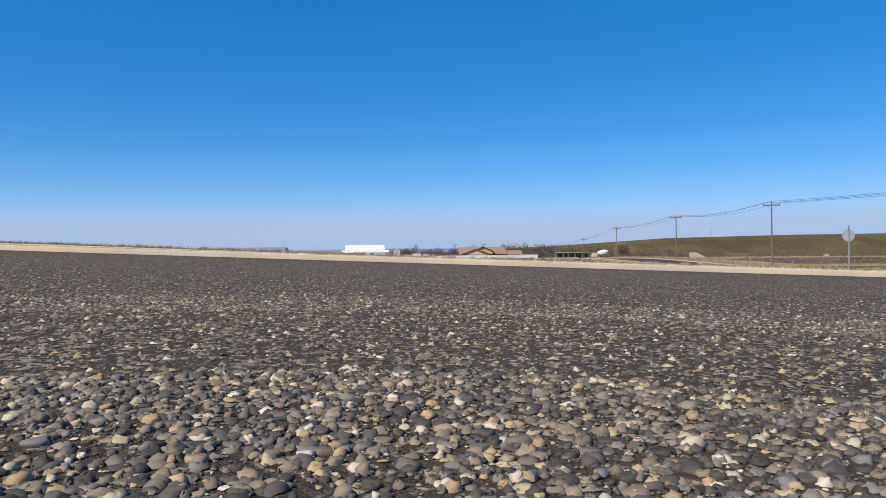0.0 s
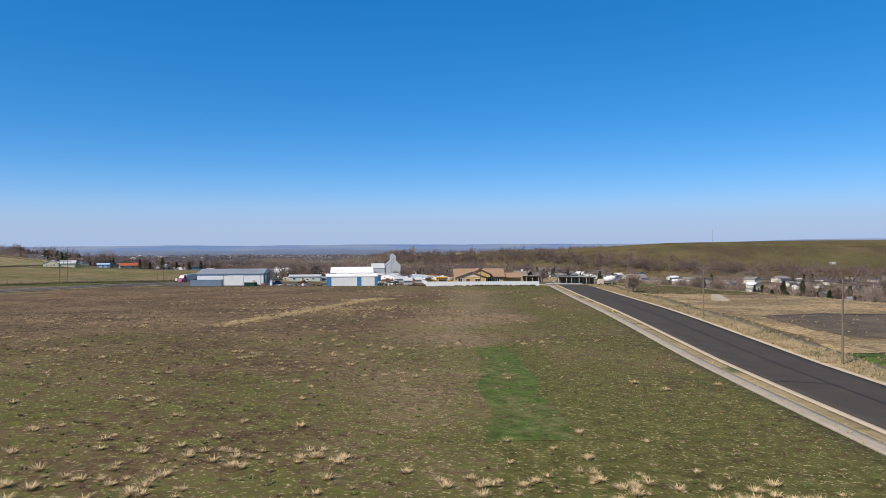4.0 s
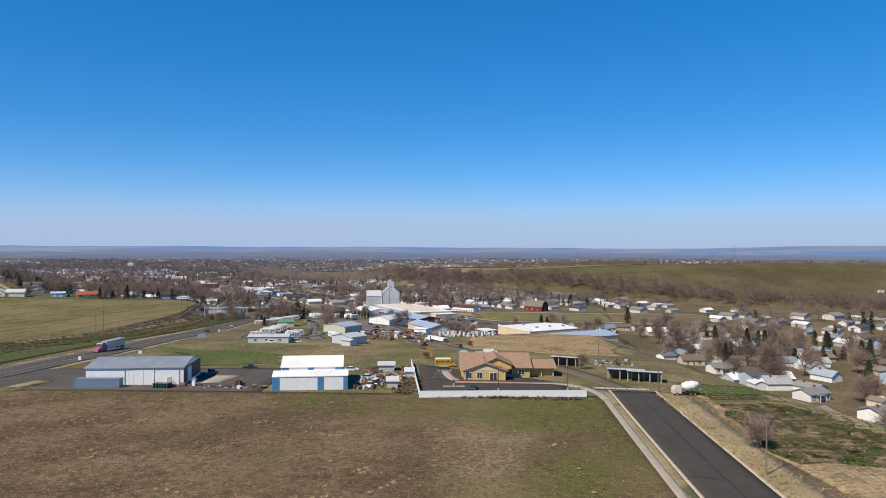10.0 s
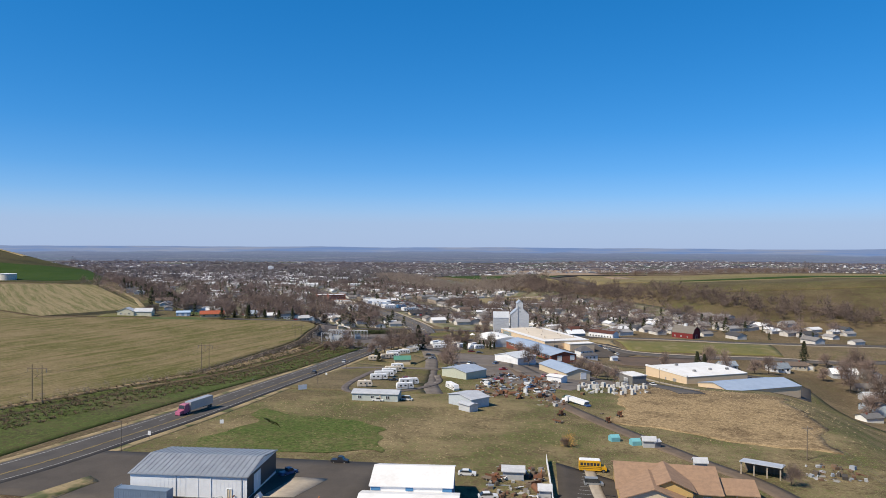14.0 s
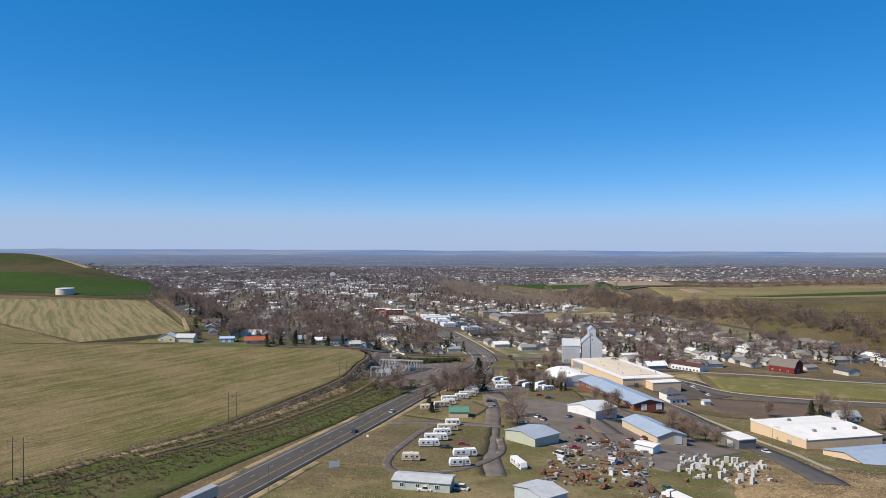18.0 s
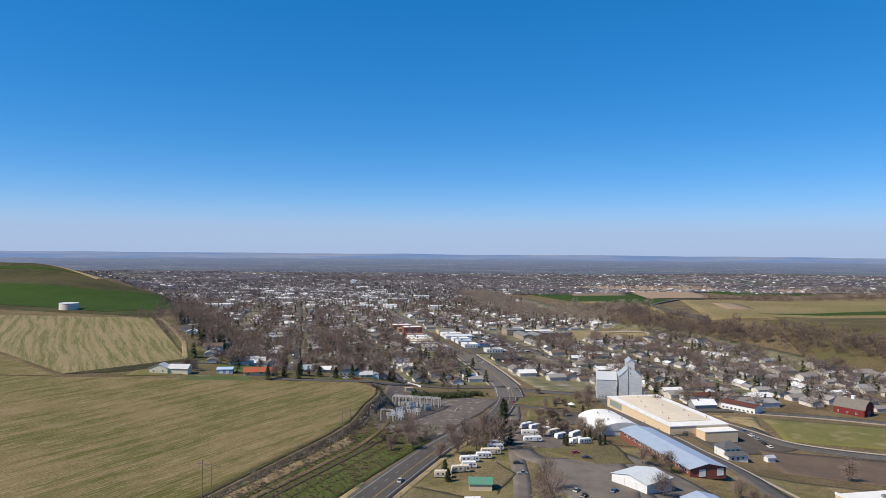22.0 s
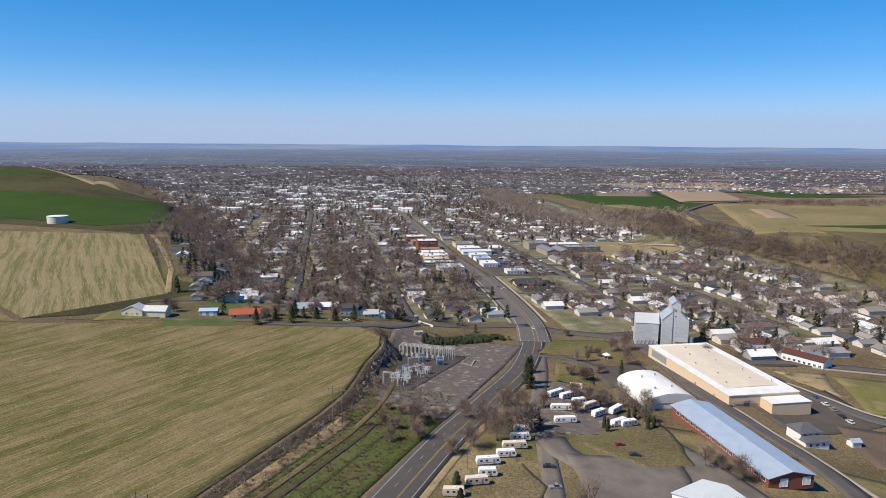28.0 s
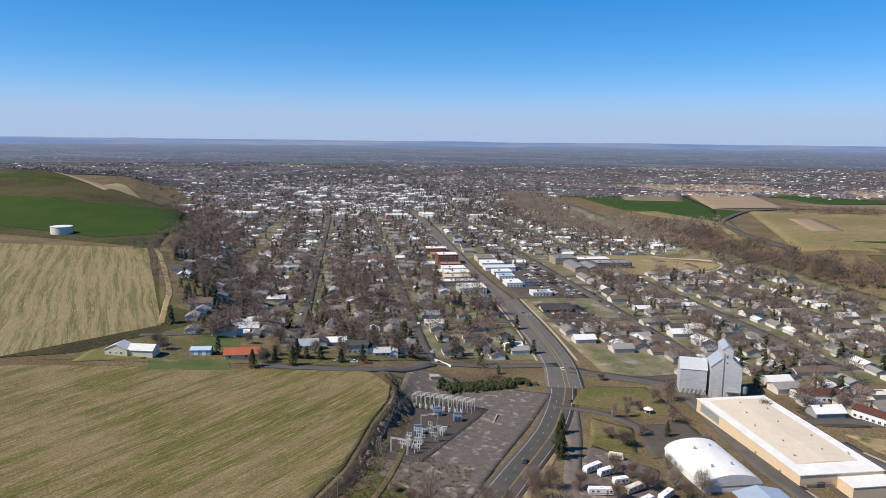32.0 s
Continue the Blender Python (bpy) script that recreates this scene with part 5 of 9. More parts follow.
for z in (19.0, 22.2):
    opening("window", E, 26.2, -0.02, z, 0.8, 1.2)
part("loading_shed", Shape().box(26, 33, -3.2, 0, 4.6, 5.0).box(26, 26.3, -3.2, -2.9, -1, 4.6).box(32.7, 33, -3.2, -2.9, -1, 4.6).box(30, 34, -0.4, 0, 0, 4.4), GREY, E)
part("dust_bin", Shape().tube((36, 2, 3.5), (36, 2, 6.5), 1.5, n=14).tube((36, 2, 1.5), (36, 2, 3.5), 0.3, 1.5, n=14).tube((36, 2, 6.5), (36, 2, 7.4), 1.5, 0.2, n=14), STEEL, E)
part("leg_pipe", Shape().tube((24.6, -0.2, 0.5), (24.6, -0.2, 25), 0.22), STEEL, E)
part("brace", (lambda s: [s.tube((x, 1.6, -1), (x + 1.6, 1.6, 3.5), 0.12, n=5) for x in np.arange(3.9, 15, 2.2)] and s)(Shape()), DARK, E)
part("corrugation", (lambda s: [s.box(18.45, 34.05, -0.06, 0.0, z, z + 0.07) for z in np.arange(0.5, 17, 1.15)] and [s.box(3.35, 17.05, 1.94, 2.0, z, z + 0.07) for z in np.arange(0.5, 14, 1.15)] and s)(Shape()), TIN, E)

# white warehouse and its blue-roofed neighbour
W = thing("white_warehouse", "long white-roofed warehouse with cream walls", "warehouse", 27, 568.5, GRID, -29.5)
part("wall", Shape().box(0, 42, 0, 38, -2, 5.6), CREAM, W)
part("parapet", Shape().box(-0.2, 0.5, -0.2, 38.2, 5.6, 6.6), WHITE, W)
part("roof", gabled(Shape(), 0.5, 42, 0, 38, 5.6, 1.3, 0.2), WHITE_ROOF, W)
for x, y in ((12, 9), (24, 10), (35, 9), (15, 29)):
    part("roof_unit", Shape().box(x, x + 1.6, y, y + 1.3, 5.9, 7.5), GREY, W)
part("side_door", Shape().box(-0.08, -0.01, 9, 12, 0, 3).box(-0.08, -0.01, 18, 19.2, 0, 2.2), GREY, W)
W2 = thing("blue_roof_warehouse", "cream warehouse under a pale blue metal roof", "warehouse", 45, 538, GRID, -29.0)
part("wall", gable_walls(0, 46, 0, 24, 4.6, 2.2), CREAM, W2)
part("roof", gabled(Shape(), 0, 46, 0, 24, 4.6, 2.2, 0.5), BLUE_ROOF, W2)
part("office", Shape().box(8, 16, -7, 0, -2, 3.4), CREAM, W2)
part("office_roof", Shape().box(7.8, 16.2, -7.2, 0, 3.4, 3.6), WHITE_ROOF, W2)

G = thing("grey_workshop", "small grey block workshop with a white flat roof", "workshop", -6, 553, -55)
part("wall", Shape().box(-6, 6, 0, 9, -2, 4.6), GREY, G)
part("roof", Shape().box(-6.3, 6.3, -0.3, 9.3, 4.6, 5.0), WHITE_ROOF, G)
part("door", Shape().box(-1.8, 1.8, -0.08, -0.01, 0, 3.2), WHITE, G)

# open equipment shelters by the end of the street
def shelter(x, y, turn, w):
    root = thing("equipment_shelter", "open-fronted grey shelter with a tin roof", "shelter", x, y, turn)
    part("roof", Shape().add([(-0.4, -0.6, 3.3), (w + 0.4, -0.6, 3.3), (w + 0.4, 5.4, 2.6), (-0.4, 5.4, 2.6), (-0.4, -0.6, 3.45), (w + 0.4, -0.6, 3.45), (w + 0.4, 5.4, 2.75), (-0.4, 5.4, 2.75)],
                             [(3, 2, 1, 0), (4, 5, 6, 7), (0, 1, 5, 4), (1, 2, 6, 5), (2, 3, 7, 6), (3, 0, 4, 7)]), TIN, root)
    part("back_wall", Shape().box(0, w, 4.7, 4.9, -0.6, 2.6), WOOD, root)
    for i in range(4):
        part("post", Shape().box(i * w / 3 - 0.15, i * w / 3 + 0.15, -0.1, 0.2, -0.6, 3.3), PALE, root, "pale square post")
    return root


shelter(34.8, 322, -10, 10.5)
shelter(40, 318.3, -14, 9.5)
shelter(20, 352, -20, 9)

# tank on the hill, hillside house, blue horse barn, red barn
T = thing("water_tank", "round pale water tank set into the hillside", "water tank", -802, 905, 0)
part("shell", Shape().tube((0, 0, -2), (0, 0, 8.6), 11.2, n=40), plain("tank_white", (0.72, 0.67, 0.59)), T)
part("roof", Shape().tube((0, 0, 8.6), (0, 0, 9.3), 11.6, 0.5, n=40), WHITE, T)
H = shed("farm_house", "pale yellow farmhouse with a grey metal roof", "house", -411, 645, 20, 13, 9, 3.4, 2.8, plain("butter_siding", (0.66, 0.62, 0.47)), TIN, "y", windows=((3, 1, 1, 1.2, "-y"), (9.5, 1, 1, 1.2, "-y")), doors=((6.3, 1, 2, "-y"),))
part("wing", gable_walls(13, 27, 1, 9, 3.2, 2.4), plain("butter_siding", (0.66, 0.62, 0.47)), H)
part("wing_roof", gabled(Shape(), 13, 27, 1, 9, 3.2, 2.4, 0.5), TIN, H)
shed("horse_barn", "small open blue barn in a paddock", "barn", -373, 670, 30, 11, 6, 3, 1.2, plain("sky_siding", (0.33, 0.44, 0.58)), plain("sky_roof", (0.42, 0.55, 0.72), 0.5), doors=((3, 2.2, 2.2, "-y"), (7.5, 2.2, 2.2, "-y")))
R = thing("red_barn", "red barn with a grey gambrel roof and cupola", "barn", 37, 817, -33)
outline = [(0, -1), (14, -1), (14, 4.6), (11.6, 8.2), (7, 10.4), (2.4, 8.2), (0, 4.6)]
turned = pose(0, 0, 0, 0, 0, 90)
part("wall", Shape().prism([(x, z - 0.4 if z > 4 else z) for x, z in outline], -20, 0).mesh("wall", RED), RED, R, at=turned)
roof = Shape()
for (a, b), (c, d) in zip(outline[2:6], outline[3:7]):
    roof.add([(a, -20.5, b), (a, 0.5, b), (c, 0.5, d), (c, -20.5, d), (a, -20.5, b + 0.3), (a, 0.5, b + 0.3), (c, 0.5, d + 0.3), (c, -20.5, d + 0.3)], [(0, 1, 2, 3), (7, 6, 5, 4), (0, 4, 5, 1), (1, 5, 6, 2), (2, 6, 7, 3), (3, 7, 4, 0)])
part("roof", roof, surface("old_shingle", (0.2, 0.18, 0.155), (0.15, 0.135, 0.12), 0.8, 0.95), R, at=turned)
part("cupola", Shape().box(8.8, 11, -8, -6, 10, 12.2).box(8.6, 11.2, -8.2, -5.8, 12.2, 12.5), WHITE, R, at=pose(0, 14, 0))
for x in (3, 9, 15):
    opening("window", R, x, -0.02, 1.2, 1.0, 1.2)
opening("door", R, 20.02, 7, 0.1, 3.0, 3.2, "+x", WHITE, RED)

# ---- yards, roads and grounds below the field ----
PARK_TURF = wild("park_turf", (0.12, 0.098, 0.06), (0.2, 0.16, 0.095), (0.088, 0.098, 0.03), weeds=0.12, size=0.5, flecks=0.6)
GREEN_TURF = wild("park_lawn_turf", (0.15, 0.125, 0.06), (0.2, 0.165, 0.085), (0.082, 0.1, 0.028), weeds=0.2, size=0.5, flecks=0.64)
ribbon("yard_lane", [(36, 306), (24, 342), (9, 364), (-21, 412), (-38, 450), (-50, 490), (-66, 540), (-84, 590), (-100, 640)], -3, 3, DIRT, 0.18, 4, "rutted dirt lane past the junk yard")
ribbon("park_lane", [(-84, 440), (-97, 478), (-114, 545), (-129, 590), (-147, 645), (-160, 700), (-176, 752), (-186, 775)], -3.6, 3.6, YARD, 0.18, 4, "worn grey lane through the caravan park")
ribbon("warehouse_street", [(-190, 800), (-128, 800), (-112, 778), (-93, 738), (-74, 700), (-47, 661), (-30, 637), (-14, 602), (-1, 572), (10, 537), (16, 495), (20, 470)], -5.5, 5.5, STREET, 0.45, 4, "grey street between the warehouses")
ribbon("cross_street", [(-200, 806), (-156, 800), (-125, 820), (-88, 849), (-45, 885), (10, 905), (70, 915)], -5, 5, OLD_ASPHALT, 0.24, 4, "grey street north of the little park")
ribbon("school_road", [(-45, 752), (-34, 738), (-18, 726), (4, 712), (40, 708), (71, 710), (150, 718), (300, 745)], -4, 4, STREET, 0.4, 5, "grey road below the sports field")
ribbon("north_road", [(-62, 772), (-40, 786), (-10, 792), (24, 794), (59, 792), (100, 790), (220, 806), (330, 820)], -4.5, 4.5, STREET, 0.4, 5, "grey road above the sports field")
ribbon("pavement", [(-20, 783), (24, 787), (59, 785), (86, 781), (200, 790)], -1.0, 1.0, PALE, 0.46, 4, "pale concrete walk above the sports field", "pavement")
ribbon("pavement", [(-36, 745), (-18, 731), (4, 717), (40, 713), (75, 715), (160, 722)], -0.9, 0.9, PALE, 0.5, 4, "pale concrete walk below the sports field", "pavement")
ribbon("pavement", [(-62, 690), (-44, 664), (-32, 650), (-9, 613), (5, 583), (19, 552), (26, 505)], -1.0, 0.9, PALE, 0.5, 4, "pale concrete walk beside the warehouses", "pavement")
patch("yard_gravel", [(-92, 500), (-30, 470), (0, 540), (-100, 640)], YARD, 0.14, 5, "grey gravel yard between the sheds", "yard")
patch("yard_asphalt", [(-122, 590), (-80, 604), (-66, 540), (-98, 540)], YARD, 0.28, 4, "worn asphalt yard of the caravan park", "yard", 0.6)
ribbon("park_drive", [(-131, 604), (-122, 590), (-106, 580), (-90, 570), (-70, 556), (-56, 530)], -6, 6, YARD, 0.26, 3, "worn asphalt drive into the caravan park")
patch("park_grass", [(-152, 430), (-88, 438), (-108, 520), (-152, 522)], PARK_TURF, 0.2, 4, "thin brown and green turf under the caravans", "grass", 0.8)
patch("park_grass", [(-136, 548), (-119, 528), (-121, 560), (-134, 574)], PARK_TURF, 0.3, 3, "narrow lawn beside the park lane", "grass", 0.4)
patch("park_grass", [(-118, 604), (-100, 660), (-74, 600), (-92, 590)], PARK_TURF, 0.3, 4, "thin brown and green turf in the caravan park", "grass", 1.0)
patch("caravan_pitch", [(-150, 690), (-118, 678), (-106, 622), (-140, 604)], GRIT, 0.26, 3, "brown gravel pitches of the caravan park", "yard", 1.0)
ribbon("park_track", [(-104, 517), (-130, 509), (-130, 472), (-124, 440), (-113, 431), (-98, 442), (-91, 470), (-98, 497)], -1.6, 1.6, GRIT, 0.32, 3, "dirt track round the caravans", "track")
ribbon("park_drive", [(-152, 503), (-138, 511), (-120, 516), (-102, 518)], -2.6, 2.6, YARD, 0.34, 3, "worn drive from the highway to the park")
patch("warehouse_lot", [(-58, 708), (-18, 742), (4, 708), (-38, 672)], OLD_ASPHALT, 0.26, 4, "grey asphalt lot in front of the cannery", "yard")
patch("dry_verge", [(-42, 766), (-16, 772), (-11, 735), (-30, 750)], DRY, 0.26, 4, "dry tan verge beside the sports field", "grass", 0.8)
patch("warehouse_lot", [(34, 540), (88, 560), (100, 610), (50, 640)], OLD_ASPHALT, 0.2, 5, "asphalt lot behind the warehouses", "yard")
patch("bare_plot", [(-18, 700), (-8, 655), (62, 652), (54, 704)], surface("plot_soil", (0.14, 0.1, 0.075), (0.1, 0.075, 0.058), 0.06, 0.95, 0.3, fine=12, where="World"), 0.3, 5, "bare brown plot", "yard")
patch("sports_field", [(-12, 770), (-2, 720), (110, 724), (112, 780)], LAWN, 0.3, 5, "yellow-green sports field", "grass")
patch("dry_slope", [(-12, 402), (52, 380), (60, 505), (-6, 515)], KNOLL, 0.12, 3, "dry grassy knoll above the warehouses", "grass", 2.0)
patch("green_patch", [(-130, 334), (-76, 338), (-86, 372), (-128, 392)], GREENED, 0.2, 3, "bright green grass below the metal shop", "grass", 4.0, rim=0)
patch("green_patch", [(53.5, 236), (100, 226), (104, 300), (54, 318)], GREENED, 0.12, 3, "green grass at the end of the street", "grass", 1.6)
patch("park_lawn", [(-172, 741), (-173, 774), (-141, 790), (-113, 750)], GREEN_TURF, 0.26, 3, "lawn of the little park", "grass", 0.5)
patch("park_lawn", [(-158, 726), (-151, 686), (-129, 692), (-137, 722)], GREEN_TURF, 0.26, 3, "lawn of the little park below the drive", "grass", 0.5)
patch("gravel_pad", [(-138, 725), (-113, 744), (-96, 714), (-122, 690)], OLD_ASPHALT, 0.28, 3, "worn grey lot beside the hall", "yard", 0.4)
ribbon("park_path", [(-180, 733), (-168, 735), (-154, 736), (-142, 731), (-128, 720)], -2.6, 2.6, STREET, 0.36, 2, "pale grey drive through the park")
patch("substation_pad", [(-226, 616), (-176, 600), (-186, 752), (-268, 738)], GRIT, 0.24, 3, "brown gritty ground round the substation", "yard")
patch("substation_gravel", [(-226, 626), (-207, 632), (-208.5, 712), (-249, 709)], surface("dark_gravel", (0.085, 0.07, 0.064), (0.06, 0.05, 0.046), 0.8, 0.95, 0.3, fine=8, where="World"), 0.34, 3, "dark gravel inside the substation fence", "yard")
patch("ditch_bank", [(-222, 300), (-166, 300), (-178, 640), (-216, 640)], DITCH, 0.16, 4, "weedy green and brown ditch beside the highway", "grass")
patch("school_ground", [(-366, 1331), (-240, 1130), (-110, 1215), (-230, 1320)], surface("sandy_ground", (0.27, 0.21, 0.125), (0.19, 0.16, 0.09), 0.03, 0.95, where="World"), 0.4, 10, "sandy ball fields beside the school", "grass")

villa = thing("corner_house", "white two-storey house with dark hipped roofs", "house", -34, 669, GRID)
DARK_SHINGLE = surface("dark_shingle", (0.085, 0.085, 0.095), (0.12, 0.12, 0.13), 0.7, 0.9, 0.1, fine=10)
part("wall", Shape().box(-5, 5, -4.5, 4.5, -1.5, 5.6), WHITE, villa)
part("roof", Shape().add([(-5.6, -5.1, 5.5), (5.6, -5.1, 5.5), (5.6, 5.1, 5.5), (-5.6, 5.1, 5.5), (-1.2, 0, 8.6), (1.2, 0, 8.6)], [(0, 1, 5, 4), (1, 2, 5), (2, 3, 4, 5), (3, 0, 4), (3, 2, 1, 0)]), DARK_SHINGLE, villa)
part("porch", Shape().box(-5, 6.5, -8, -4.52, -1.5, 2.9), WHITE, villa)
part("porch_roof", Shape().add([(-5.6, -8.6, 2.9), (7, -8.6, 2.9), (7, -4.5, 2.9), (-5.6, -4.5, 2.9), (-4.2, -4.6, 4.4), (5.4, -4.6, 4.4)], [(0, 1, 5, 4), (1, 2, 5), (2, 3, 4, 5), (3, 0, 4), (3, 2, 1, 0)]), DARK_SHINGLE, villa)
for x in (-3, 0, 3):
    opening("window", villa, x, -4.54, 3.6, 1.0, 1.4)
    opening("window", villa, x + 0.6, -8.02, 0.6, 1.2, 1.4)
shed("garden_shed", "small white shed with a pale roof", "shed", -14, 676, GRID, 4.5, 3.6, 2.4, 1.0, WHITE, PALE_METAL)
shed("garden_shed", "white lean-to shed with a flat pale roof", "shed", -44, 503, -25, 8, 6, 2.8, 0.4, WHITE, WHITE_ROOF)
headwall = thing("concrete_headwall", "sloping concrete slab of a culvert", "headwall", 64, 205, 30)
part("slab", Shape().add([(-1.5, -2.4, -0.3), (1.5, -2.4, -0.3), (1.5, 2.4, 1.6), (-1.5, 2.4, 1.6), (-1.5, -2.4, -0.8), (1.5, -2.4, -0.8), (1.5, 2.4, -0.8), (-1.5, 2.4, -0.8)], [(0, 1, 2, 3), (0, 4, 5, 1), (1, 5, 6, 2), (2, 6, 7, 3), (3, 7, 4, 0)]), PALE, headwall)
gate = thing("field_gate", "grey wooden rail gate on the rough lot", "gate", 74, 212, -8)
for z in (0.4, 0.8, 1.2):
    part("rail", Shape().box(0, 6.4, -0.04, 0.04, z, z + 0.14), WOOD, gate)
for k in range(4):
    part("post", Shape().box(k * 2.1, k * 2.1 + 0.14, -0.12, -0.04, -0.5, 1.45), WOOD, gate)

# ---- poles and wires ----
def pole_shape(h, r=0.16):
    return Shape().tube((0, 0, -1), (0, 0, h), r, r * 0.62)


def utility_pole(x, y, h, turn, label="weathered wooden utility pole with a crossarm"):
    root = thing("utility_pole", label, "utility pole", x, y, turn, group="utility poles")
    part("pole", pole_shape(h), WOOD, root)
    part("crossarm", Shape().box(-1.35, 1.35, -0.07, 0.07, h - 0.45, h - 0.28), WOOD, root)
    part("brace", Shape().tube((-0.8, -0.08, h - 0.4), (0, -0.08, h - 1.2), 0.025, n=4).tube((0.8, -0.08, h - 0.4), (0, -0.08, h - 1.2), 0.025, n=4), GREY, root)
    for k in (-1.25, 0.0, 1.25):
        part("insulator", Shape().tube((k, 0, h - 0.28 if k else h), (k, 0, h - 0.02 if k else h + 0.25), 0.06, 0.04, 6), GREY, root)
    return root


LINE = [(62, 30), (45.6, 110), (45.4, 162), (44.8, 229), (44.9, 302), (40, 372)]
for k, (x, y) in enumerate(LINE):
    utility_pole(x, y, 10.3 if k < 4 else 9.0, 2)


def wire(a, b, sag, name="power_line", r=0.02):
    pts = [Vector(a).lerp(Vector(b), i / 12) - Vector((0, 0, sag * 4 * (i / 12) * (1 - i / 12))) for i in range(13)]
    s = Shape()
    v = [p + Vector(d) for p in pts for d in ((r, 0, 0), (0, r, r), (-r, 0, 0), (0, -r, -r))]
    s.add(v, [(4 * i + k, 4 * i + (k + 1) % 4, 4 * i + 4 + (k + 1) % 4, 4 * i + 4 + k) for i in range(12) for k in range(4)])
    return tagged(part(name, s, plain("dark_wire", (0.06, 0.06, 0.065))), "thin dark power line slung between poles", "power line")


for (ax, ay), (bx, by) in zip(LINE, LINE[1:]):
    ha, hb = (9.0 if ay > 300 else 10.3), (9.0 if by > 300 else 10.3)
    za, zb = float(ground_z(ax, ay)) + ha, float(ground_z(bx, by)) + hb
    for dx, dz in ((-1.25, 0), (1.25, 0), (0, 0.25)):
        wire((ax + dx, ay, za + dz), (bx + dx, by, zb + dz), 0.9)


def h_frame(x, y, z):
    root = thing("transmission_frame", "wooden H-frame transmission pole by the field edge", "utility pole", x, y, 5, z, "transmission poles")
    for k in (-2.1, 2.1):
        part("pole", pole_shape(15.2, 0.2), WOOD, root, at=pose(k, 0, 0))
    part("crossarm", Shape().box(-4.2, 4.2, -0.12, 0.12, 13.6, 13.9), WOOD, root)
    part("x_brace", Shape().tube((-2.1, 0, 12.5), (2.1, 0, 9.3), 0.07, n=5).tube((2.1, 0, 12.5), (-2.1, 0, 9.3), 0.07, n=5), WOOD, root)
    for k in (-3.9, 0, 3.9):
        part("insulator", Shape().tube((k, 0, 13.6), (k, 0, 12.3), 0.09, n=6), GREY, root)


FRAMES = [(-230, 280), (-222, 377), (-218, 479), (-213, 575)]
for x, y in FRAMES:
    h_frame(x, y, -17.6 if y > 400 else float(ground_z(x, y)) - 1)
for (ax, ay), (bx, by) in zip(FRAMES, FRAMES[1:]):
    for dx in (-3.9, 0, 3.9):
        za = (-17.6 if ay > 400 else float(ground_z(ax, ay)) - 1) + 12.3
        zb = (-17.6 if by > 400 else float(ground_z(bx, by)) - 1) + 12.3
        wire((ax + dx, ay, za), (bx + dx, by, zb), 2.0)


def lamp_pole(x, y, h=9.0, turn=0):
    root = thing("street_lamp", "tall pole with a small lamp head", "street lamp", x, y, turn, group="street lamps")
    part("pole", pole_shape(h, 0.11), WOOD, root)
    part("arm", Shape().tube((0, 0, h - 0.4), (1.6, 0, h), 0.05, n=6), GREY, root)
    part("lamp_head", Shape().box(1.4, 2.1, -0.16, 0.16, h - 0.08, h + 0.1), GREY, root)


for x, y in ((-140, 323), (-143, 396), (-139, 445), (-148, 500), (-150, 560), (-157, 732), (-195, 745), (-150, 700), (-30, 390), (12, 560), (-14, 590), (-40, 640), (-56, 676), (-104, 775)):
    lamp_pole(x, y, 8.5, (x * 37) % 360)

# stop sign at the corner, seen from behind, and small road signs
ss = thing("stop_sign", "octagonal stop sign seen from behind on a steel post", "road sign", 23.4, 44.9, 0)
part("post", Shape().box(-0.035, 0.035, -0.03, 0.03, -0.4, 3.0), GREY, ss)
octagon = [(0.38 * math.cos(radians(22.5 + 45 * i)) / math.cos(radians(22.5)), 2.35 + 0.38 * math.sin(radians(22.5 + 45 * i)) / math.cos(radians(22.5))) for i in range(8)]
part("plate", Shape().prism(octagon, 0.035, 0.045), plain("sign_back", (0.5, 0.52, 0.54), 0.4, 0.3), ss, "bare metal back of the sign plate")
for x, y, w, h, turn in ((-131, 357, 1.2, 1.2, 20), (-142, 337, 0.9, 1.2, 10), (-136, 424, 3.6, 2.0, 40), (49, 276, 0.8, 0.8, 45), (-146, 470, 0.9, 0.9, 0)):
    s = thing("road_sign", "small pale sign board on posts", "road sign", x, y, turn)
    part("board", Shape().box(-w / 2, w / 2, -0.03, 0.03, 1.2, 1.2 + h), plain("sign_yellow", (0.6, 0.45, 0.08)) if x == 49 else WHITE, s)
    part("post", Shape().box(-0.05, 0.05, 0.03, 0.1, -0.4, 1.2 + h), WOOD, s)
hyd = thing("fire_hydrant", "yellow fire hydrant on the verge", "hydrant", 29.1, 170.4, 0)
part("barrel", Shape().tube((0, 0, -0.1), (0, 0, 0.55), 0.13, n=12).tube((0, 0, 0.55), (0, 0, 0.72), 0.15, 0.05, 12), plain("hydrant_yellow", (0.6, 0.42, 0.05)), hyd)
part("outlet", Shape().tube((-0.25, 0, 0.4), (0.25, 0, 0.4), 0.06, n=8), plain("hydrant_yellow", (0.6, 0.42, 0.05)), hyd)

# ---- vehicles ----
def wheels(root, xs, y, r, w=0.22):
    tyre = Shape().tube((0, -w / 2, 0), (0, w / 2, 0), r, n=12).mesh("tyre", RUBBER)
    rim = Shape().tube((0, -w / 2 - 0.01, 0), (0, w / 2 + 0.01, 0), r * 0.55, n=10).mesh("rim", GREY)
    for x in xs:
        for s in (-1, 1):
            o = part("wheel", tyre, RUBBER, root, at=pose(x, s * y, r))
            part("rim", rim, GREY, o)


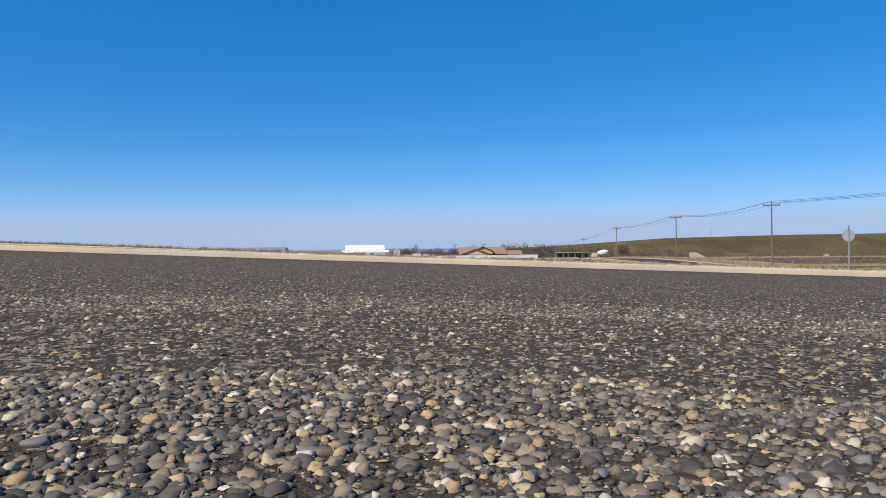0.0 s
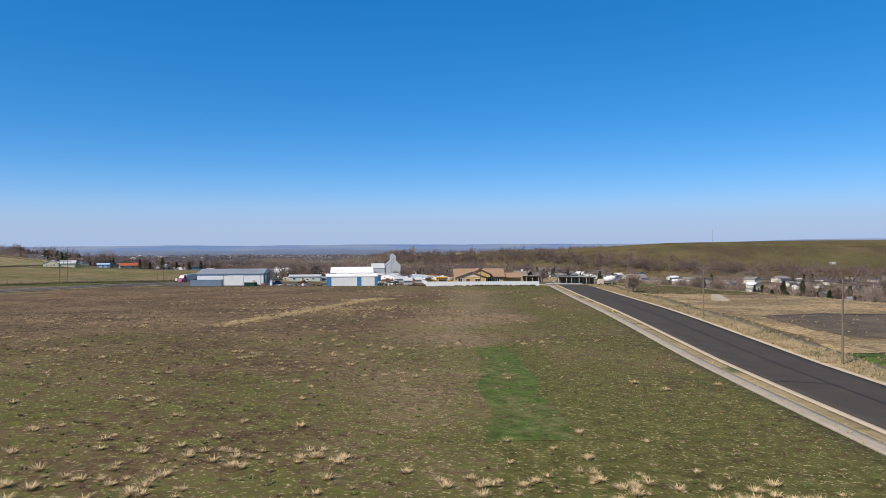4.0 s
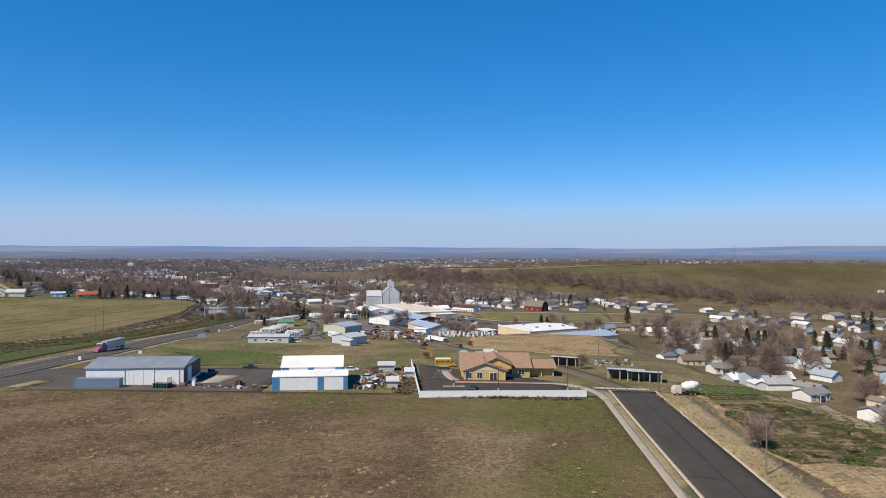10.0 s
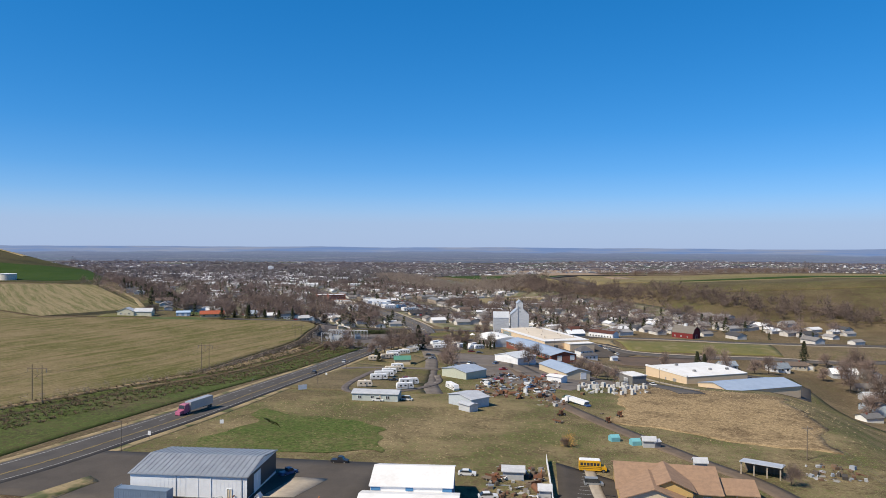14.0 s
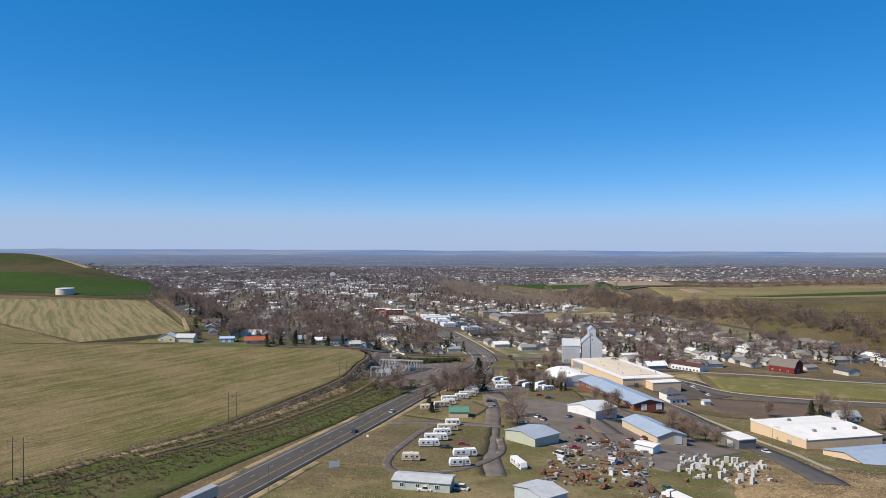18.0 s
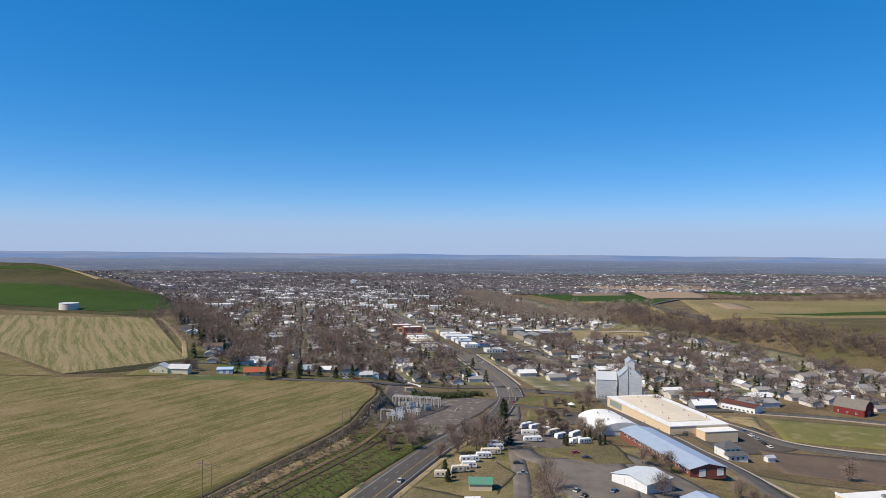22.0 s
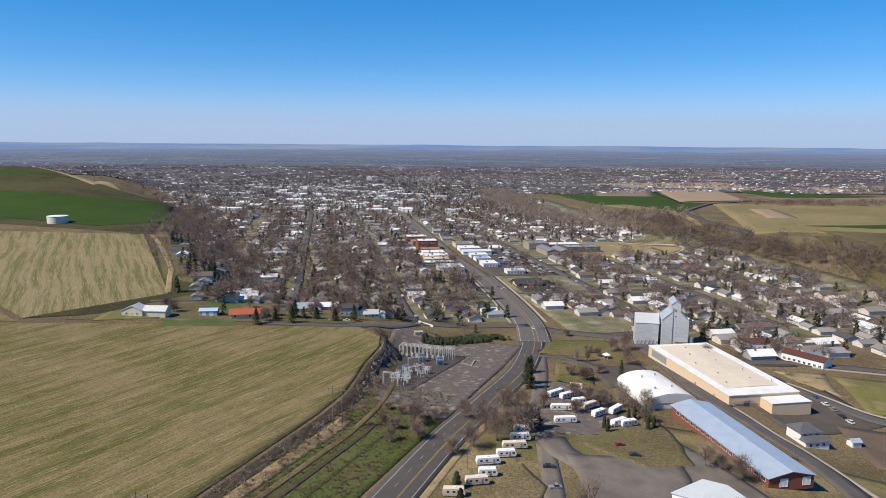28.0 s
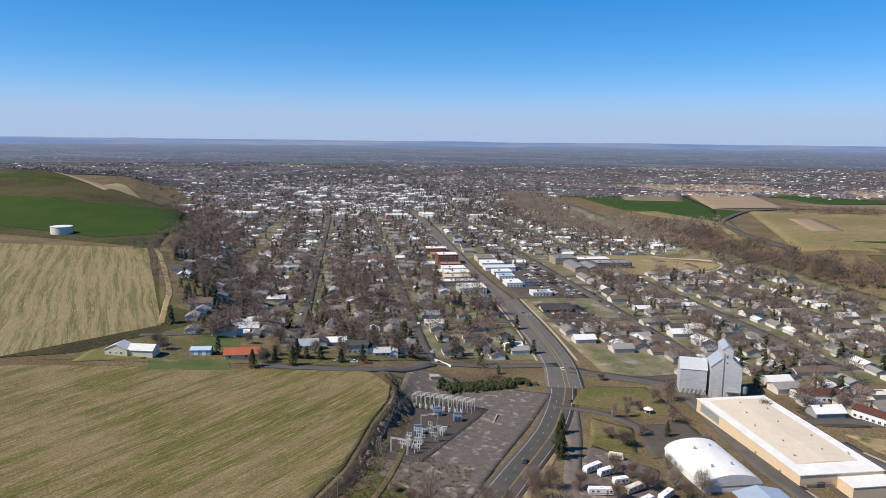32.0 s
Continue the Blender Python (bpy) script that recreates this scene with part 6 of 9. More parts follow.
def car(x, y, turn, colour, kind="car", z=None, label=""):
    words = {"car": "parked car", "pickup": "parked pickup truck", "van": "parked van"}[kind]
    root = thing("pickup_truck" if kind == "pickup" else kind, label or f"{colour} {words} with dark windows", kind, x, y, turn, z, "parked vehicles")
    paint = {"white": (0.7, 0.7, 0.7), "grey": (0.25, 0.26, 0.27), "black": (0.03, 0.03, 0.035), "red": (0.3, 0.03, 0.03), "blue": (0.05, 0.1, 0.22), "silver": (0.45, 0.46, 0.48), "green": (0.05, 0.12, 0.07)}[colour]
    m = surface("car_paint_" + colour, paint, tuple(c * 0.93 for c in paint), 1, 0.3, gloss=0.5)
    low = [(-2.2, 0.3), (2.2, 0.3), (2.25, 0.75), (1.3, 0.92), (-2.1, 0.95), (-2.25, 0.7)]
    top = {"car": [(-1.9, 0.93), (1.2, 0.9), (0.45, 1.42), (-1.2, 1.45)], "pickup": [(-0.5, 0.94), (1.3, 0.9), (0.8, 1.6), (-0.4, 1.65)], "van": [(-2.15, 0.94), (1.6, 0.9), (1.0, 1.85), (-2.1, 1.9)]}[kind]
    part("body", Shape().prism(low, -0.88, 0.88), m, root)
    part("glazing", Shape().prism([(a * 0.985, b) for a, b in top], -0.78, 0.78), GLASS, root)
    xs = [p[0] for p in top]
    roof = Shape().box(top[3][0] + 0.05, top[2][0] - 0.05, -0.74, 0.74, top[3][1] - 0.02, top[3][1] + 0.04)
    part("roof", roof, m, root)
    wheels(root, (-1.4, 1.4), 0.84, 0.33)
    return root


for x, y, t, c, k in ((-80, 331, 8, "black", "pickup"), (-35, 301, 80, "white", "pickup"), (-46, 330, 10, "white", "car"), (-15.7, 331, 8, "grey", "van"), (-88, 318, 60, "blue", "pickup"), (-157, 480, 100, "black", "car"),
                      (-160.5, 527, 97, "silver", "car"), (-90, 421, 5, "white", "van"), (-66, 506, 30, "black", "car"), (-38, 462, 120, "grey", "car"), (-30, 447, -50, "green", "car"), (-22, 432, -55, "blue", "pickup"),
                      (8, 545, 120, "white", "pickup"), (-47, 522, 70, "red", "car"), (-42, 530, 70, "red", "pickup"), (-97, 600, 20, "black", "car"), (-104, 608, 40, "red", "car"), (-170, 655, 100, "black", "car"),
                      (-193, 800, 120, "white", "car"), (-174, 745, 97, "red", "car"), (-20, 722, 120, "white", "car"), (-17, 717, 120, "grey", "car"), (-14, 711, 120, "black", "car"), (-11, 706, 120, "white", "car"), (-24, 729, 120, "blue", "car"),
                      (-300, 708, 30, "grey", "pickup"), (-292, 713, 30, "white", "pickup"), (-285, 716, 30, "red", "car"), (-255, 925, 40, "white", "car"), (-262, 930, 40, "grey", "car"), (-30, 672, -60, "black", "car")):
    car(x, y, t, c, k)

# caravans in the park
def caravan(x, y, turn, length, kind=0):
    root = thing("caravan", ("white travel trailer parked on grass", "white and tan motorhome parked on grass")[kind], "caravan", x, y, turn, group="caravans")
    h = 2.9
    outline = [(0, 0.55), (length, 0.55), (length + 0.25, 1.4), (length - 0.3, h), (0.25, h), (-0.1, 1.6)]
    part("body", Shape().prism(outline, -1.2, 1.2), WHITE if kind == 0 else CREAM_ROOF, root)
    part("stripe", Shape().box(0.3, length - 0.2, -1.22, 1.22, 1.05, 1.25), plain("stripe_tan", (0.35, 0.27, 0.18)), root)
    for k in (1.2, 3.2, length - 1.4):
        part("window", Shape().box(k, k + 0.9, -1.23, 1.23, 1.55, 2.2), GLASS, root)
    part("door", Shape().box(length - 2.6, length - 1.9, -1.24, -1.18, 0.6, 2.4), GREY, root)
    part("roof_unit", Shape().box(length * 0.45, length * 0.45 + 1.0, -0.4, 0.4, h, h + 0.3), WHITE, root)
    wheels(root, (length * 0.42, length * 0.55), 1.05, 0.36)
    if kind == 0:
        part("drawbar", Shape().box(length, length + 1.2, -0.08, 0.08, 0.45, 0.55), GREY, root)


PITCHES = [(-124, 512, 27), (-122.6, 501, 27), (-121.4, 491, 26), (-120.6, 481, 25), (-119.4, 470, 24), (-117.6, 447, 22), (-101.8, 461, 30), (-99.2, 447, 28), (-80.2, 456, -52),
           (-143, 551, 32), (-142, 559, 28), (-145, 568, 32), (-141, 577, 28), (-140.5, 586, 30), (-141, 595, 26), (-143, 604, 30), (-143, 612, 34), (-147, 540, 20),
           (-142.8, 661, 62), (-136.8, 660, 55), (-130, 654, 42), (-124, 649, 60), (-118, 640, 58), (-129.5, 624, 30), (-108, 632, 55), (-136.8, 680, 10), (-112, 649, 70), (-104, 633, 40), (-135, 640, 25)]
for k, (x, y, t) in enumerate(PITCHES):
    long = 6.4 + (k * 13) % 5 * 0.75
    caravan(x - long / 2 * math.cos(radians(t)), y - long / 2 * math.sin(radians(t)), t + (k * 7) % 5 - 2, long, k % 4 == 1)

# school bus, lorry, concrete mixer
bus = thing("school_bus", "short yellow school bus with black trim", "bus", -19.8, 342.8, 6)
YEL = plain("bus_yellow", (0.66, 0.36, 0.02))
part("body", Shape().prism([(0, 0.5), (5.4, 0.5), (5.4, 2.7), (5.1, 2.95), (0.2, 2.95), (0, 2.7)], -1.15, 1.15), YEL, bus)
part("bonnet", Shape().prism([(5.4, 0.5), (6.9, 0.5), (6.9, 1.2), (6.6, 1.5), (5.4, 1.6)], -1.0, 1.0), YEL, bus)
part("roof", Shape().prism([(0.1, 2.96), (5.3, 2.96), (5.0, 3.08), (0.4, 3.08)], -1.0, 1.0), WHITE, bus, "white roof")
for k in range(6):
    part("window", Shape().box(0.35 + k * 0.82, 0.98 + k * 0.82, -1.17, 1.17, 1.75, 2.45), GLASS, bus)
part("windscreen", Shape().box(5.38, 5.42, -0.95, 0.95, 1.7, 2.55), GLASS, bus)
part("rub_rail", Shape().box(0, 5.4, -1.18, 1.18, 1.45, 1.53).box(0, 5.4, -1.18, 1.18, 1.0, 1.06), RUBBER, bus, "black rub rails")
wheels(bus, (1.4, 6.1), 1.0, 0.45, 0.3)
lorry = thing("lorry", "lorry with a pink cab and silver box trailer", "lorry", -153.5, 366, 85.5, float(ground_z(-152, 374)) + 0.25)
part("trailer", Shape().box(5.2, 17.0, -1.28, 1.28, 1.15, 4.0), plain("trailer_silver", (0.5, 0.5, 0.52), 0.35, 0.3), lorry)
part("trailer_frame", Shape().box(5.6, 16.6, -0.5, 0.5, 0.85, 1.15), DARK, lorry)
PINK = plain("cab_pink", (0.42, 0.12, 0.2), 0.35)
part("cab", Shape().prism([(1.6, 0.7), (4.6, 0.7), (4.6, 3.7), (2.6, 3.7), (1.9, 2.5)], -1.2, 1.2), PINK, lorry)
part("bonnet", Shape().prism([(0, 0.6), (1.6, 0.6), (1.7, 2.0), (0.2, 1.7)], -1.0, 1.0), PINK, lorry)
part("windscreen", Shape().prism([(1.75, 2.45), (1.9, 2.42), (2.5, 3.4), (2.3, 3.4)], -1.05, 1.05), GLASS, lorry)
wheels(lorry, (0.8, 3.6, 4.7, 14.8, 16.0), 1.1, 0.5, 0.3)
mix_truck = thing("concrete_mixer", "white concrete mixer truck parked on grass", "truck", 47.5, 297.5, 5)
part("drum", Shape().tube((2.6, 0, 2.4), (4.0, 0, 2.5), 0.8, 1.25, 14).tube((4.0, 0, 2.5), (5.6, 0, 2.8), 1.25, 1.2, 14).tube((5.6, 0, 2.8), (7.0, 0, 3.2), 1.2, 0.5, 14), WHITE, mix_truck)
part("cab", Shape().prism([(0, 0.7), (2.2, 0.7), (2.2, 2.6), (0.7, 2.6), (0.0, 1.7)], -1.1, 1.1), plain("mixer_cab", (0.62, 0.5, 0.4)), mix_truck)
part("chassis", Shape().box(0.4, 7.2, -0.45, 0.45, 0.6, 0.95), DARK, mix_truck)
part("chute", Shape().box(6.8, 8.0, -0.3, 0.3, 1.6, 1.8), GREY, mix_truck)
wheels(mix_truck, (1.0, 4.6, 5.8), 1.0, 0.5, 0.3)
tip = thing("dump_truck", "white tractor with a white dump trailer", "truck", -31, 440, -40)
part("cab", Shape().prism([(0, 0.7), (3.2, 0.7), (3.2, 2.8), (1.8, 2.8), (1.3, 1.8), (0, 1.6)], -1.1, 1.1), WHITE, tip)
part("body", Shape().prism([(4.0, 1.4), (11.5, 1.0), (12.4, 2.4), (3.8, 2.8)], -1.2, 1.2), WHITE, tip)
wheels(tip, (0.8, 2.9, 9.5, 10.7), 1.0, 0.5, 0.3)

# ---- clutter of the yards ----
rng = random.Random(7)


def scrap(x, y, size):
    k = rng.choice((0, 1, 1, 2, 2, 3, 4, 4, 5, 5))
    turn = rng.uniform(0, 360)
    if k == 0:
        root = thing("storage_tank", "rusty steel tank lying in the yard", "tank", x, y, turn, group="scrap")
        part("shell", Shape().tube((-size, 0, 0.5), (size, 0, 0.5), 0.5 + size * 0.15, n=12), RUST, root)
        part("cradle", Shape().box(-size * 0.6, -size * 0.4, -0.5, 0.5, -0.2, 0.4).box(size * 0.4, size * 0.6, -0.5, 0.5, -0.2, 0.4), GREY, root)
    elif k == 1:
        root = thing("flat_trailer", "old flat trailer rusting in the weeds", "trailer", x, y, turn, group="scrap")
        part("deck", Shape().box(-size, size, -0.9, 0.9, 0.55, 0.72), WOOD, root)
        part("rail", Shape().box(-size, size, 0.85, 0.95, 0.72, 1.2), RUST, root)
        wheels(root, (-0.3, 0.5), 0.8, 0.3)
    elif k == 2:
        root = thing("pallet_stack", "stack of grey wooden pallets", "pallets", x, y, turn, group="scrap")
        for i in range(rng.randrange(3, 8)):
            part("pallet", Shape().box(-0.6, 0.6, -0.5, 0.5, i * 0.16, i * 0.16 + 0.04).box(-0.6, 0.6, -0.5, -0.4, i * 0.16 + 0.04, i * 0.16 + 0.14).box(-0.6, 0.6, 0.4, 0.5, i * 0.16 + 0.04, i * 0.16 + 0.14), WOOD, root)
    elif k == 3:
        root = thing("tin_hut", "small weathered tin hut", "hut", x, y, turn, group="scrap")
        part("wall", gable_walls(0, size * 1.2, 0, size, 1.9, 0.5, z0=-0.5), rng.choice((TIN, WHITE, GREY)), root)
        part("roof", gabled(Shape(), 0, size * 1.2, 0, size, 1.9, 0.5, 0.2), TIN, root)
    elif k == 4:
        root = thing("machine", "derelict farm machine, rusty and faded", "machinery", x, y, turn, group="scrap")
        part("frame", Shape().box(-size, size, -0.5, 0.5, 0.5, 0.75).box(-size * 0.4, size * 0.3, -0.6, 0.6, 0.75, 1.9), RUST, root)
        part("boom", Shape().tube((0, 0, 1.6), (size * 1.1, 0.3, 2.6), 0.12, n=6), plain("faded_orange", (0.4, 0.15, 0.05)), root)
        wheels(root, (-size * 0.6, size * 0.6), 0.6, 0.45)
    else:
        root = thing("scrap_heap", "heap of scrap boards and metal", "scrap", x, y, turn, group="scrap")
        for i in range(9):
            a, l = rng.uniform(0, 180), rng.uniform(0.6, size)
            part("board", Shape().box(-l, l, -0.12, 0.12, 0, 0.08), rng.choice((WOOD, GREY, RUST, WHITE)), root, at=pose(rng.uniform(-1, 1), rng.uniform(-1, 1), 0.12 * i, rng.uniform(-12, 12), rng.uniform(-12, 12), a))


for _ in range(46):
    scrap(rng.uniform(-72, -34), rng.uniform(435, 515), rng.uniform(1.2, 2.6))
for _ in range(20):
    scrap(rng.uniform(-40, -27), rng.uniform(297, 338), rng.uniform(0.9, 2.0))
for _ in range(7):
    scrap(rng.uniform(-30, 2), rng.uniform(372, 420), rng.uniform(0.9, 1.8))
for _ in range(9):
    scrap(rng.uniform(-92, -64), rng.uniform(295, 300), rng.uniform(0.7, 1.3))
for x, y, w in ((-37, 329, 5), (-30, 300, 3), (-27, 318, 2.5), (-3, 372, 3.4), (9, 352, 3)):
    shed("garden_shed", "small pale grey storage shed", "shed", x, y, 8, w, w * 0.7, 2.2, 0.8, plain("pale_grey_siding", (0.45, 0.46, 0.47)), TIN)
for x, y in ((-12, 376), (-6, 373)):
    tarp = thing("tarped_stack", "stack under a turquoise tarpaulin", "tarpaulin", x, y, 25)
    part("tarp", gable_walls(0, 2.8, 0, 2.4, 1.3, 0.7, z0=-0.2), plain("tarp_turquoise", (0.18, 0.45, 0.5)), tarp)
for x, y, t, c, k in ((-60, 500, 20, "white", "pickup"), (-66, 492, 200, "red", "pickup"), (-52, 486, 100, "grey", "car"), (-48, 474, 60, "blue", "car"), (-70, 478, 150, "white", "van"), (-58, 462, 30, "silver", "car"), (-44, 460, 120, "white", "pickup"), (-40, 448, 40, "black", "car"),
                      (-88, 540, 80, "black", "pickup"), (-92, 546, 80, "grey", "car"), (-96, 530, 10, "white", "car"), (-78, 552, 70, "blue", "car"), (-70, 530, 30, "red", "pickup"), (-118, 560, 30, "grey", "pickup"), (-124, 575, 20, "black", "car"), (-112, 470, 20, "black", "pickup"), (-108, 478, 20, "red", "car"),
                      (-34, 305, 80, "white", "van"), (-38, 315, 20, "white", "car"), (-6, 300, 85, "black", "car"), (-100, 415, 10, "white", "pickup"), (60, 600, 40, "white", "pickup"), (66, 606, 40, "black", "car")):
    car(x, y, t, c, k)


def litter_heap(name, zones, label, seed):
    """Loose boards, boxes and sheets thrown about a yard."""
    w = random.Random(seed)
    s = Shape()
    for x0, x1, y0, y1, n in zones:
        for _ in range(n):
            x, y = w.uniform(x0, x1), w.uniform(y0, y1)
            a, b, h = w.choice(((0.9, 0.12, 0.1), (0.5, 0.4, 0.5), (0.8, 0.5, 0.08), (0.3, 0.3, 0.8), (1.3, 0.1, 0.12), (0.6, 0.5, 0.9)))
            k = w.uniform(0.6, 1.3)
            s.box(-a * k, a * k, -b * k, b * k, 0, h * k, pose(x, y, float(ground_z(x, y)) + 0.05, w.uniform(-14, 14), w.uniform(-14, 14), w.uniform(0, 360)))
    return tagged(part(name, s, JUNK), label, "junk", kind="stuff")


litter_heap("yard_junk", ((-72, -36, 438, 515, 420), (-40, -27, 297, 340, 150), (-28, 4, 458, 510, 60), (-94, -66, 294, 298, 60), (-40, -30, 425, 440, 30), (36, 50, 352, 366, 50)), "boards, boxes and scrap strewn over the yards", 9)
# concrete blocks in rows
for k in range(64):
    x, y = rng.uniform(-27, 2), rng.uniform(462, 506)
    b = thing("concrete_block", "pale concrete block in a yard of blocks", "concrete block", x, y, rng.uniform(0, 90), group="concrete blocks")
    h = rng.choice((0.8, 0.8, 1.6, 2.4))
    part("body", Shape().box(-0.8, 0.8, -0.5, 0.5, -0.3, h).box(-0.2, 0.2, -0.2, 0.2, h, h + 0.1), plain("block_white", (0.58, 0.57, 0.54), 0.9), b)
# green drums by the metal shop
for k in range(18):
    d = thing("drum", "dark green steel drum beside the shop", "drum", -93.5 + (k % 6) * 0.75 + (k > 11) * 0.3, 292.6 + (k // 6) * 0.8, 0, group="drums")
    part("shell", Shape().tube((0, 0, 0), (0, 0, 1.5), 0.33, n=12), plain("drum_green", (0.02, 0.07, 0.05)), d)
    part("lid", Shape().tube((0, 0, 1.5), (0, 0, 1.56), 0.35, n=12), GREY, d)

# ---- electrical substation ----
GEAR = plain("gear_grey", (0.6, 0.61, 0.62), 0.5)
def gantry(x, y, turn, w, h):
    root = thing("substation_gantry", "galvanised lattice gantry with insulators", "gantry", x, y, turn, None, "substation gear")
    for k in (0, w):
        s = Shape()
        for a, b in ((-0.35, -0.35), (0.35, -0.35), (0.35, 0.35), (-0.35, 0.35)):
            s.tube((k + a, b, -1), (k + a * 0.5, b * 0.5, h), 0.06, n=4)
        for z in np.arange(0, h - 0.6, 1.1):
            s.tube((k - 0.35, -0.35, z), (k + 0.3, -0.3, z + 1.1), 0.04, n=4)
        part("leg", s, GEAR, root)
    part("beam", Shape().box(0, w, -0.25, -0.15, h - 0.1, h).box(0, w, 0.15, 0.25, h - 0.1, h).box(0, w, -0.2, 0.2, h - 0.6, h - 0.52), GEAR, root)
    for k in np.arange(w / 6, w, w / 3):
        part("insulator", Shape().tube((k, 0, h - 0.6), (k, 0, h - 1.9), 0.14, 0.1, 8), GREY, root)


for x, y, w, t in ((-223.6, 634.8, 7.6, 5), (-216.8, 650, 8.6, 55), (-226, 668, 8, 40)):
    gantry(x, y, t, w, 7.2)
spin = random.Random(4)
for k in range(26):
    x, y = -224 + spin.uniform(0, 12), 637 + spin.uniform(0, 34)
    d = thing("disconnect_switch", "pale porcelain switch on a steel stand", "switch", x, y, 12, None, "substation gear")
    part("stand", Shape().box(-0.12, 0.12, -0.12, 0.12, -1, 2.6).box(-1.1, 1.1, -0.15, 0.15, 2.6, 2.8), GEAR, d)
    for e in (-0.9, 0, 0.9):
        part("insulator", Shape().tube((e, 0, 2.8), (e, 0, 4.3), 0.17, 0.12, 7), plain("porcelain", (0.6, 0.61, 0.62)), d)
    part("blade", Shape().tube((-1.2, 0, 4.35), (1.2, 0, 4.35), 0.06, n=5), GEAR, d)
bus_rack = thing("busbar_rack", "long rack of busbars and breakers", "busbar", -246, 697, 8, None)
for k in range(14):
    part("post", Shape().box(k * 2.5 - 0.1, k * 2.5 + 0.1, -0.1, 0.1, -4, 5.6).box(k * 2.5 - 0.1, k * 2.5 + 0.1, 5.9, 6.1, -4, 5.2).box(k * 2.5 - 0.08, k * 2.5 + 0.08, 0, 6, 5.1, 5.3), GEAR, bus_rack)
for y in (0.5, 2.2, 3.9, 5.6):
    part("busbar", Shape().tube((-0.5, y, 5.8), (33, y, 5.8), 0.09, n=6), GEAR, bus_rack)
for k in range(9):
    b = thing("breaker", "grey breaker cabinet on steel legs", "breaker", -243 + k * 3.1, 694 + k * 0.5, 8, None, "substation gear")
    part("tank", Shape().box(-0.6, 0.6, -0.5, 0.5, 1.0, 2.6), plain("pale_grey_siding", (0.45, 0.46, 0.47)), b)
    part("legs", Shape().box(-0.5, -0.4, -0.4, 0.4, -4, 1.0).box(0.4, 0.5, -0.4, 0.4, -4, 1.0), GEAR, b)
    part("bushing", Shape().tube((-0.3, 0, 2.6), (-0.5, 0, 3.6), 0.12, 0.06, 6).tube((0.3, 0, 2.6), (0.5, 0, 3.6), 0.12, 0.06, 6), WHITE, b)
for x, y in ((-224, 661), (-216, 688), (-228, 690)):
    t = thing("transformer", "pale blue power transformer with radiators", "transformer", x, y, GRID)
    part("tank", Shape().box(-2, 2, -1.3, 1.3, -3, 3.4), PALE_BLUE, t)
    for k in range(6):
        part("radiator", Shape().box(-1.8 + k * 0.7, -1.5 + k * 0.7, -2.1, -1.3, 0.6, 3.0), PALE_BLUE, t)
    part("conservator", Shape().tube((-1.8, 0.6, 4.2), (1.8, 0.6, 4.2), 0.45, n=10), PALE_BLUE, t)
    for k in (-1.2, 0, 1.2):
        part("bushing", Shape().tube((k, -0.3, 3.4), (k, -0.3, 5.0), 0.16, 0.08, 8), GREY, t)
shed("control_hut", "pale concrete hut behind the substation", "hut", -250, 727, GRID, 5, 3.5, 2.6, 0.3, SAND, PALE)
chain = thing("chain_fence", "chain-link fence round the substation", "fence", 0, 0, 0, 0)
LOOP = [(-227, 627), (-209, 631), (-206, 664), (-207, 714), (-250, 708), (-240, 668), (-227, 627)]
for (ax, ay), (bx, by) in zip(LOOP, LOOP[1:]):
    n = max(2, int(math.hypot(bx - ax, by - ay) / 3))
    for i in range(n):
        x, y = ax + (bx - ax) * i / n, ay + (by - ay) * i / n
        part("post", Shape().tube((0, 0, -0.5), (0, 0, 2.2), 0.05, n=5), GREY, chain, at=pose(x, y, float(ground_z(x, y)) + 0.2))
    za, zb = float(ground_z(ax, ay)) + 0.2, float(ground_z(bx, by)) + 0.2
    part("rail", Shape().tube((ax, ay, za + 2.15), (bx, by, zb + 2.15), 0.035, n=5).tube((ax, ay, za + 1.1), (bx, by, zb + 1.1), 0.02, n=4).tube((ax, ay, za + 0.2), (bx, by, zb + 0.2), 0.02, n=4), GREY, chain)
bar = thing("concrete_barrier", "long pale concrete wall beside the pad", "barrier", -201.6, 706, -80)
part("body", Shape().box(0, 32, -0.35, 0.35, -4, 1.0), PALE, bar)
wall = thing("garden_wall", "low white curved garden wall", "wall", -268, 770, -25)
part("body", Shape().box(0, 16, -0.12, 0.12, -2, 0.8), WHITE, wall)

# ---- trees ----
def crown_twigs(seed, n, radius, height, low, width, reach=1.3):
    """Slender triangles that fill a rounded, uneven crown."""
    r = np.random.RandomState(seed)
    lobes = r.normal(0, 0.42, (9, 3)) * (radius, radius, height * 0.5)
    c = lobes[r.randint(0, 9, n)] + r.normal(0, 0.36, (n, 3)) * (radius, radius, height * 0.42)
    d = c / (np.linalg.norm(c, axis=1)[:, None] + 0.5) + r.normal(0, 0.5, (n, 3)) + (0, 0, 0.55)
    d /= np.linalg.norm(d, axis=1)[:, None]
    s = np.cross(d, r.normal(0, 1, (n, 3)))
    s /= np.linalg.norm(s, axis=1)[:, None]
    length = r.uniform(0.5, 1.2, (n, 1)) * reach
    c[:, 2] = np.maximum(c[:, 2], -height * 0.48)
    base = c + (0, 0, low + height * 0.5)
    return np.stack([base - s * width, base + s * width, base + d * length], 1)


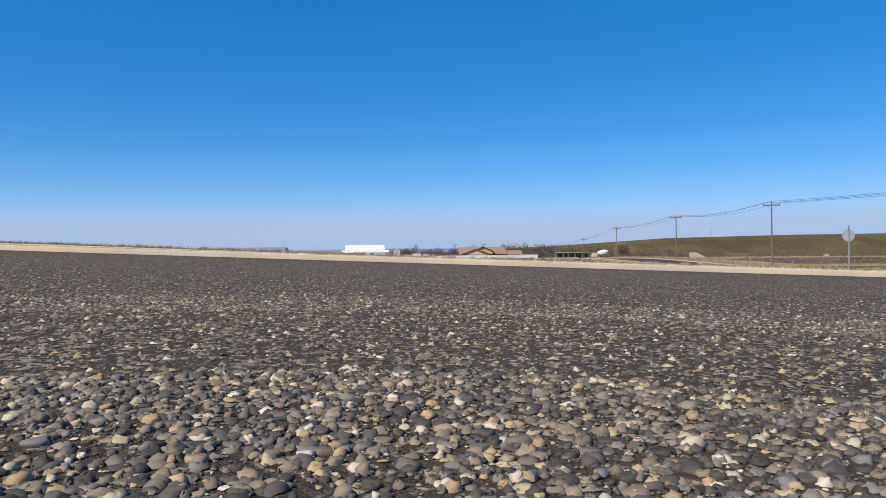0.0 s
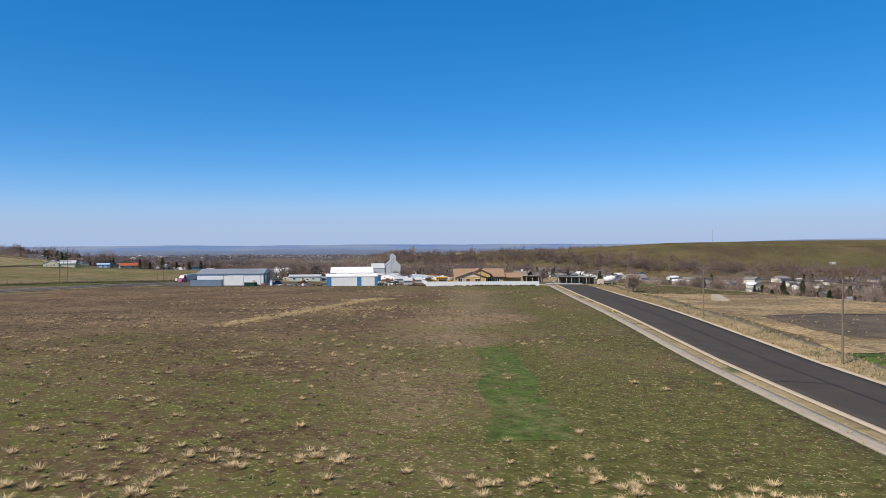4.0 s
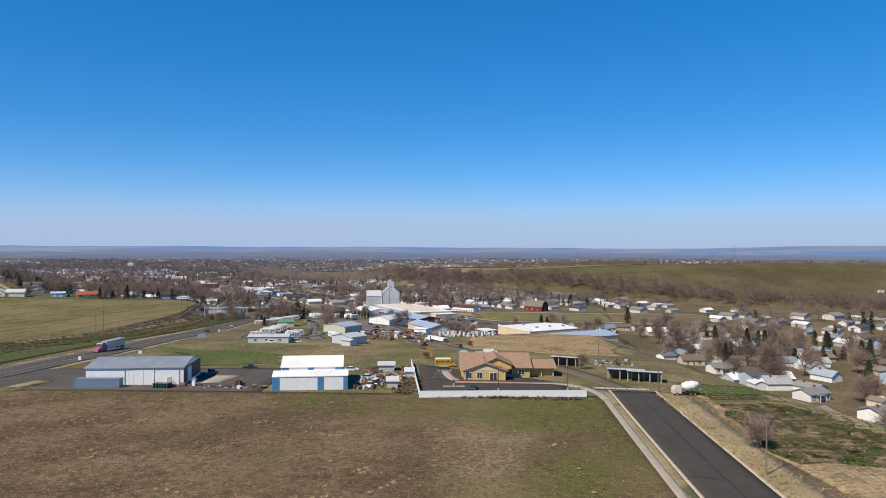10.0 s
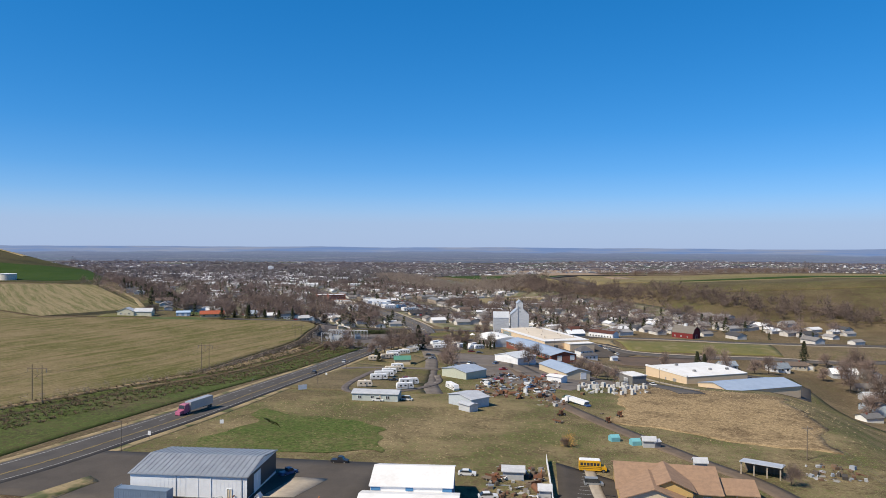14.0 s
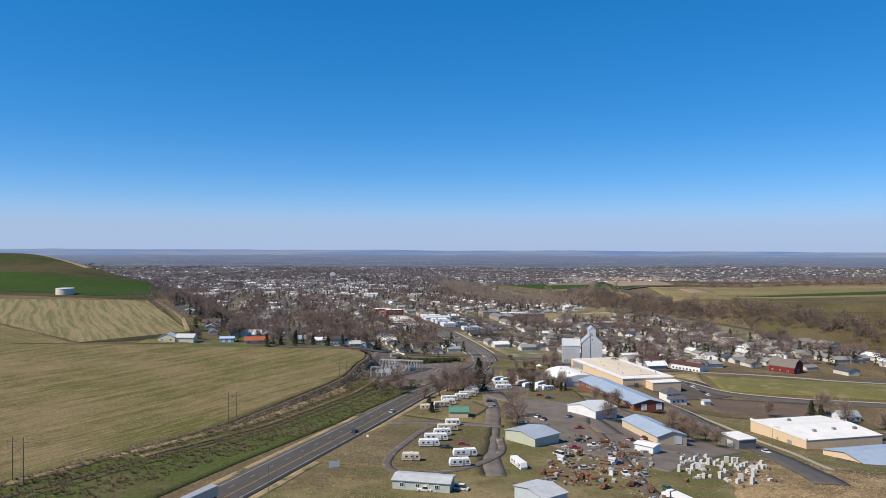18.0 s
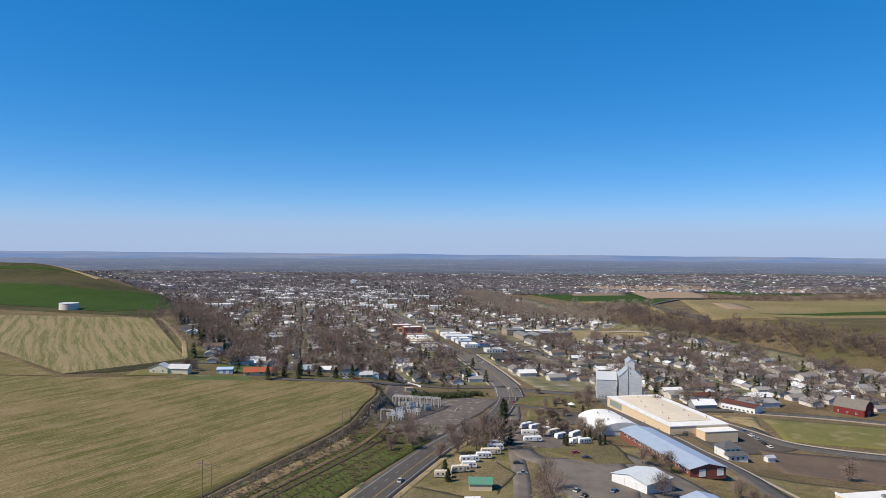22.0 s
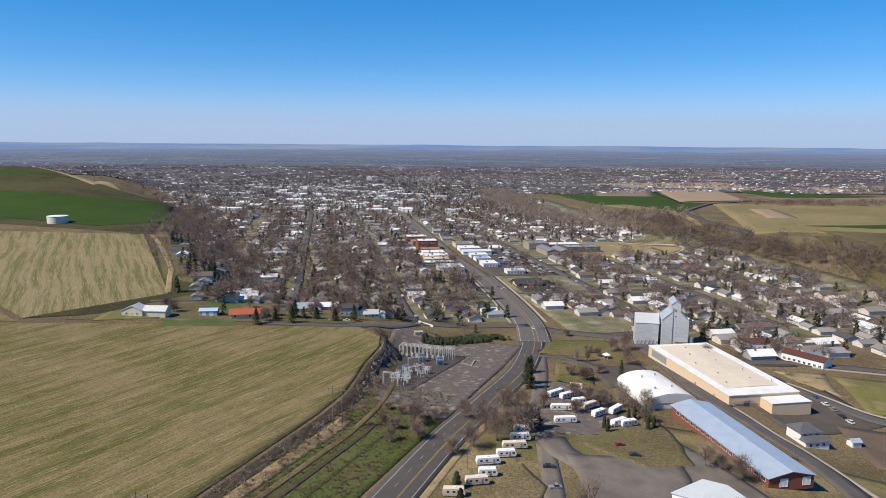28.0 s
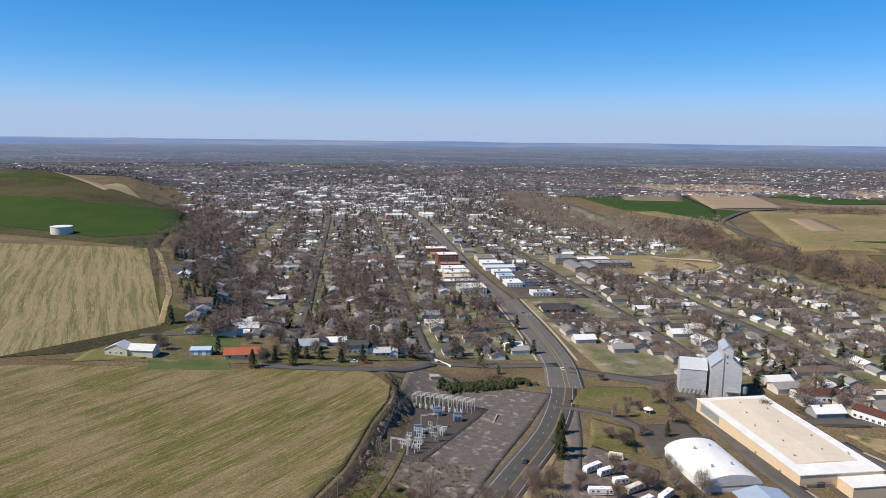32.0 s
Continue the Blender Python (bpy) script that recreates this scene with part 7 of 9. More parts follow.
def crown_needles(seed, n, radius, height, low, size):
    """Drooping sprays in ragged whorls up a tapering crown."""
    r = np.random.RandomState(seed)
    t = r.uniform(0, 1, n) ** 0.8
    a = r.uniform(0, 2 * np.pi, n)
    rad = radius * (1 - t) ** 0.85 * (0.75 + 0.35 * np.sin(a * 3 + t * 19)) * r.uniform(0.35, 1, n) + 0.1
    base = np.stack([rad * np.cos(a), rad * np.sin(a), low + t * height], 1)
    out = np.stack([np.cos(a), np.sin(a), r.uniform(-0.75, 0.1, n)], 1)
    side = np.stack([-np.sin(a), np.cos(a), r.uniform(-0.4, 0.4, n)], 1)
    k = size * r.uniform(0.6, 1.3, (n, 1))
    return np.stack([base - side * k * 0.5, base + side * k * 0.5, base + out * k], 1)


def tri_mesh(name, tris, material):
    t = np.asarray(tris, np.float32).reshape(-1, 3)
    n = len(t) // 3
    m = bpy.data.meshes.new(name)
    m.vertices.add(3 * n)
    m.vertices.foreach_set("co", t.ravel())
    m.loops.add(3 * n)
    m.loops.foreach_set("vertex_index", np.arange(3 * n, dtype=np.int32))
    m.polygons.add(n)
    m.polygons.foreach_set("loop_start", np.arange(0, 3 * n, 3, dtype=np.int32))
    m.update(calc_edges=True)
    m.materials.append(material)
    return m


def limbs(seed, height, spread):
    r = random.Random(seed)
    s = Shape()
    fork = height * 0.28
    s.tube((0, 0, -0.8), (r.uniform(-0.2, 0.2), r.uniform(-0.2, 0.2), fork), 0.3, 0.22, 7)
    for i in range(7):
        a = i * 0.9 + r.uniform(-0.3, 0.3)
        k = r.uniform(0.45, 0.95) * spread
        tip = Vector((k * math.cos(a), k * math.sin(a), height * r.uniform(0.6, 0.98)))
        mid = Vector((k * 0.45 * math.cos(a), k * 0.45 * math.sin(a), fork + (tip.z - fork) * 0.5))
        s.tube((0, 0, fork * r.uniform(0.75, 1)), mid, 0.16, 0.1, 5).tube(mid, tip, 0.1, 0.03, 4)
        for j in range(4):
            b = a + r.uniform(-1.1, 1.1)
            q = mid.lerp(tip, r.uniform(0.1, 0.8))
            s.tube(q, q + Vector((math.cos(b) * spread * 0.4, math.sin(b) * spread * 0.4, height * r.uniform(0.08, 0.22))), 0.06, 0.02, 4)
    return s


TREES, CONIFERS = [], []
for k, (h, r, label, mat) in enumerate(((11, 4.4, "bare spreading tree with reddish-brown twigs", TWIG), (9, 3.6, "bare rounded tree with brown twigs", TWIG), (13, 5.2, "large bare tree with a dense twiggy crown", TWIG),
                                         (7, 3.0, "small bare tree with brown twigs", TWIG), (14, 3.4, "tall pale bare poplar", PALE_TWIG), (10, 4.2, "bare tree with pale greyish twigs", PALE_TWIG))):
    root = tagged(new("bare_tree"), label, "tree", "bare trees")
    part("trunk", limbs(k, h, r), BARK, root)
    part("crown", tri_mesh("crown", crown_twigs(k, 2000, r * 0.85, h * 0.72, h * 0.26, 0.034 + 0.0028 * h, 1.55), mat), mat, root)
    TREES.append(root)
for k, (h, r, label) in enumerate(((13, 3.9, "dark green conifer with drooping boughs"), (9, 3.2, "small dense conifer, very dark green"), (16, 4.4, "tall dark spruce with sweeping boughs"), (6, 1.1, "narrow columnar evergreen like a pillar"))):
    root = tagged(new("conifer"), label, "tree", "conifers")
    part("trunk", Shape().tube((0, 0, -0.8), (0, 0, h * 0.9), 0.22, 0.04, 6), BARK, root)
    part("crown", tri_mesh("crown", crown_needles(50 + k, 1300, r, h * 0.95, h * 0.05, 0.75 if k < 3 else 0.4), NEEDLE), NEEDLE, root)
    CONIFERS.append(root)
PLACED = {"bare": 0, "conifer": 0}


def on_ground(x, y, turn=0, size=1.0, lift=0.0):
    return pose(x, y, float(ground_z(x, y)) + lift, 0, 0, turn) @ Matrix.Scale(size, 4)


def plant(kind, k, x, y, size=1.0, turn=0.0):
    src = (TREES if kind == "bare" else CONIFERS)[k]
    PLACED[kind] += 1
    return copy_thing(src, on_ground(x, y, turn, size))


# ---- houses of the town ----
HOUSES = []
WALLS = [("white", (0.68, 0.68, 0.66)), ("cream", (0.6, 0.53, 0.4)), ("grey", (0.38, 0.39, 0.4)), ("pale blue", (0.42, 0.5, 0.57)), ("tan", (0.42, 0.33, 0.22)), ("white", (0.7, 0.7, 0.69)), ("sage green", (0.33, 0.38, 0.3)), ("yellow", (0.6, 0.52, 0.28)), ("white", (0.66, 0.66, 0.65)), ("brown", (0.2, 0.14, 0.1))]
ROOFS = [("grey shingle", (0.2, 0.2, 0.205)), ("brown shingle", (0.19, 0.145, 0.115)), ("white metal", (0.7, 0.72, 0.74)), ("dark shingle", (0.085, 0.085, 0.09)), ("weathered shingle", (0.27, 0.24, 0.21)), ("pale grey", (0.5, 0.51, 0.53)), ("green metal", (0.12, 0.24, 0.19)), ("tan shingle", (0.3, 0.21, 0.145)), ("blue-grey", (0.28, 0.33, 0.39)), ("red", (0.33, 0.09, 0.05))]
for k, ((wn, wc), (rn, rc)) in enumerate(zip(WALLS, ROOFS)):
    root = tagged(new("house"), f"small {wn} house with a {rn} roof", "house", "town houses")
    w, d, h, rise = 10.5 + (k * 7) % 5, 8 + (k * 3) % 3, 2.7 + (k % 4 == 3) * 2.2, 1.5 + (k % 3) * 0.45
    wm, rm = surface("siding_%d" % k, wc, tuple(c * 0.9 for c in wc), 0.7, 0.8, vary=0.18), surface("roofing_%d" % k, rc, tuple(c * 0.78 for c in rc), 0.6, 0.85, 0.1, vary=0.3, fine=12)
    part("wall", gable_walls(-w / 2, w / 2, -d / 2, d / 2, h, rise), wm, root)
    part("roof", gabled(Shape(), -w / 2, w / 2, -d / 2, d / 2, h, rise, 0.5), rm, root)
    part("chimney", Shape().box(w * 0.2, w * 0.2 + 0.7, 0.4, 1.1, h, h + rise + 0.8), BRICK, root)
    for x in (-w * 0.33, w * 0.12, w * 0.36):
        opening("window", root, x, -d / 2 - 0.02, 0.9, 1.3, 1.2)
    opening("door", root, -w * 0.1, -d / 2 - 0.02, 0.05, 0.95, 2.05, pane_mat=rm)
    if k % 2 == 0:
        part("porch_roof", Shape().box(-w * 0.25, w * 0.1, -d / 2 - 2, -d / 2, 2.35, 2.5), rm, root)
        for x in (-w * 0.24, w * 0.08):
            part("porch_post", Shape().box(x - 0.07, x + 0.07, -d / 2 - 1.95, -d / 2 - 1.8, -0.8, 2.35), WHITE, root)
    else:
        part("garage", gable_walls(w / 2, w / 2 + 5, -d / 2 + 1, d / 2 - 0.5, 2.5, 1.1, "y"), wm, root)
        part("garage_roof", gabled(Shape(), w / 2, w / 2 + 5, -d / 2 + 1, d / 2 - 0.5, 2.5, 1.1, 0.35, along="y"), rm, root)
        part("garage_door", Shape().box(w / 2 + 0.9, w / 2 + 4.1, -d / 2 + 0.94, -d / 2 + 1.02, 0.05, 2.15), WHITE, root)
    HOUSES.append(root)


def lat(u, v):
    """The town's own grid: u across the main street, v along it, from the corner by the field."""
    c, s = math.cos(radians(GRID)), math.sin(radians(GRID))
    return -271 + u * c - v * s, 769 + u * s + v * c


def town_uv(x, y):
    c, sn = math.cos(radians(GRID)), math.sin(radians(GRID))
    return (x + 271) * c + (y - 769) * sn, (y - 769) * c - (x + 271) * sn


def in_town(x, y):
    west = np.interp(y, [690, 735, 888, 1015, 1169, 1447, 1650, 2000, 2600], [-395, -440, -620, -690, -850, -1200, -1430, -1770, -2150])
    east = np.interp(y, [780, 850, 900, 973, 1065, 1129, 1221, 1290, 1500, 1800, 2600], [120, 190, 205, 100, 15, -32, -90, -138, -245, -430, -760])
    return west < x < east


def near_line(u, v):
    """Kept clear: the main street's shops and lots, the school and its ball fields, the junction and the park."""
    if 48 < u < 180 and 185 < v < 470:
        return u < 128 or v < 370
    if 186 < u < 405 and 305 < v < 455:
        return True
    if 100 < u < 168 and 78 < v < 215:
        return True
    if 60 < u < 150 and v < 0:
        return True
    return 62 < u < 130 and v < 45


patch("town_ground", [lat(-120, 4), lat(78, 4), lat(78, 420), lat(-215, 420)], surface("town_soil", (0.215, 0.178, 0.13), (0.082, 0.1, 0.036), 0.07, 0.95, 0.2, speck=(0.25, 0.225, 0.195), spots=0.06, fine=9, where="World"), 0.2, 10, "yards and lawns of the town", "yards")
patch("town_ground", [lat(106, -30), lat(425, -90), lat(425, 420), lat(106, 420)], MATS["town_soil"], 0.2, 10, "yards and lawns of the town", "yards")
patch("town_ground", [lat(-215, 420), lat(410, 420), lat(520, 1300), lat(-440, 1300)], MATS["town_soil"], 0.25, 20, "yards and lawns of the town", "yards")
STREETS = (-344, -258, -86, 0, 180, 265, 350, 432)
for u in STREETS:
    v0 = {-86: -10, 0: -6, 350: -105, 432: -170, -258: 430, -344: 560}.get(u, -35)
    while v0 < 900 and not in_town(*lat(u, v0)):
        v0 += 10
    v1 = v0 + 40
    while v1 < 1100 and in_town(*lat(u, v1)):
        v1 += 10
    for a, b in ([(v0, 298), (458, v1)] if u in (265, 350) else [(v0, v1)]):
        ribbon("town_street", [lat(u, a), lat(u, a * 0.5 + b * 0.5), lat(u, b)], -4.5, 4.5, STREET, 0.55, 8, "grey residential street")
ribbon("town_street", [(-404, 732), (-433, 751), (-510, 822), (-588, 900), (-690, 1030)], -4.2, 4.2, STREET, 0.5, 5, "grey residential street up the slope")
for v in (-8, 104, 250, 390, 540, 700, 860, 1020):
    u0 = 0 if v < 0 else -430
    while u0 < 0 and not in_town(*lat(u0, v)):
        u0 += 8
    u1 = 186 if v == 390 else 150
    while v != 390 and u1 < 460 and in_town(*lat(u1, v)):
        u1 += 8
    ribbon("town_street", [lat(u0, v), lat(u0 * 0.5 + 40, v), lat(82, v)], -4, 4, STREET, 0.52, 8, "grey residential cross street")
    if v > 0:
        ribbon("town_street", [lat(106, v), lat(53 + u1 / 2, v), lat(u1, v)], -4, 4, STREET, 0.52, 8, "grey residential cross street")
ribbon("town_street", [lat(186, 301), lat(290, 301), lat(395, 301)], -3.5, 3.5, STREET, 0.6, 8, "grey street below the school")

ribbon("town_street", [(-332, 678), (-304, 691), (-287, 700), (-271, 713), (-265, 732), (-264, 758)], -3.6, 3.6, STREET, 0.5, 3, "grey residential street above the field")
rng = random.Random(21)
lots, spots = [], []
for u in STREETS + (-172, 95):
    v = 14.0 if u < 150 else (-105.0 if u < 400 else -180.0)
    while v < 1180:
        for side in (-1, 1):
            if rng.random() < 0.04:
                continue
            x, y = lat(u + side * (18 + rng.uniform(-4, 7)), v + rng.uniform(-5, 5))
            if in_town(x, y) and not near_line(u + side * 17, v):
                lots.append((x, y, GRID + (90 if side > 0 else -90) + rng.choice((0, 0, 0, 90)) + rng.uniform(-3, 3)))
                for _ in range(rng.choice((1, 1, 2) if u < 60 else (0, 1, 1, 2))):
                    spots.append((x + rng.uniform(-17, 17), y + rng.uniform(-17, 17)))
            # the middle of the block
            x, y = lat(u + side * rng.uniform(31, 42), v + rng.uniform(-8, 8))
            if rng.random() < 0.9 and in_town(x, y) and not near_line(u + side * 36, v):
                spots += [(x, y)] + [(x + rng.uniform(-14, 14), y + rng.uniform(-14, 14)) for _ in range(rng.choice((0, 1, 1)))]
                if rng.random() < 0.9:
                    lots.append((x + 6, y + 4, GRID + rng.choice((0, 90))))
        v += rng.uniform(14.5, 19)
# houses in the eastern valley
for i in range(14):
    for j in range(20):
        x, y = 112 + i * 24 + rng.uniform(-7, 7) + (j % 2) * 9, 300 + j * 24 + rng.uniform(-7, 7)
        edge = float(np.interp(y, [0, 150, 300, 360, 420, 520, 700], [130, 112, 72, 60, 52, 52, 88]))
        if x > edge + 50 and y < 770 and not (y > 690 and x < 200):
            lots.append((x, y, rng.choice((0, 90, 180)) + rng.uniform(-18, 18) + 15))
            for _ in range(2):
                if rng.random() < 0.9:
                    spots.append((x + rng.uniform(-14, 14), y + rng.uniform(-14, 14)))
# houses along the sports field and the cross street
for x, y, t in ((-20, 800, 33), (10, 812, 20), (68, 835, 12), (92, 822, 0), (118, 812, 0), (150, 806, 5), (185, 812, 8), (222, 822, 5), (255, 830, 0), (-40, 838, 30), (-75, 868, 30), (-10, 838, 25), (-55, 900, 30), (20, 870, 30), (-95, 905, 33), (-110, 870, 33),
                (62, 668, 20), (95, 672, 15), (110, 690, 10), (140, 690, 0),
                (-373, 810, -57), (-327, 746, -57), (-305, 737, 33), (-291, 743, 33), (-294, 769, 33), (-295, 787, -57), (-403, 781, -57), (-358, 743, 33), (-331, 723, 33), (-330, 794, 33), (-316, 800, -57),
                (-171, 907, 33), (-159, 886, -57), (-142, 889, 33), (-161, 944, 33), (-172, 865, 33), (-131, 856, 33), (-190, 927, -57), (-128, 940, 33), (-196, 893, 33), (-152, 918, 33), (-182, 880, -57), (-118, 905, 33),
                (157, 596, 10), (163, 628, 30), (129, 483, 15), (144, 502, 15), (121, 431, 20), (132, 438, 10), (173, 560, 20), (130, 577, 40), (176, 544, 15), (172, 608, 0), (192, 633, 20), (133, 611, 20), (207, 604, 10)):
    lots.append((x, y, t))
    spots += [(x + rng.uniform(-13, 13), y + rng.uniform(6, 14))]


def from_walk(p):
    return min(math.hypot(p[0] - x, p[1] - y) for x, y in ((-88, 394), (30, 300)))


def clear_of_elevator(p):
    return math.hypot(p[0] + 104, p[1] - 796) > 24


lots = [p for p in lots if clear_of_elevator(p)]
spots = [p for p in spots if clear_of_elevator(p)]


def on_street(p):
    """Whether a place lies on a roadway of the town."""
    u, v = town_uv(*p[:2])
    if any(abs(p[0] - x) ** 2 + (p[1] - y) ** 2 < 324 for x, y in ROADWAY):
        return True
    clear = 105 if u < 90 else 160
    return v < clear and any(abs(u - k) < 6.5 for k in STREETS) or v < 330 and any(abs(u - k) < 3.5 for k in STREETS) or abs(v - 104) < 5


ROADWAY = curve_through(HIGHWAY[8:], 8.0).tolist()
spots = [p for p in spots if not on_street(p) and not (near_line(*town_uv(*p)) and rng.random() < 0.88)]
lots = [p for p in lots if not on_street(p)]
lots.sort(key=from_walk)
NEAR = 178
for k, (x, y, t) in enumerate(lots[:NEAR]):
    copy_thing(HOUSES[rng.choice((0, 0, 0, 1, 1, 1, 2, 2, 3, 3, 3, 4, 4, 4, 5, 5, 6, 7, 7, 8, 8, 9))], on_ground(x, y, t, rng.uniform(0.9, 1.15), 0.2))
for h in HOUSES:
    for o in h.children_recursive + [h]:
        bpy.data.objects.remove(o)
HOUSE_FAR = lots[NEAR:]


def replicate(template, places, sizes, turns, lift=0.0, squash=None):
    """Copies of a block of triangles at many places, as one array."""
    p = np.asarray(places, float)
    z = ground_z(p[:, 0], p[:, 1]) + lift
    c, s = np.cos(turns)[:, None, None], np.sin(turns)[:, None, None]
    t = template[None]
    x, y = t[..., 0] * c - t[..., 1] * s, t[..., 0] * s + t[..., 1] * c
    k = np.asarray(sizes)[:, None, None]
    h = k if squash is None else k * np.asarray(squash)[:, None, None]
    return np.stack([x * k + p[:, 0, None, None], y * k + p[:, 1, None, None], t[..., 2] * h + z[:, None, None]], -1)


def fan(shape):
    out = []
    for f in shape.f:
        for i in range(1, len(f) - 1):
            out.append([shape.v[f[0]], shape.v[f[i]], shape.v[f[i + 1]]])
    return np.array(out, float)


r = np.random.RandomState(5)
# the rest of the town, far off
far = [(x, y) for x, y, _ in HOUSE_FAR]
n_far = 0
while n_far < 3300:
    u, v = r.normal(-60, 480), r.uniform(1150, 3300) ** 1.0
    x, y = lat(u, v)
    if in_town(x, min(y, 2600)) and math.hypot(x, y) < 3900:
        far.append((x, y))
        n_far += 1
for _ in range(5000):
    a, d = r.uniform(-0.9, 1.15), r.uniform(2300, 5400)
    far.append((-d * math.sin(a), 200 + d * math.cos(a)))
far = np.array(far)
box_t, roof_t = fan(gable_walls(-6, 6, -4.2, 4.2, 2.9, 1.7)), fan(gabled(Shape(), -6, 6, -4.2, 4.2, 2.9, 1.7, 0.5))
pick, turns, sizes = r.choice(5, len(far), p=[0.18, 0.25, 0.21, 0.22, 0.14]), radians(GRID) + r.choice([0, np.pi / 2], len(far)), r.uniform(0.8, 1.35, len(far))
soup("far_house_walls", replicate(box_t, far, sizes, turns), surface("far_siding", (0.72, 0.7, 0.66), (0.48, 0.44, 0.39), 0.01, 0.85, where="World", fine=30), "walls of the many distant houses", "houses")
for k, c in enumerate(((0.75, 0.76, 0.78), (0.24, 0.225, 0.215), (0.15, 0.11, 0.09), (0.3, 0.29, 0.29), (0.08, 0.08, 0.085))):
    m = pick == k
    soup("far_house_roofs", replicate(roof_t, far[m], sizes[m], turns[m]), surface("far_roof_%d" % k, c, tuple(v * 0.8 for v in c), 0.02, 0.8, where="World"), "roofs of the many distant houses", "houses")
big = []
while len(big) < 160:
    u, v = r.normal(-30, 170), r.uniform(950, 2200)
    if in_town(*lat(u, v)):
        big.append(lat(u, v))
big = np.array(big)
soup("far_halls", replicate(fan(Shape().box(-16, 16, -9, 9, -2, 6).box(-6, 4, 9, 16, -2, 4.5)), big, r.uniform(0.6, 1.5, len(big)), radians(GRID) + r.choice([0, np.pi / 2], len(big))), WHITE_ROOF, "pale commercial halls in the distant town", "halls")
tower = thing("silo_tower", "square white tower far off in the town", "tower", -1512, 2923, GRID, -82)
part("shaft", Shape().box(-11, 11, -9, 9, 0, 30).box(-5, 5, -5, 5, 30, 33), WHITE, tower)
mill = thing("far_grain_elevator", "white concrete grain elevator far across the plain", "grain elevator", 1130, 4480, 0, -84)
part("body", Shape().box(-14, 14, -6, 6, -20, 16).box(-5, 4, -4, 4, 16, 26), WHITE, mill)

# ---- the trees of the place ----
# single trees that stand by themselves
for k, x, y, s in ((2, -157, 599, 1.0), (2, -149, 590, 1.1), (1, -160, 634, 0.9), (2, -96, 520, 1.05), (0, -100, 527, 0.9), (1, -178, 578, 0.9), (0, -186, 592, 0.9), (3, -191, 583, 0.8), (2, -126, 773, 0.95), (0, -133, 765, 0.9), (4, -142, 737, 0.6),
                   (4, -148, 733, 0.6), (1, -138, 750, 0.7), (0, -60, 560, 0.9), (0, -30, 540, 0.9), (1, -26, 548, 0.9), (0, -22, 556, 0.85), (3, 50, 246, 0.85), (3, -25, 366, 0.4), (1, -105, 655, 0.8), (5, -110, 660, 0.9), (0, -170, 610, 0.8), (3, -120, 655, 1.0),
                   (3, -135, 668, 1.0), (1, -143, 640, 0.9), (3, -128, 640, 0.9), (0, -155, 580, 0.9), (1, -160, 570, 0.8), (1, -400, 672, 0.9), (5, -392, 668, 0.8), (5, -362, 705, 0.7), (0, 30, 345, 0.5), (1, 75, 640, 1.1), (0, 85, 650, 1.1), (2, 60, 655, 1.0),
                   (2, 20, 655, 0.8), (1, 120, 660, 1.0), (5, -180, 600, 0.5), (3, -200, 590, 0.6), (3, -196, 600, 0.7), (3, -205, 604, 0.6), (0, -331, 681, 0.9), (1, -334, 697, 0.8), (2, -302, 719, 1.0), (0, -324, 773, 0.9), (1, -320, 715, 0.9), (5, -325, 699, 0.9), (2, -386, 821, 1.0), (0, -333, 808, 0.8), (1, -315, 810, 0.8), (5, -386, 702, 0.8), (4, -405, 772, 0.8), (0, -348, 718, 1.0), (3, -145, 705, 0.9), (3, -135, 700, 1.0), (2, -120, 741, 0.9), (3, -167, 791, 0.7), (3, -145, 755, 0.8), (1, -134, 662, 0.7), (1, -127, 663, 0.8), (0, -119, 661, 0.7), (5, -100, 662, 0.9), (1, -143, 618, 0.9), (0, -144, 607, 0.9), (1, -150, 609, 0.8),
                   (2, -103, 541, 1.0), (1, -157, 605, 1.0), (2, -156, 621, 1.0), (0, -154, 636, 0.9), (1, -107, 687, 0.8), (0, -102, 711, 0.8), (5, -98, 642, 0.8), (0, -72, 603, 0.8), (1, -66, 605, 0.7), (0, -59, 599, 0.9), (0, -31, 584, 0.8), (1, -26, 579, 0.8), (0, -21, 570, 0.8), (5, -16, 563, 0.7), (0, -12, 546, 0.8), (2, -187, 598, 1.0), (1, -186, 571, 0.7), (0, -137, 700, 0.7), (1, -131, 715, 0.7), (5, -115, 681, 0.6)):
    plant("bare", k, x, y, s * 0.95, (x * 13 + y * 7) % 360)
for k, x, y, s in ((0, -161, 676, 1.1), (0, -166, 699, 0.8), (0, -158, 668, 1.0), (3, -105, 640, 1.0), (3, -103, 644, 1.0), (3, -101, 648, 1.0), (3, -96, 633, 1.0), (3, -94, 637, 0.9), (3, -113, 625, 1.0), (3, -111, 622, 1.0), (1, -148, 545, 0.7), (1, -143, 536, 0.6),
                   (0, -322, 700, 0.9), (1, -310, 706, 0.9), (0, -262, 790, 1.0), (1, -390, 660, 0.7), (0, 40, 640, 1.0), (0, 44, 636, 0.9), (2, -120, 720, 0.5), (1, -330, 690, 0.8), (0, -316, 688, 0.9), (1, -298, 709, 0.9), (0, -282, 773, 0.8), (0, -290, 719, 0.8), (1, -392, 817, 0.9), (0, -397, 814, 0.9), (2, -342, 845, 0.7), (0, -332, 674, 0.8)):
    plant("conifer", k, x, y, s, (x * 13) % 360)
spots.sort(key=from_walk)
rest_bare, rest_con = [], []
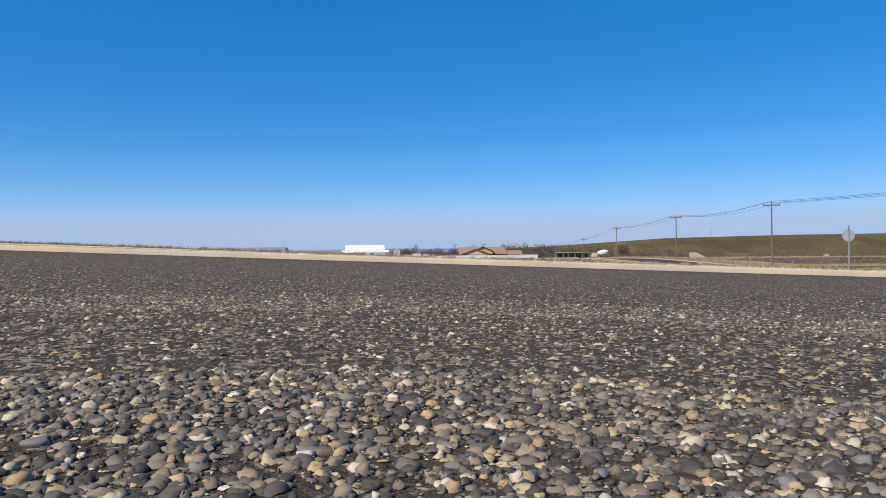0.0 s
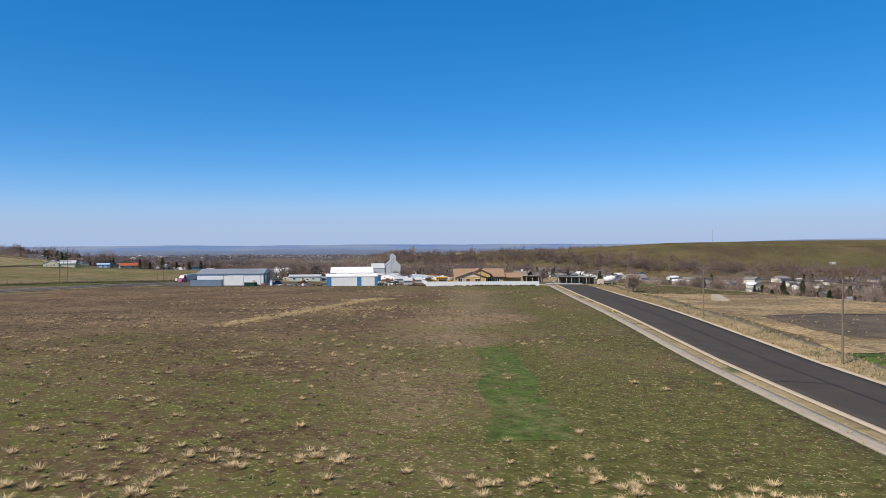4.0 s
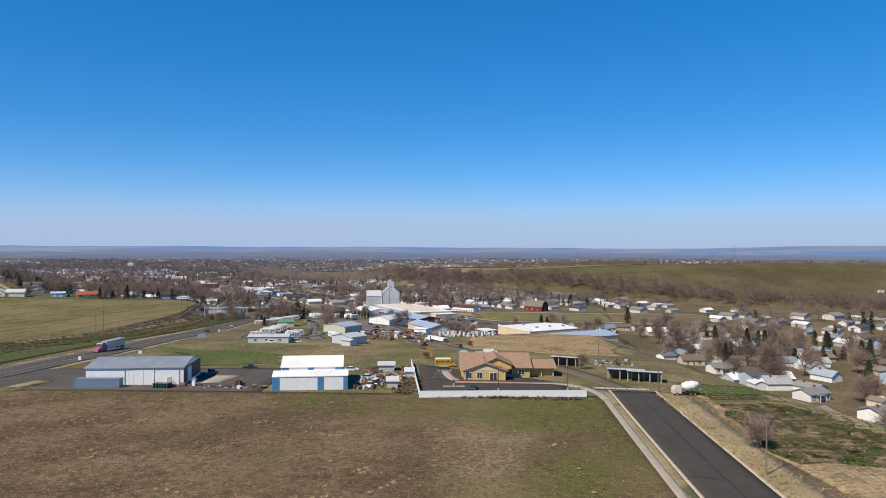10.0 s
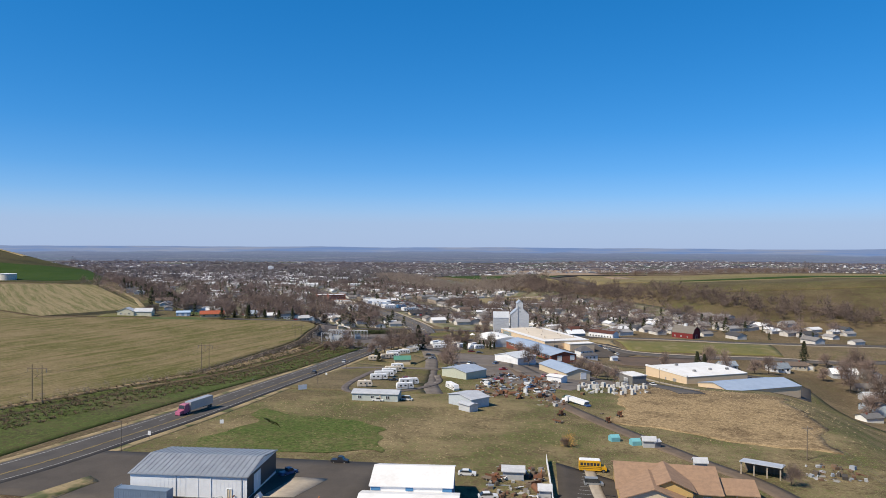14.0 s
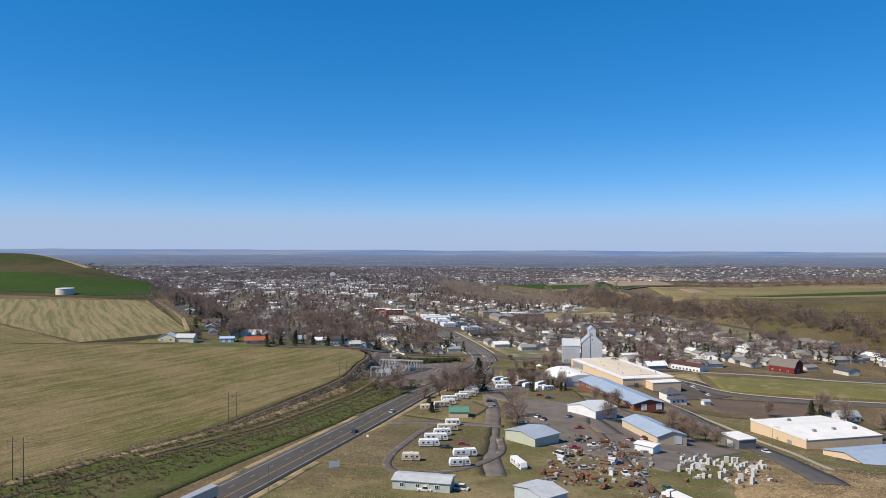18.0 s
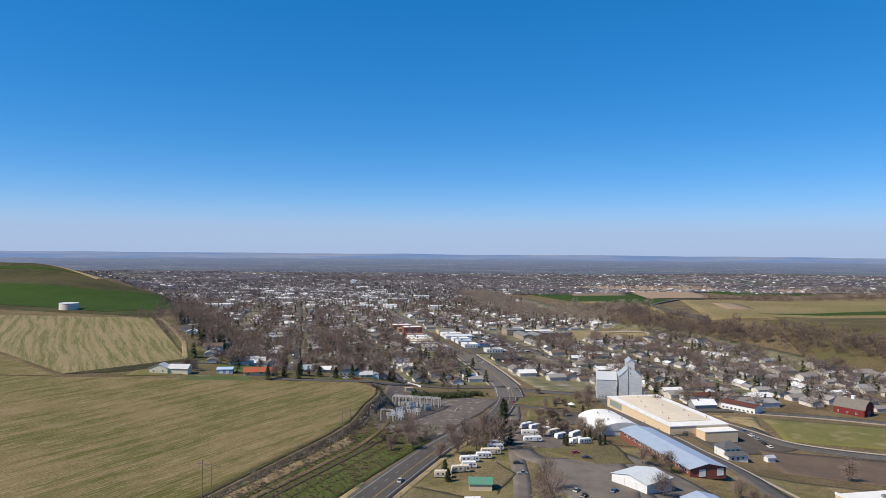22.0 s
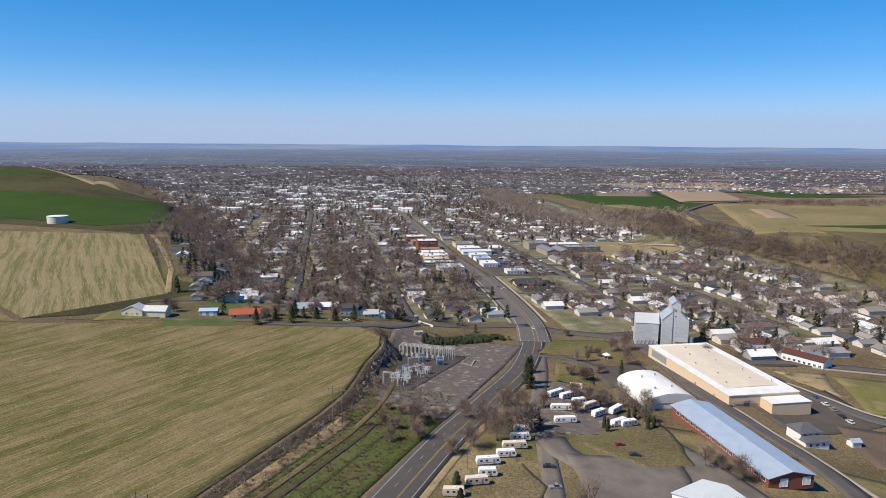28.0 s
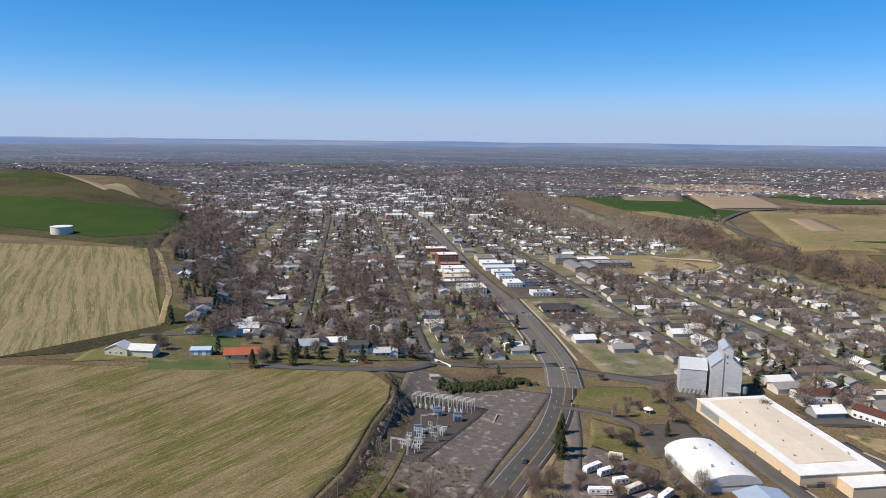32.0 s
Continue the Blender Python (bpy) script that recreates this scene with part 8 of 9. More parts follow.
for x, y in spots:
    if rng.random() < 0.37:
        if PLACED["conifer"] < 135:
            plant("conifer", rng.choice((0, 1, 2, 1)), x, y, rng.uniform(0.75, 1.2), rng.uniform(0, 360))
        else:
            rest_con.append((x, y))
    elif PLACED["bare"] < 255:
        plant("bare", rng.choice((0, 1, 2, 0, 2, 1, 4, 5)), x, y, rng.uniform(0.85, 1.4), rng.uniform(0, 360))
    elif rng.random() < 0.84:
        rest_bare.append((x, y))
for t in TREES + CONIFERS:
    for o in t.children_recursive + [t]:
        bpy.data.objects.remove(o)


def scatter_band(line, width, count, seed):
    q = np.random.RandomState(seed)
    c = curve_through(line, 5)
    i = q.randint(0, len(c), count)
    return c[i] + q.normal(0, 0.45, (count, 2)) * width


def grove(name, places, twig, label, seed, size=(0.85, 1.45), detail=46, width=0.16):
    q = np.random.RandomState(seed)
    places = np.asarray(places, float)
    which = q.randint(0, 4, len(places))
    tris = []
    for k in range(4):
        t = np.concatenate([crown_twigs(90 + k + seed, detail, 3.6 + 0.3 * k, 6.6 + k, 2.6, width * (1 + 0.2 * k), 2.2), fan(Shape().tube((0, 0, -0.5), (0.1, 0, 4), 0.2, 0.1, 3))])
        m = which == k
        if m.any():
            tris.append(replicate(t, places[m], q.uniform(*size, m.sum()), q.uniform(0, 6.28, m.sum())).reshape(-1, 3, 3))
    return soup(name, np.concatenate(tris), twig, label, "trees")


front = np.random.RandomState(66)
fringe = [lat(front.uniform(-140, 40), front.uniform(-35, 75)) for _ in range(80)] + [lat(front.uniform(30, 76), front.uniform(15, 180)) for _ in range(24)] + [(front.uniform(-158, -138), front.uniform(590, 690)) for _ in range(16)]
fringe = [p for p in fringe if not on_street(p) and abs(ground_z(*p) + 22) < 16 and not (-360 < p[0] < -330 and 668 < p[1] < 700) and not (-382 < p[0] < -362 and 668 < p[1] < 690)]
mid_trees = fringe[::8] + [p for p in rest_bare if math.hypot(p[0] + 88, p[1] - 394) < 800]
grove("town_trees", mid_trees, FAR_TWIG, "bare brown trees among the town's houses", 3, (0.9, 1.5), detail=420, width=0.075)
tall = [lat(front.uniform(-210, 85), front.uniform(60, 320)) for _ in range(85)] + [lat(front.uniform(110, 420), front.uniform(-40, 280)) for _ in range(40)]
tall = [p for p in tall if not on_street(p) and in_town(*p) and clear_of_elevator(p)]
grove("tall_town_trees", tall, TWIG, "tall bare trees standing over the roofs", 67, (1.15, 1.7), detail=480, width=0.062)
grove("far_town_trees", [p for p in rest_bare if math.hypot(p[0] + 88, p[1] - 394) >= 800], FAR_TWIG, "bare brown trees in the distant streets", 4, detail=90, width=0.25)
grove("hill_foot_trees", scatter_band([(-610, 930), (-720, 1060), (-880, 1230), (-1120, 1440)], 62, 280, 61), FAR_TWIG, "bare trees at the foot of the western hill", 62, (0.8, 1.25), 150, 0.14)
grove("river_wood", scatter_band([(-85, 1262), (-20, 1190), (45, 1112), (135, 1012), (270, 938), (430, 890), (700, 850)], 34, 900, 8), WOOD_TWIG, "grey-brown bare wood along the river", 5, (0.7, 1.25), 95, 0.2)
grove("river_wood", scatter_band([(-170, 1420), (-260, 1520), (-420, 1700), (-600, 2000), (-800, 2500)], 70, 1000, 9), PALE_TWIG, "pale bare wood along the river", 6, (0.9, 1.5), 60, 0.3)
grove("river_wood", scatter_band([(-240, 1560), (-165, 1400), (-118, 1310), (-85, 1262)], 36, 300, 38), WOOD_TWIG, "grey-brown bare wood beside the river bridge", 16, (0.8, 1.3), 80, 0.24)
plain_trees = []
while len(plain_trees) < 5000:
    u, v = r.normal(-60, 560), r.uniform(1050, 3500)
    x, y = lat(u, v)
    if in_town(x, min(y, 2600)):
        plain_trees.append((x, y))
for _ in range(900):
    a, d = r.uniform(-0.85, 1.15), r.uniform(2000, 5400)
    n = r.randint(6, 26)
    t = r.choice([radians(GRID), radians(GRID) + 1.57, 0.1])
    s, w = r.uniform(-1, 1, n) * r.uniform(30, 170), r.normal(0, 12, n)
    x, y = -d * math.sin(a), 200 + d * math.cos(a)
    if -450 < x < 250 and y < 3000:
        continue
    plain_trees += list(zip(x + s * math.cos(t) - w * math.sin(t), y + s * math.sin(t) + w * math.cos(t)))
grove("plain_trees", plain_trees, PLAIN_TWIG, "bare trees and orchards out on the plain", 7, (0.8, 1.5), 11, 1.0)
hedgerow = scatter_band([(-54, 1870), (0, 1868), (64, 1925), (144, 1912), (217, 1916), (420, 1930)], 16, 260, 12).tolist()
grove("windbreak", hedgerow, TWIG, "row of bare trees on the plateau", 8, (1.0, 1.5), 60, 0.2)
pines = rest_con + [tuple(p) for p in scatter_band([(-450, 752), (-520, 815), (-600, 905)], 26, 26, 81)] + [lat(front.uniform(-210, 85), front.uniform(10, 330)) for _ in range(70)] + fringe[2::4] + [tuple(p) for p in scatter_band([(-560, 1800), (-900, 2300), (-1500, 2900)], 340, 900, 14)] + [tuple(p) for p in scatter_band([(-640, 900), (-760, 1080), (-980, 1300)], 18, 30, 15)] + [tuple(p) for p in scatter_band([(0, 1868), (150, 1915), (300, 1925)], 10, 12, 16)]
pines = [p for p in pines if in_town(p[0], min(p[1], 2600)) or p[1] < 740]
town_pines = []
while len(town_pines) < 420:
    u, v = r.normal(-60, 420), r.uniform(850, 2600)
    x, y = lat(u, v)
    if in_town(x, min(y, 2600)):
        town_pines.append((x, y))
pines = np.array(pines + town_pines)
soup("far_conifers", replicate(np.concatenate([crown_needles(77, 90, 2.9, 11, 0.6, 1.9)]), pines, r.uniform(0.5, 1.1, len(pines)), r.uniform(0, 6.28, len(pines))), NEEDLE, "dark conifers dotted through the distant town", "trees")
hill_brush = scatter_band([(-455, 742), (-560, 820), (-640, 886), (-690, 1000), (-800, 1120), (-1000, 1330)], 14, 260, 18)
grove("field_edge_brush", hill_brush, TWIG, "bare brush along the field edge", 9, (0.4, 0.9), 70, 0.14)

# ---- buildings of the main street ----
def flat_block(x, y, turn, w, d, h, wall_mat, roof_mat, label, windows=True, name="shop_building"):
    root = thing(name, label, "building", x, y, turn)
    part("wall", Shape().box(0, w, 0, d, -2, h), wall_mat, root)
    part("parapet", Shape().box(-0.2, w + 0.2, -0.2, 0.3, h - 0.1, h + 0.7).box(-0.2, w + 0.2, d - 0.3, d + 0.2, h - 0.1, h + 0.7).box(-0.2, 0.3, 0.3, d - 0.3, h - 0.1, h + 0.7).box(w - 0.3, w + 0.2, 0.3, d - 0.3, h - 0.1, h + 0.7), wall_mat, root)
    part("roof", Shape().box(0.3, w - 0.3, 0.3, d - 0.3, h - 0.05, h + 0.25), roof_mat, root)
    if windows:
        for z in np.arange(1.0, h - 1.8, 3.4):
            for k in np.arange(1.6, w - 1, 3.2):
                opening("window", root, k, -0.02, z, 1.3, 1.7)
    part("roof_unit", Shape().box(w * 0.3, w * 0.3 + 2, d * 0.4, d * 0.4 + 1.6, h + 0.25, h + 1.5), GREY, root)
    return root


for u, v, w, d, h, wm, rm, label in (
    (54, 210, 26, 24, 5.0, WHITE, WHITE_ROOF, "low white shop with a flat white roof"), (40, 246, 38, 14, 4.6, GREY, WHITE_ROOF, "low grey shop with a white roof"), (48, 270, 28, 16, 4.8, SAND, CREAM_ROOF, "low tan shop with a flat roof"), (52, 296, 28, 20, 4.6, SAND, WHITE_ROOF, "tan shop building with a white roof"),
    (54, 326, 26, 18, 4.4, WHITE, WHITE_ROOF, "low shop building with a white roof"), (56, 354, 24, 16, 4.6, BRICK, SHINGLE, "low brick shop with a terracotta roof"), (56, 384, 25, 22, 11.0, BRICK, WHITE_ROOF, "three-storey red brick building with a white roof"), (54, 424, 26, 20, 5.5, SHINGLE, SHINGLE, "terracotta shop building with a flat roof"),
    (106, 362, 26, 22, 4.5, WHITE, WHITE_ROOF, "pale shop with a flat roof"), (108, 306, 20, 16, 4.0, WHITE, WHITE_ROOF, "white shop with a pale roof"), (108, 280, 17, 16, 3.8, WHITE, BLUE_ROOF, "white shop with a blue-grey roof"), (107, 240, 16, 20, 4.0, WHITE, WHITE_ROOF, "low white shop beside the car park"), (127, 246, 11, 9, 3.6, BLUE, RED, "small shop with a blue front and a red roof"),
    (121, 194, 19, 13, 3.6, WHITE, WHITE_ROOF, "low white restaurant with a flat roof"), (108, 402, 22, 24, 4.6, SAND, GREY, "tan shop with a grey roof"), (52, 470, 26, 24, 6.5, BRICK, WHITE_ROOF, "red brick block with a pale roof"),
    (200, 378, 27, 26, 8.0, surface("school_block", (0.36, 0.3, 0.24), (0.3, 0.25, 0.2), 0.5, 0.9), GREY, "tan school hall with a flat grey roof"), (229, 384, 44, 20, 5.5, MATS["school_block"], WHITE_ROOF, "pale school wing with a flat white roof"), (242, 350, 22, 22, 6.5, surface("school_stone", (0.15, 0.13, 0.118), (0.11, 0.097, 0.088), 0.5, 0.9), GREY, "dark school block with a flat roof"), (266, 350, 20, 24, 6.5, MATS["school_stone"], GREY, "dark school block beside the ball field")):
    x, y = lat(u, v)
    flat_block(x, y, GRID, w, d, h, wm, rm, label)
for u, v, w, d in ((206, 322, 15, 44), (223, 322, 14, 36)):
    x, y = lat(u, v)
    shed("school_wing", "brown school wing under a grey gabled roof", "school", x, y, GRID, w, d, 5.5, 2.2, MATS["school_block"], GREY, along="y", windows=[(2 + 3.5 * i, 1.2, 1.6, 1.6, "-y") for i in range(3)])
x, y = lat(104, 333)
shed("long_store", "long white store with a blue-white metal roof", "store", x, y, GRID, 35, 17, 4.4, 1.6, WHITE, plain("white_metal_roof", (0.62, 0.67, 0.73), 0.45))
shed("red_roof_house", "low house with an orange-red metal roof by the field", "house", -353, 675, GRID, 19, 11, 2.8, 2.2, SAND, surface("orange_red_roof", (0.4, 0.105, 0.05), (0.3, 0.085, 0.045), 0.5, 0.7), over=0.8, doors=((8, 1.0, 2.05, "-y"),), windows=((3, 0.9, 1.5, 1.2, "-y"), (12, 0.9, 1.5, 1.2, "-y"), (16, 0.9, 1.3, 1.2, "-y")))
x, y = lat(113, 132)
shed("diner", "diner with a wide dark hipped roof", "restaurant", x, y, GRID, 24, 14, 3.2, 3.0, SAND, surface("dark_roof", (0.06, 0.06, 0.064), None, 0.6, 0.8), over=1.6, windows=((4, 0.8, 2, 1.4, "-y"), (12, 0.8, 2, 1.4, "-y"), (19, 0.8, 2, 1.4, "-y")))
patch("diner_lot", [lat(112, 82), lat(152, 82), lat(152, 158), lat(112, 158)], ASPHALT, 0.5, 6, "black asphalt lot round the diner", "car park")
patch("store_lot", [lat(104, 186), lat(174, 186), lat(174, 366), lat(104, 366)], OLD_ASPHALT, 0.5, 6, "grey car park round the stores", "car park")
# long motel wings with dark red roofs
for x, y, t in ((-60, 806, 28), (-36, 796, -32)):
    shed("motel_wing", "long white motel wing under a dark red roof", "motel", x, y, t, 25, 10, 4.6, 1.8, WHITE, surface("maroon_roof", (0.11, 0.045, 0.035), None, 0.6, 0.85), windows=[(2 + 3 * i, 1, 1.4, 1.3, "-y") for i in range(8)])
patch("motel_lot", [(-62, 790), (-38, 800), (-28, 782), (-50, 772)], ASPHALT, 0.3, 5, "asphalt lot of the motel", "car park")
board = thing("hill_sign", "small white board on the ridge slope", "sign", 470, 960, 20)
part("board", Shape().box(-5, 5, -0.2, 0.2, 1, 4.4), WHITE, board)
part("post", Shape().box(-4.5, -4.2, -0.1, 0.1, -2, 1).box(4.2, 4.5, -0.1, 0.1, -2, 1), WOOD, board)
mast = thing("radio_mast", "thin lattice mast beyond the ridge", "mast", 560, 1700, 0)
part("mast", Shape().tube((0, 0, -2), (0, 0, 46), 0.9, 0.35, 4), GREY, mast)
# small park: shelter, benches
sh = thing("picnic_shelter", "small octagonal park shelter", "shelter", -133, 748, 0)
part("roof", Shape().tube((0, 0, 2.4), (0, 0, 3.7), 2.6, 0.1, 8), WHITE_ROOF, sh)
for k in range(6):
    part("post", Shape().tube((2 * math.cos(k * 1.047), 2 * math.sin(k * 1.047), -0.3), (2 * math.cos(k * 1.047), 2 * math.sin(k * 1.047), 2.4), 0.08, n=6), WHITE, sh)
hut = shed("green_roof_hut", "park hut with a green metal roof", "hut", -131, 528, 20, 9, 7, 2.7, 1.6, SAND, plain("green_metal", (0.1, 0.26, 0.19)))
# the many cars along the town's streets and on its lots
q = np.random.RandomState(44)
parked = []
for u in STREETS:
    for v in np.arange(-20, 800, 11.0):
        if q.rand() < 0.34 and in_town(*lat(u, v)) and not (u in (265, 350) and 295 < v < 460):
            parked.append((*lat(u + q.choice((-3.3, 3.3)), v + q.uniform(-3, 3)), radians(GRID + 90)))
for u in (142, 147.5, 158, 163.5, 170):
    parked += [(*lat(u, v), radians(GRID)) for v in np.arange(196, 362, 3.2) if q.rand() < 0.3]
parked += [(*lat(u, v), radians(GRID + 90)) for u in np.arange(116, 150, 3.2) for v in (90, 108, 124) if q.rand() < 0.4]
parked = np.array(parked)
car_shape = fan(Shape().box(-2.2, 2.2, -0.88, 0.88, 0.25, 0.95).add([(-1.5, -0.8, 0.95), (1.1, -0.8, 0.95), (1.1, 0.8, 0.95), (-1.5, 0.8, 0.95), (-1.1, -0.65, 1.45), (0.5, -0.65, 1.45), (0.5, 0.65, 1.45), (-1.1, 0.65, 1.45)], [(4, 5, 6, 7), (0, 1, 5, 4), (1, 2, 6, 5), (2, 3, 7, 6), (3, 0, 4, 7)]))
shade = q.choice(4, len(parked), p=[0.4, 0.3, 0.2, 0.1])
for k, (word, c) in enumerate((("white", (0.7, 0.7, 0.7)), ("dark", (0.03, 0.032, 0.036)), ("silver", (0.36, 0.37, 0.39)), ("red", (0.3, 0.03, 0.025)))):
    m = shade == k
    soup("parked_cars", replicate(car_shape, parked[m, :2], np.ones(m.sum()), parked[m, 2], 0.58), plain("%s_car_paint" % word, c, 0.35), "%s cars parked along the distant streets" % word, "cars")
# hedges by the substation
hb = scatter_band([(-240, 727), (-224, 742), (-208, 763)], 7, 230, 31)
soup("hedge", replicate(crown_needles(78, 60, 2.0, 2.6, 0.1, 0.8), hb, np.random.RandomState(3).uniform(0.7, 1.2, len(hb)), np.random.RandomState(4).uniform(0, 6, len(hb))), SHRUB, "dense evergreen hedge behind the substation", "hedge")
brush = np.array([(float(field_edge(y)) + dx, y) for y, dx in zip(np.random.RandomState(5).uniform(330, 705, 330), np.random.RandomState(6).normal(6, 3, 330))])
grove("bank_brush", brush[:230], PALE_TWIG, "dry brush on the cut bank below the field", 33, (0.15, 0.36), 40, 0.2)

# ---- weeds and stones of the field and the lot ----
def tuft(seed, n, height, spread, width):
    q = np.random.RandomState(seed)
    a = q.uniform(0, 6.28, n)
    base = np.stack([np.cos(a), np.sin(a), 0 * a], 1) * q.uniform(0, spread * 0.4, (n, 1))
    tip = np.stack([np.cos(a) * q.uniform(0.2, 1, n) * spread, np.sin(a) * q.uniform(0.2, 1, n) * spread, q.uniform(0.5, 1, n) * height], 1)
    s = np.stack([-np.sin(a), np.cos(a), 0 * a], 1) * width
    return np.stack([base - s, base + s, tip], 1)


q = np.random.RandomState(11)


def weeds(name, places, material, label, size, seed, n=14, height=0.45, spread=0.35, width=0.02):
    p = np.asarray(places, float)
    w = np.random.RandomState(seed)
    return soup(name, replicate(tuft(seed, n, height, spread, width), p, w.uniform(*size, len(p)), w.uniform(0, 6.28, len(p)), 0.1), material, label, "weeds")


def in_field(count, seed, y0=52, y1=288):
    w = np.random.RandomState(seed)
    y = y0 + (y1 - y0) * w.uniform(0, 1, count) ** 1.3
    p = np.stack([w.uniform(-120, 26, count), y - 6], 1)
    return p[p[:, 1] > 45.6 - 0.061 * p[:, 0]]


clumps = []
for cx, cy, k, sp in ((-31, 203, 150, 2.6), (-26, 209, 60, 2.0), (-32, 165, 150, 9), (-30, 120, 60, 10), (-60, 130, 60, 9), (-12, 95, 40, 8), (-45, 85, 50, 10), (-22, 175, 90, 6), (-75, 100, 40, 9), (-62, 190, 50, 12), (-30, 62, 50, 14), (5, 58, 30, 10), (-70, 60, 40, 14)):
    clumps.append(np.stack([q.normal(cx, sp, k), q.normal(cy, sp * 0.8, k)], 1))
for _ in range(16):
    clumps.append(np.stack([q.normal(q.uniform(-75, 20), 2.2, 16), q.normal(q.uniform(50, 62), 1.0, 16)], 1))
along = q.uniform(0, 1, 620)
clumps.append(np.stack([np.interp(along, [0, 0.5, 1], [-38, -35.5, -29]) + q.normal(0, 1.3, 620), 125 + 85 * along + q.normal(0, 1.5, 620)], 1))
for _ in range(40):
    clumps.append(np.stack([q.normal(q.uniform(-100, 20), 1.6, 8), q.normal(q.uniform(60, 260), 1.6, 8)], 1))
clumps = np.concatenate(clumps)
clumps = clumps[clumps[:, 1] > 45.6 - 0.061 * clumps[:, 0]]
weeds("straw_clumps", clumps, STRAW, "clumps of tall dead grass in the field", (0.55, 1.3), 2, 70, 0.3, 0.6, 0.017)
weeds("straw_clumps", in_field(150, 31), STRAW, "large pale clumps of dead grass in the field", (0.7, 1.4), 32, 130, 0.27, 0.6, 0.019)
weeds("straw_clumps", in_field(2600, 3), STRAW, "scattered tufts of dead grass", (0.3, 0.8), 4, 40, 0.26, 0.45, 0.014)
weeds("green_weeds", in_field(5200, 5), surface("green_weed", (0.06, 0.1, 0.022), (0.09, 0.115, 0.035), 0.5, 0.9), "low green weeds in the field", (0.25, 0.7), 6, 9, 0.25, 0.6, 0.07)
weeds("brown_weeds", in_field(2600, 7), surface("brown_weed", (0.12, 0.085, 0.06), (0.19, 0.14, 0.09), 0.5, 0.95), "low brown dead weeds in the field", (0.3, 0.9), 8, 10, 0.3, 0.5, 0.05)
verge = np.stack([q.uniform(-90, 20, 1100), q.uniform(0, 1, 1100)], 1)
verge[:, 1] = 19.7 - 0.061 * verge[:, 0] + 21.7 + verge[:, 1] * 5.5
verge = verge[np.abs(verge[:, 1] - (19.7 - 0.061 * verge[:, 0]) - 24.2) > 0.9]
weeds("verge_straw", verge, STRAW, "dead grass along the pavement", (0.4, 1.1), 9, 60, 0.36, 0.4, 0.009)
y = q.uniform(60, 300, 1500)
weeds("verge_straw", np.stack([43 + np.abs(q.normal(0, 3.2, 1500)), y], 1), STRAW, "tall straw grass along the side street", (0.6, 1.5), 10, 20, 0.6, 0.45, 0.025)
weeds("verge_straw", np.stack([27.2 + q.uniform(0, 2.0, 500), q.uniform(60, 290, 500)], 1), STRAW, "dead grass between kerb and pavement", (0.3, 0.9), 12, 16, 0.4, 0.4, 0.02)
weeds("dry_brush", np.stack([q.uniform(52, 110, 1600), q.uniform(70, 330, 1600)], 1), STRAW, "dry grass on the rough lot", (0.3, 0.9), 13, 14, 0.45, 0.6, 0.04)
weeds("dry_brush", np.stack([q.uniform(-140, -25, 1200), q.uniform(340, 410, 1200)], 1), STRAW, "dry grass in the meadow", (0.3, 0.8), 15, 12, 0.35, 0.7, 0.06)
weeds("dry_brush", np.stack([q.normal(30, 22, 1400), q.normal(455, 32, 1400)], 1), STRAW, "dry grass on the knoll", (0.3, 0.9), 17, 12, 0.4, 0.8, 0.07)
weeds("dry_brush", np.array([(float(field_edge(v)) + 4 + abs(w) * 16, v) for v, w in zip(q.uniform(300, 620, 1500), q.normal(0, 1, 1500))]), MATS["brown_weed"], "dry weeds along the ditch", (0.6, 1.6), 19, 14, 0.5, 0.8, 0.06)


bank_w = np.random.RandomState(61)
by = bank_w.uniform(300, 640, 5200)
bx = np.array([float(field_edge(v)) for v in by]) + 4 + 44 * bank_w.uniform(0, 1, 5200) ** 1.2
clear = np.abs(bx - np.interp(by, [y for _, y in HIGHWAY], [x for x, _ in HIGHWAY])) > 12
bx, by = bx[clear], by[clear]
half = len(bx) // 2
weeds("ditch_brush", np.stack([bx[:half], by[:half]], 1), MATS["brown_weed"], "brown brush and dead weeds in the ditch", (0.8, 2.2), 62, 26, 0.6, 0.7, 0.04)
weeds("ditch_brush", np.stack([bx[half:], by[half:]], 1), surface("olive_weed", (0.07, 0.1, 0.026), (0.1, 0.105, 0.04), 0.5, 0.95), "olive weeds in the ditch", (0.8, 2.0), 63, 22, 0.45, 0.8, 0.05)
fence_side = np.concatenate([np.stack([q.normal(-24.5, 2.2, 260), q.uniform(292, 318, 260)], 1), np.stack([q.uniform(-18, 22, 240), q.normal(288.6, 0.8, 240)], 1)])
weeds("tumbleweeds", fence_side, MATS["brown_weed"], "brown tumbleweeds piled against the white fence", (0.7, 1.5), 41, 30, 0.6, 0.7, 0.05)
bush = thing("orange_bush", "leafless bush with orange-yellow twigs", "bush", -24, 366, 0)
part("crown", tri_mesh("crown", crown_twigs(55, 700, 1.6, 4.2, 0.1, 0.03, 0.9), surface("orange_twigs", (0.5, 0.28, 0.07), (0.4, 0.23, 0.08), 0.6, 0.9)), None, bush)


litter = in_field(9000, 51, 52, 150)
stalks = np.random.RandomState(91)
litter = np.concatenate([litter, np.stack([stalks.normal(-3, 5, 7000), stalks.uniform(60, 285, 7000)], 1)])
weeds("straw_litter", litter, STRAW, "scattered flecks of straw on the soil", (0.25, 0.7), 52, 7, 0.05, 0.5, 0.03)


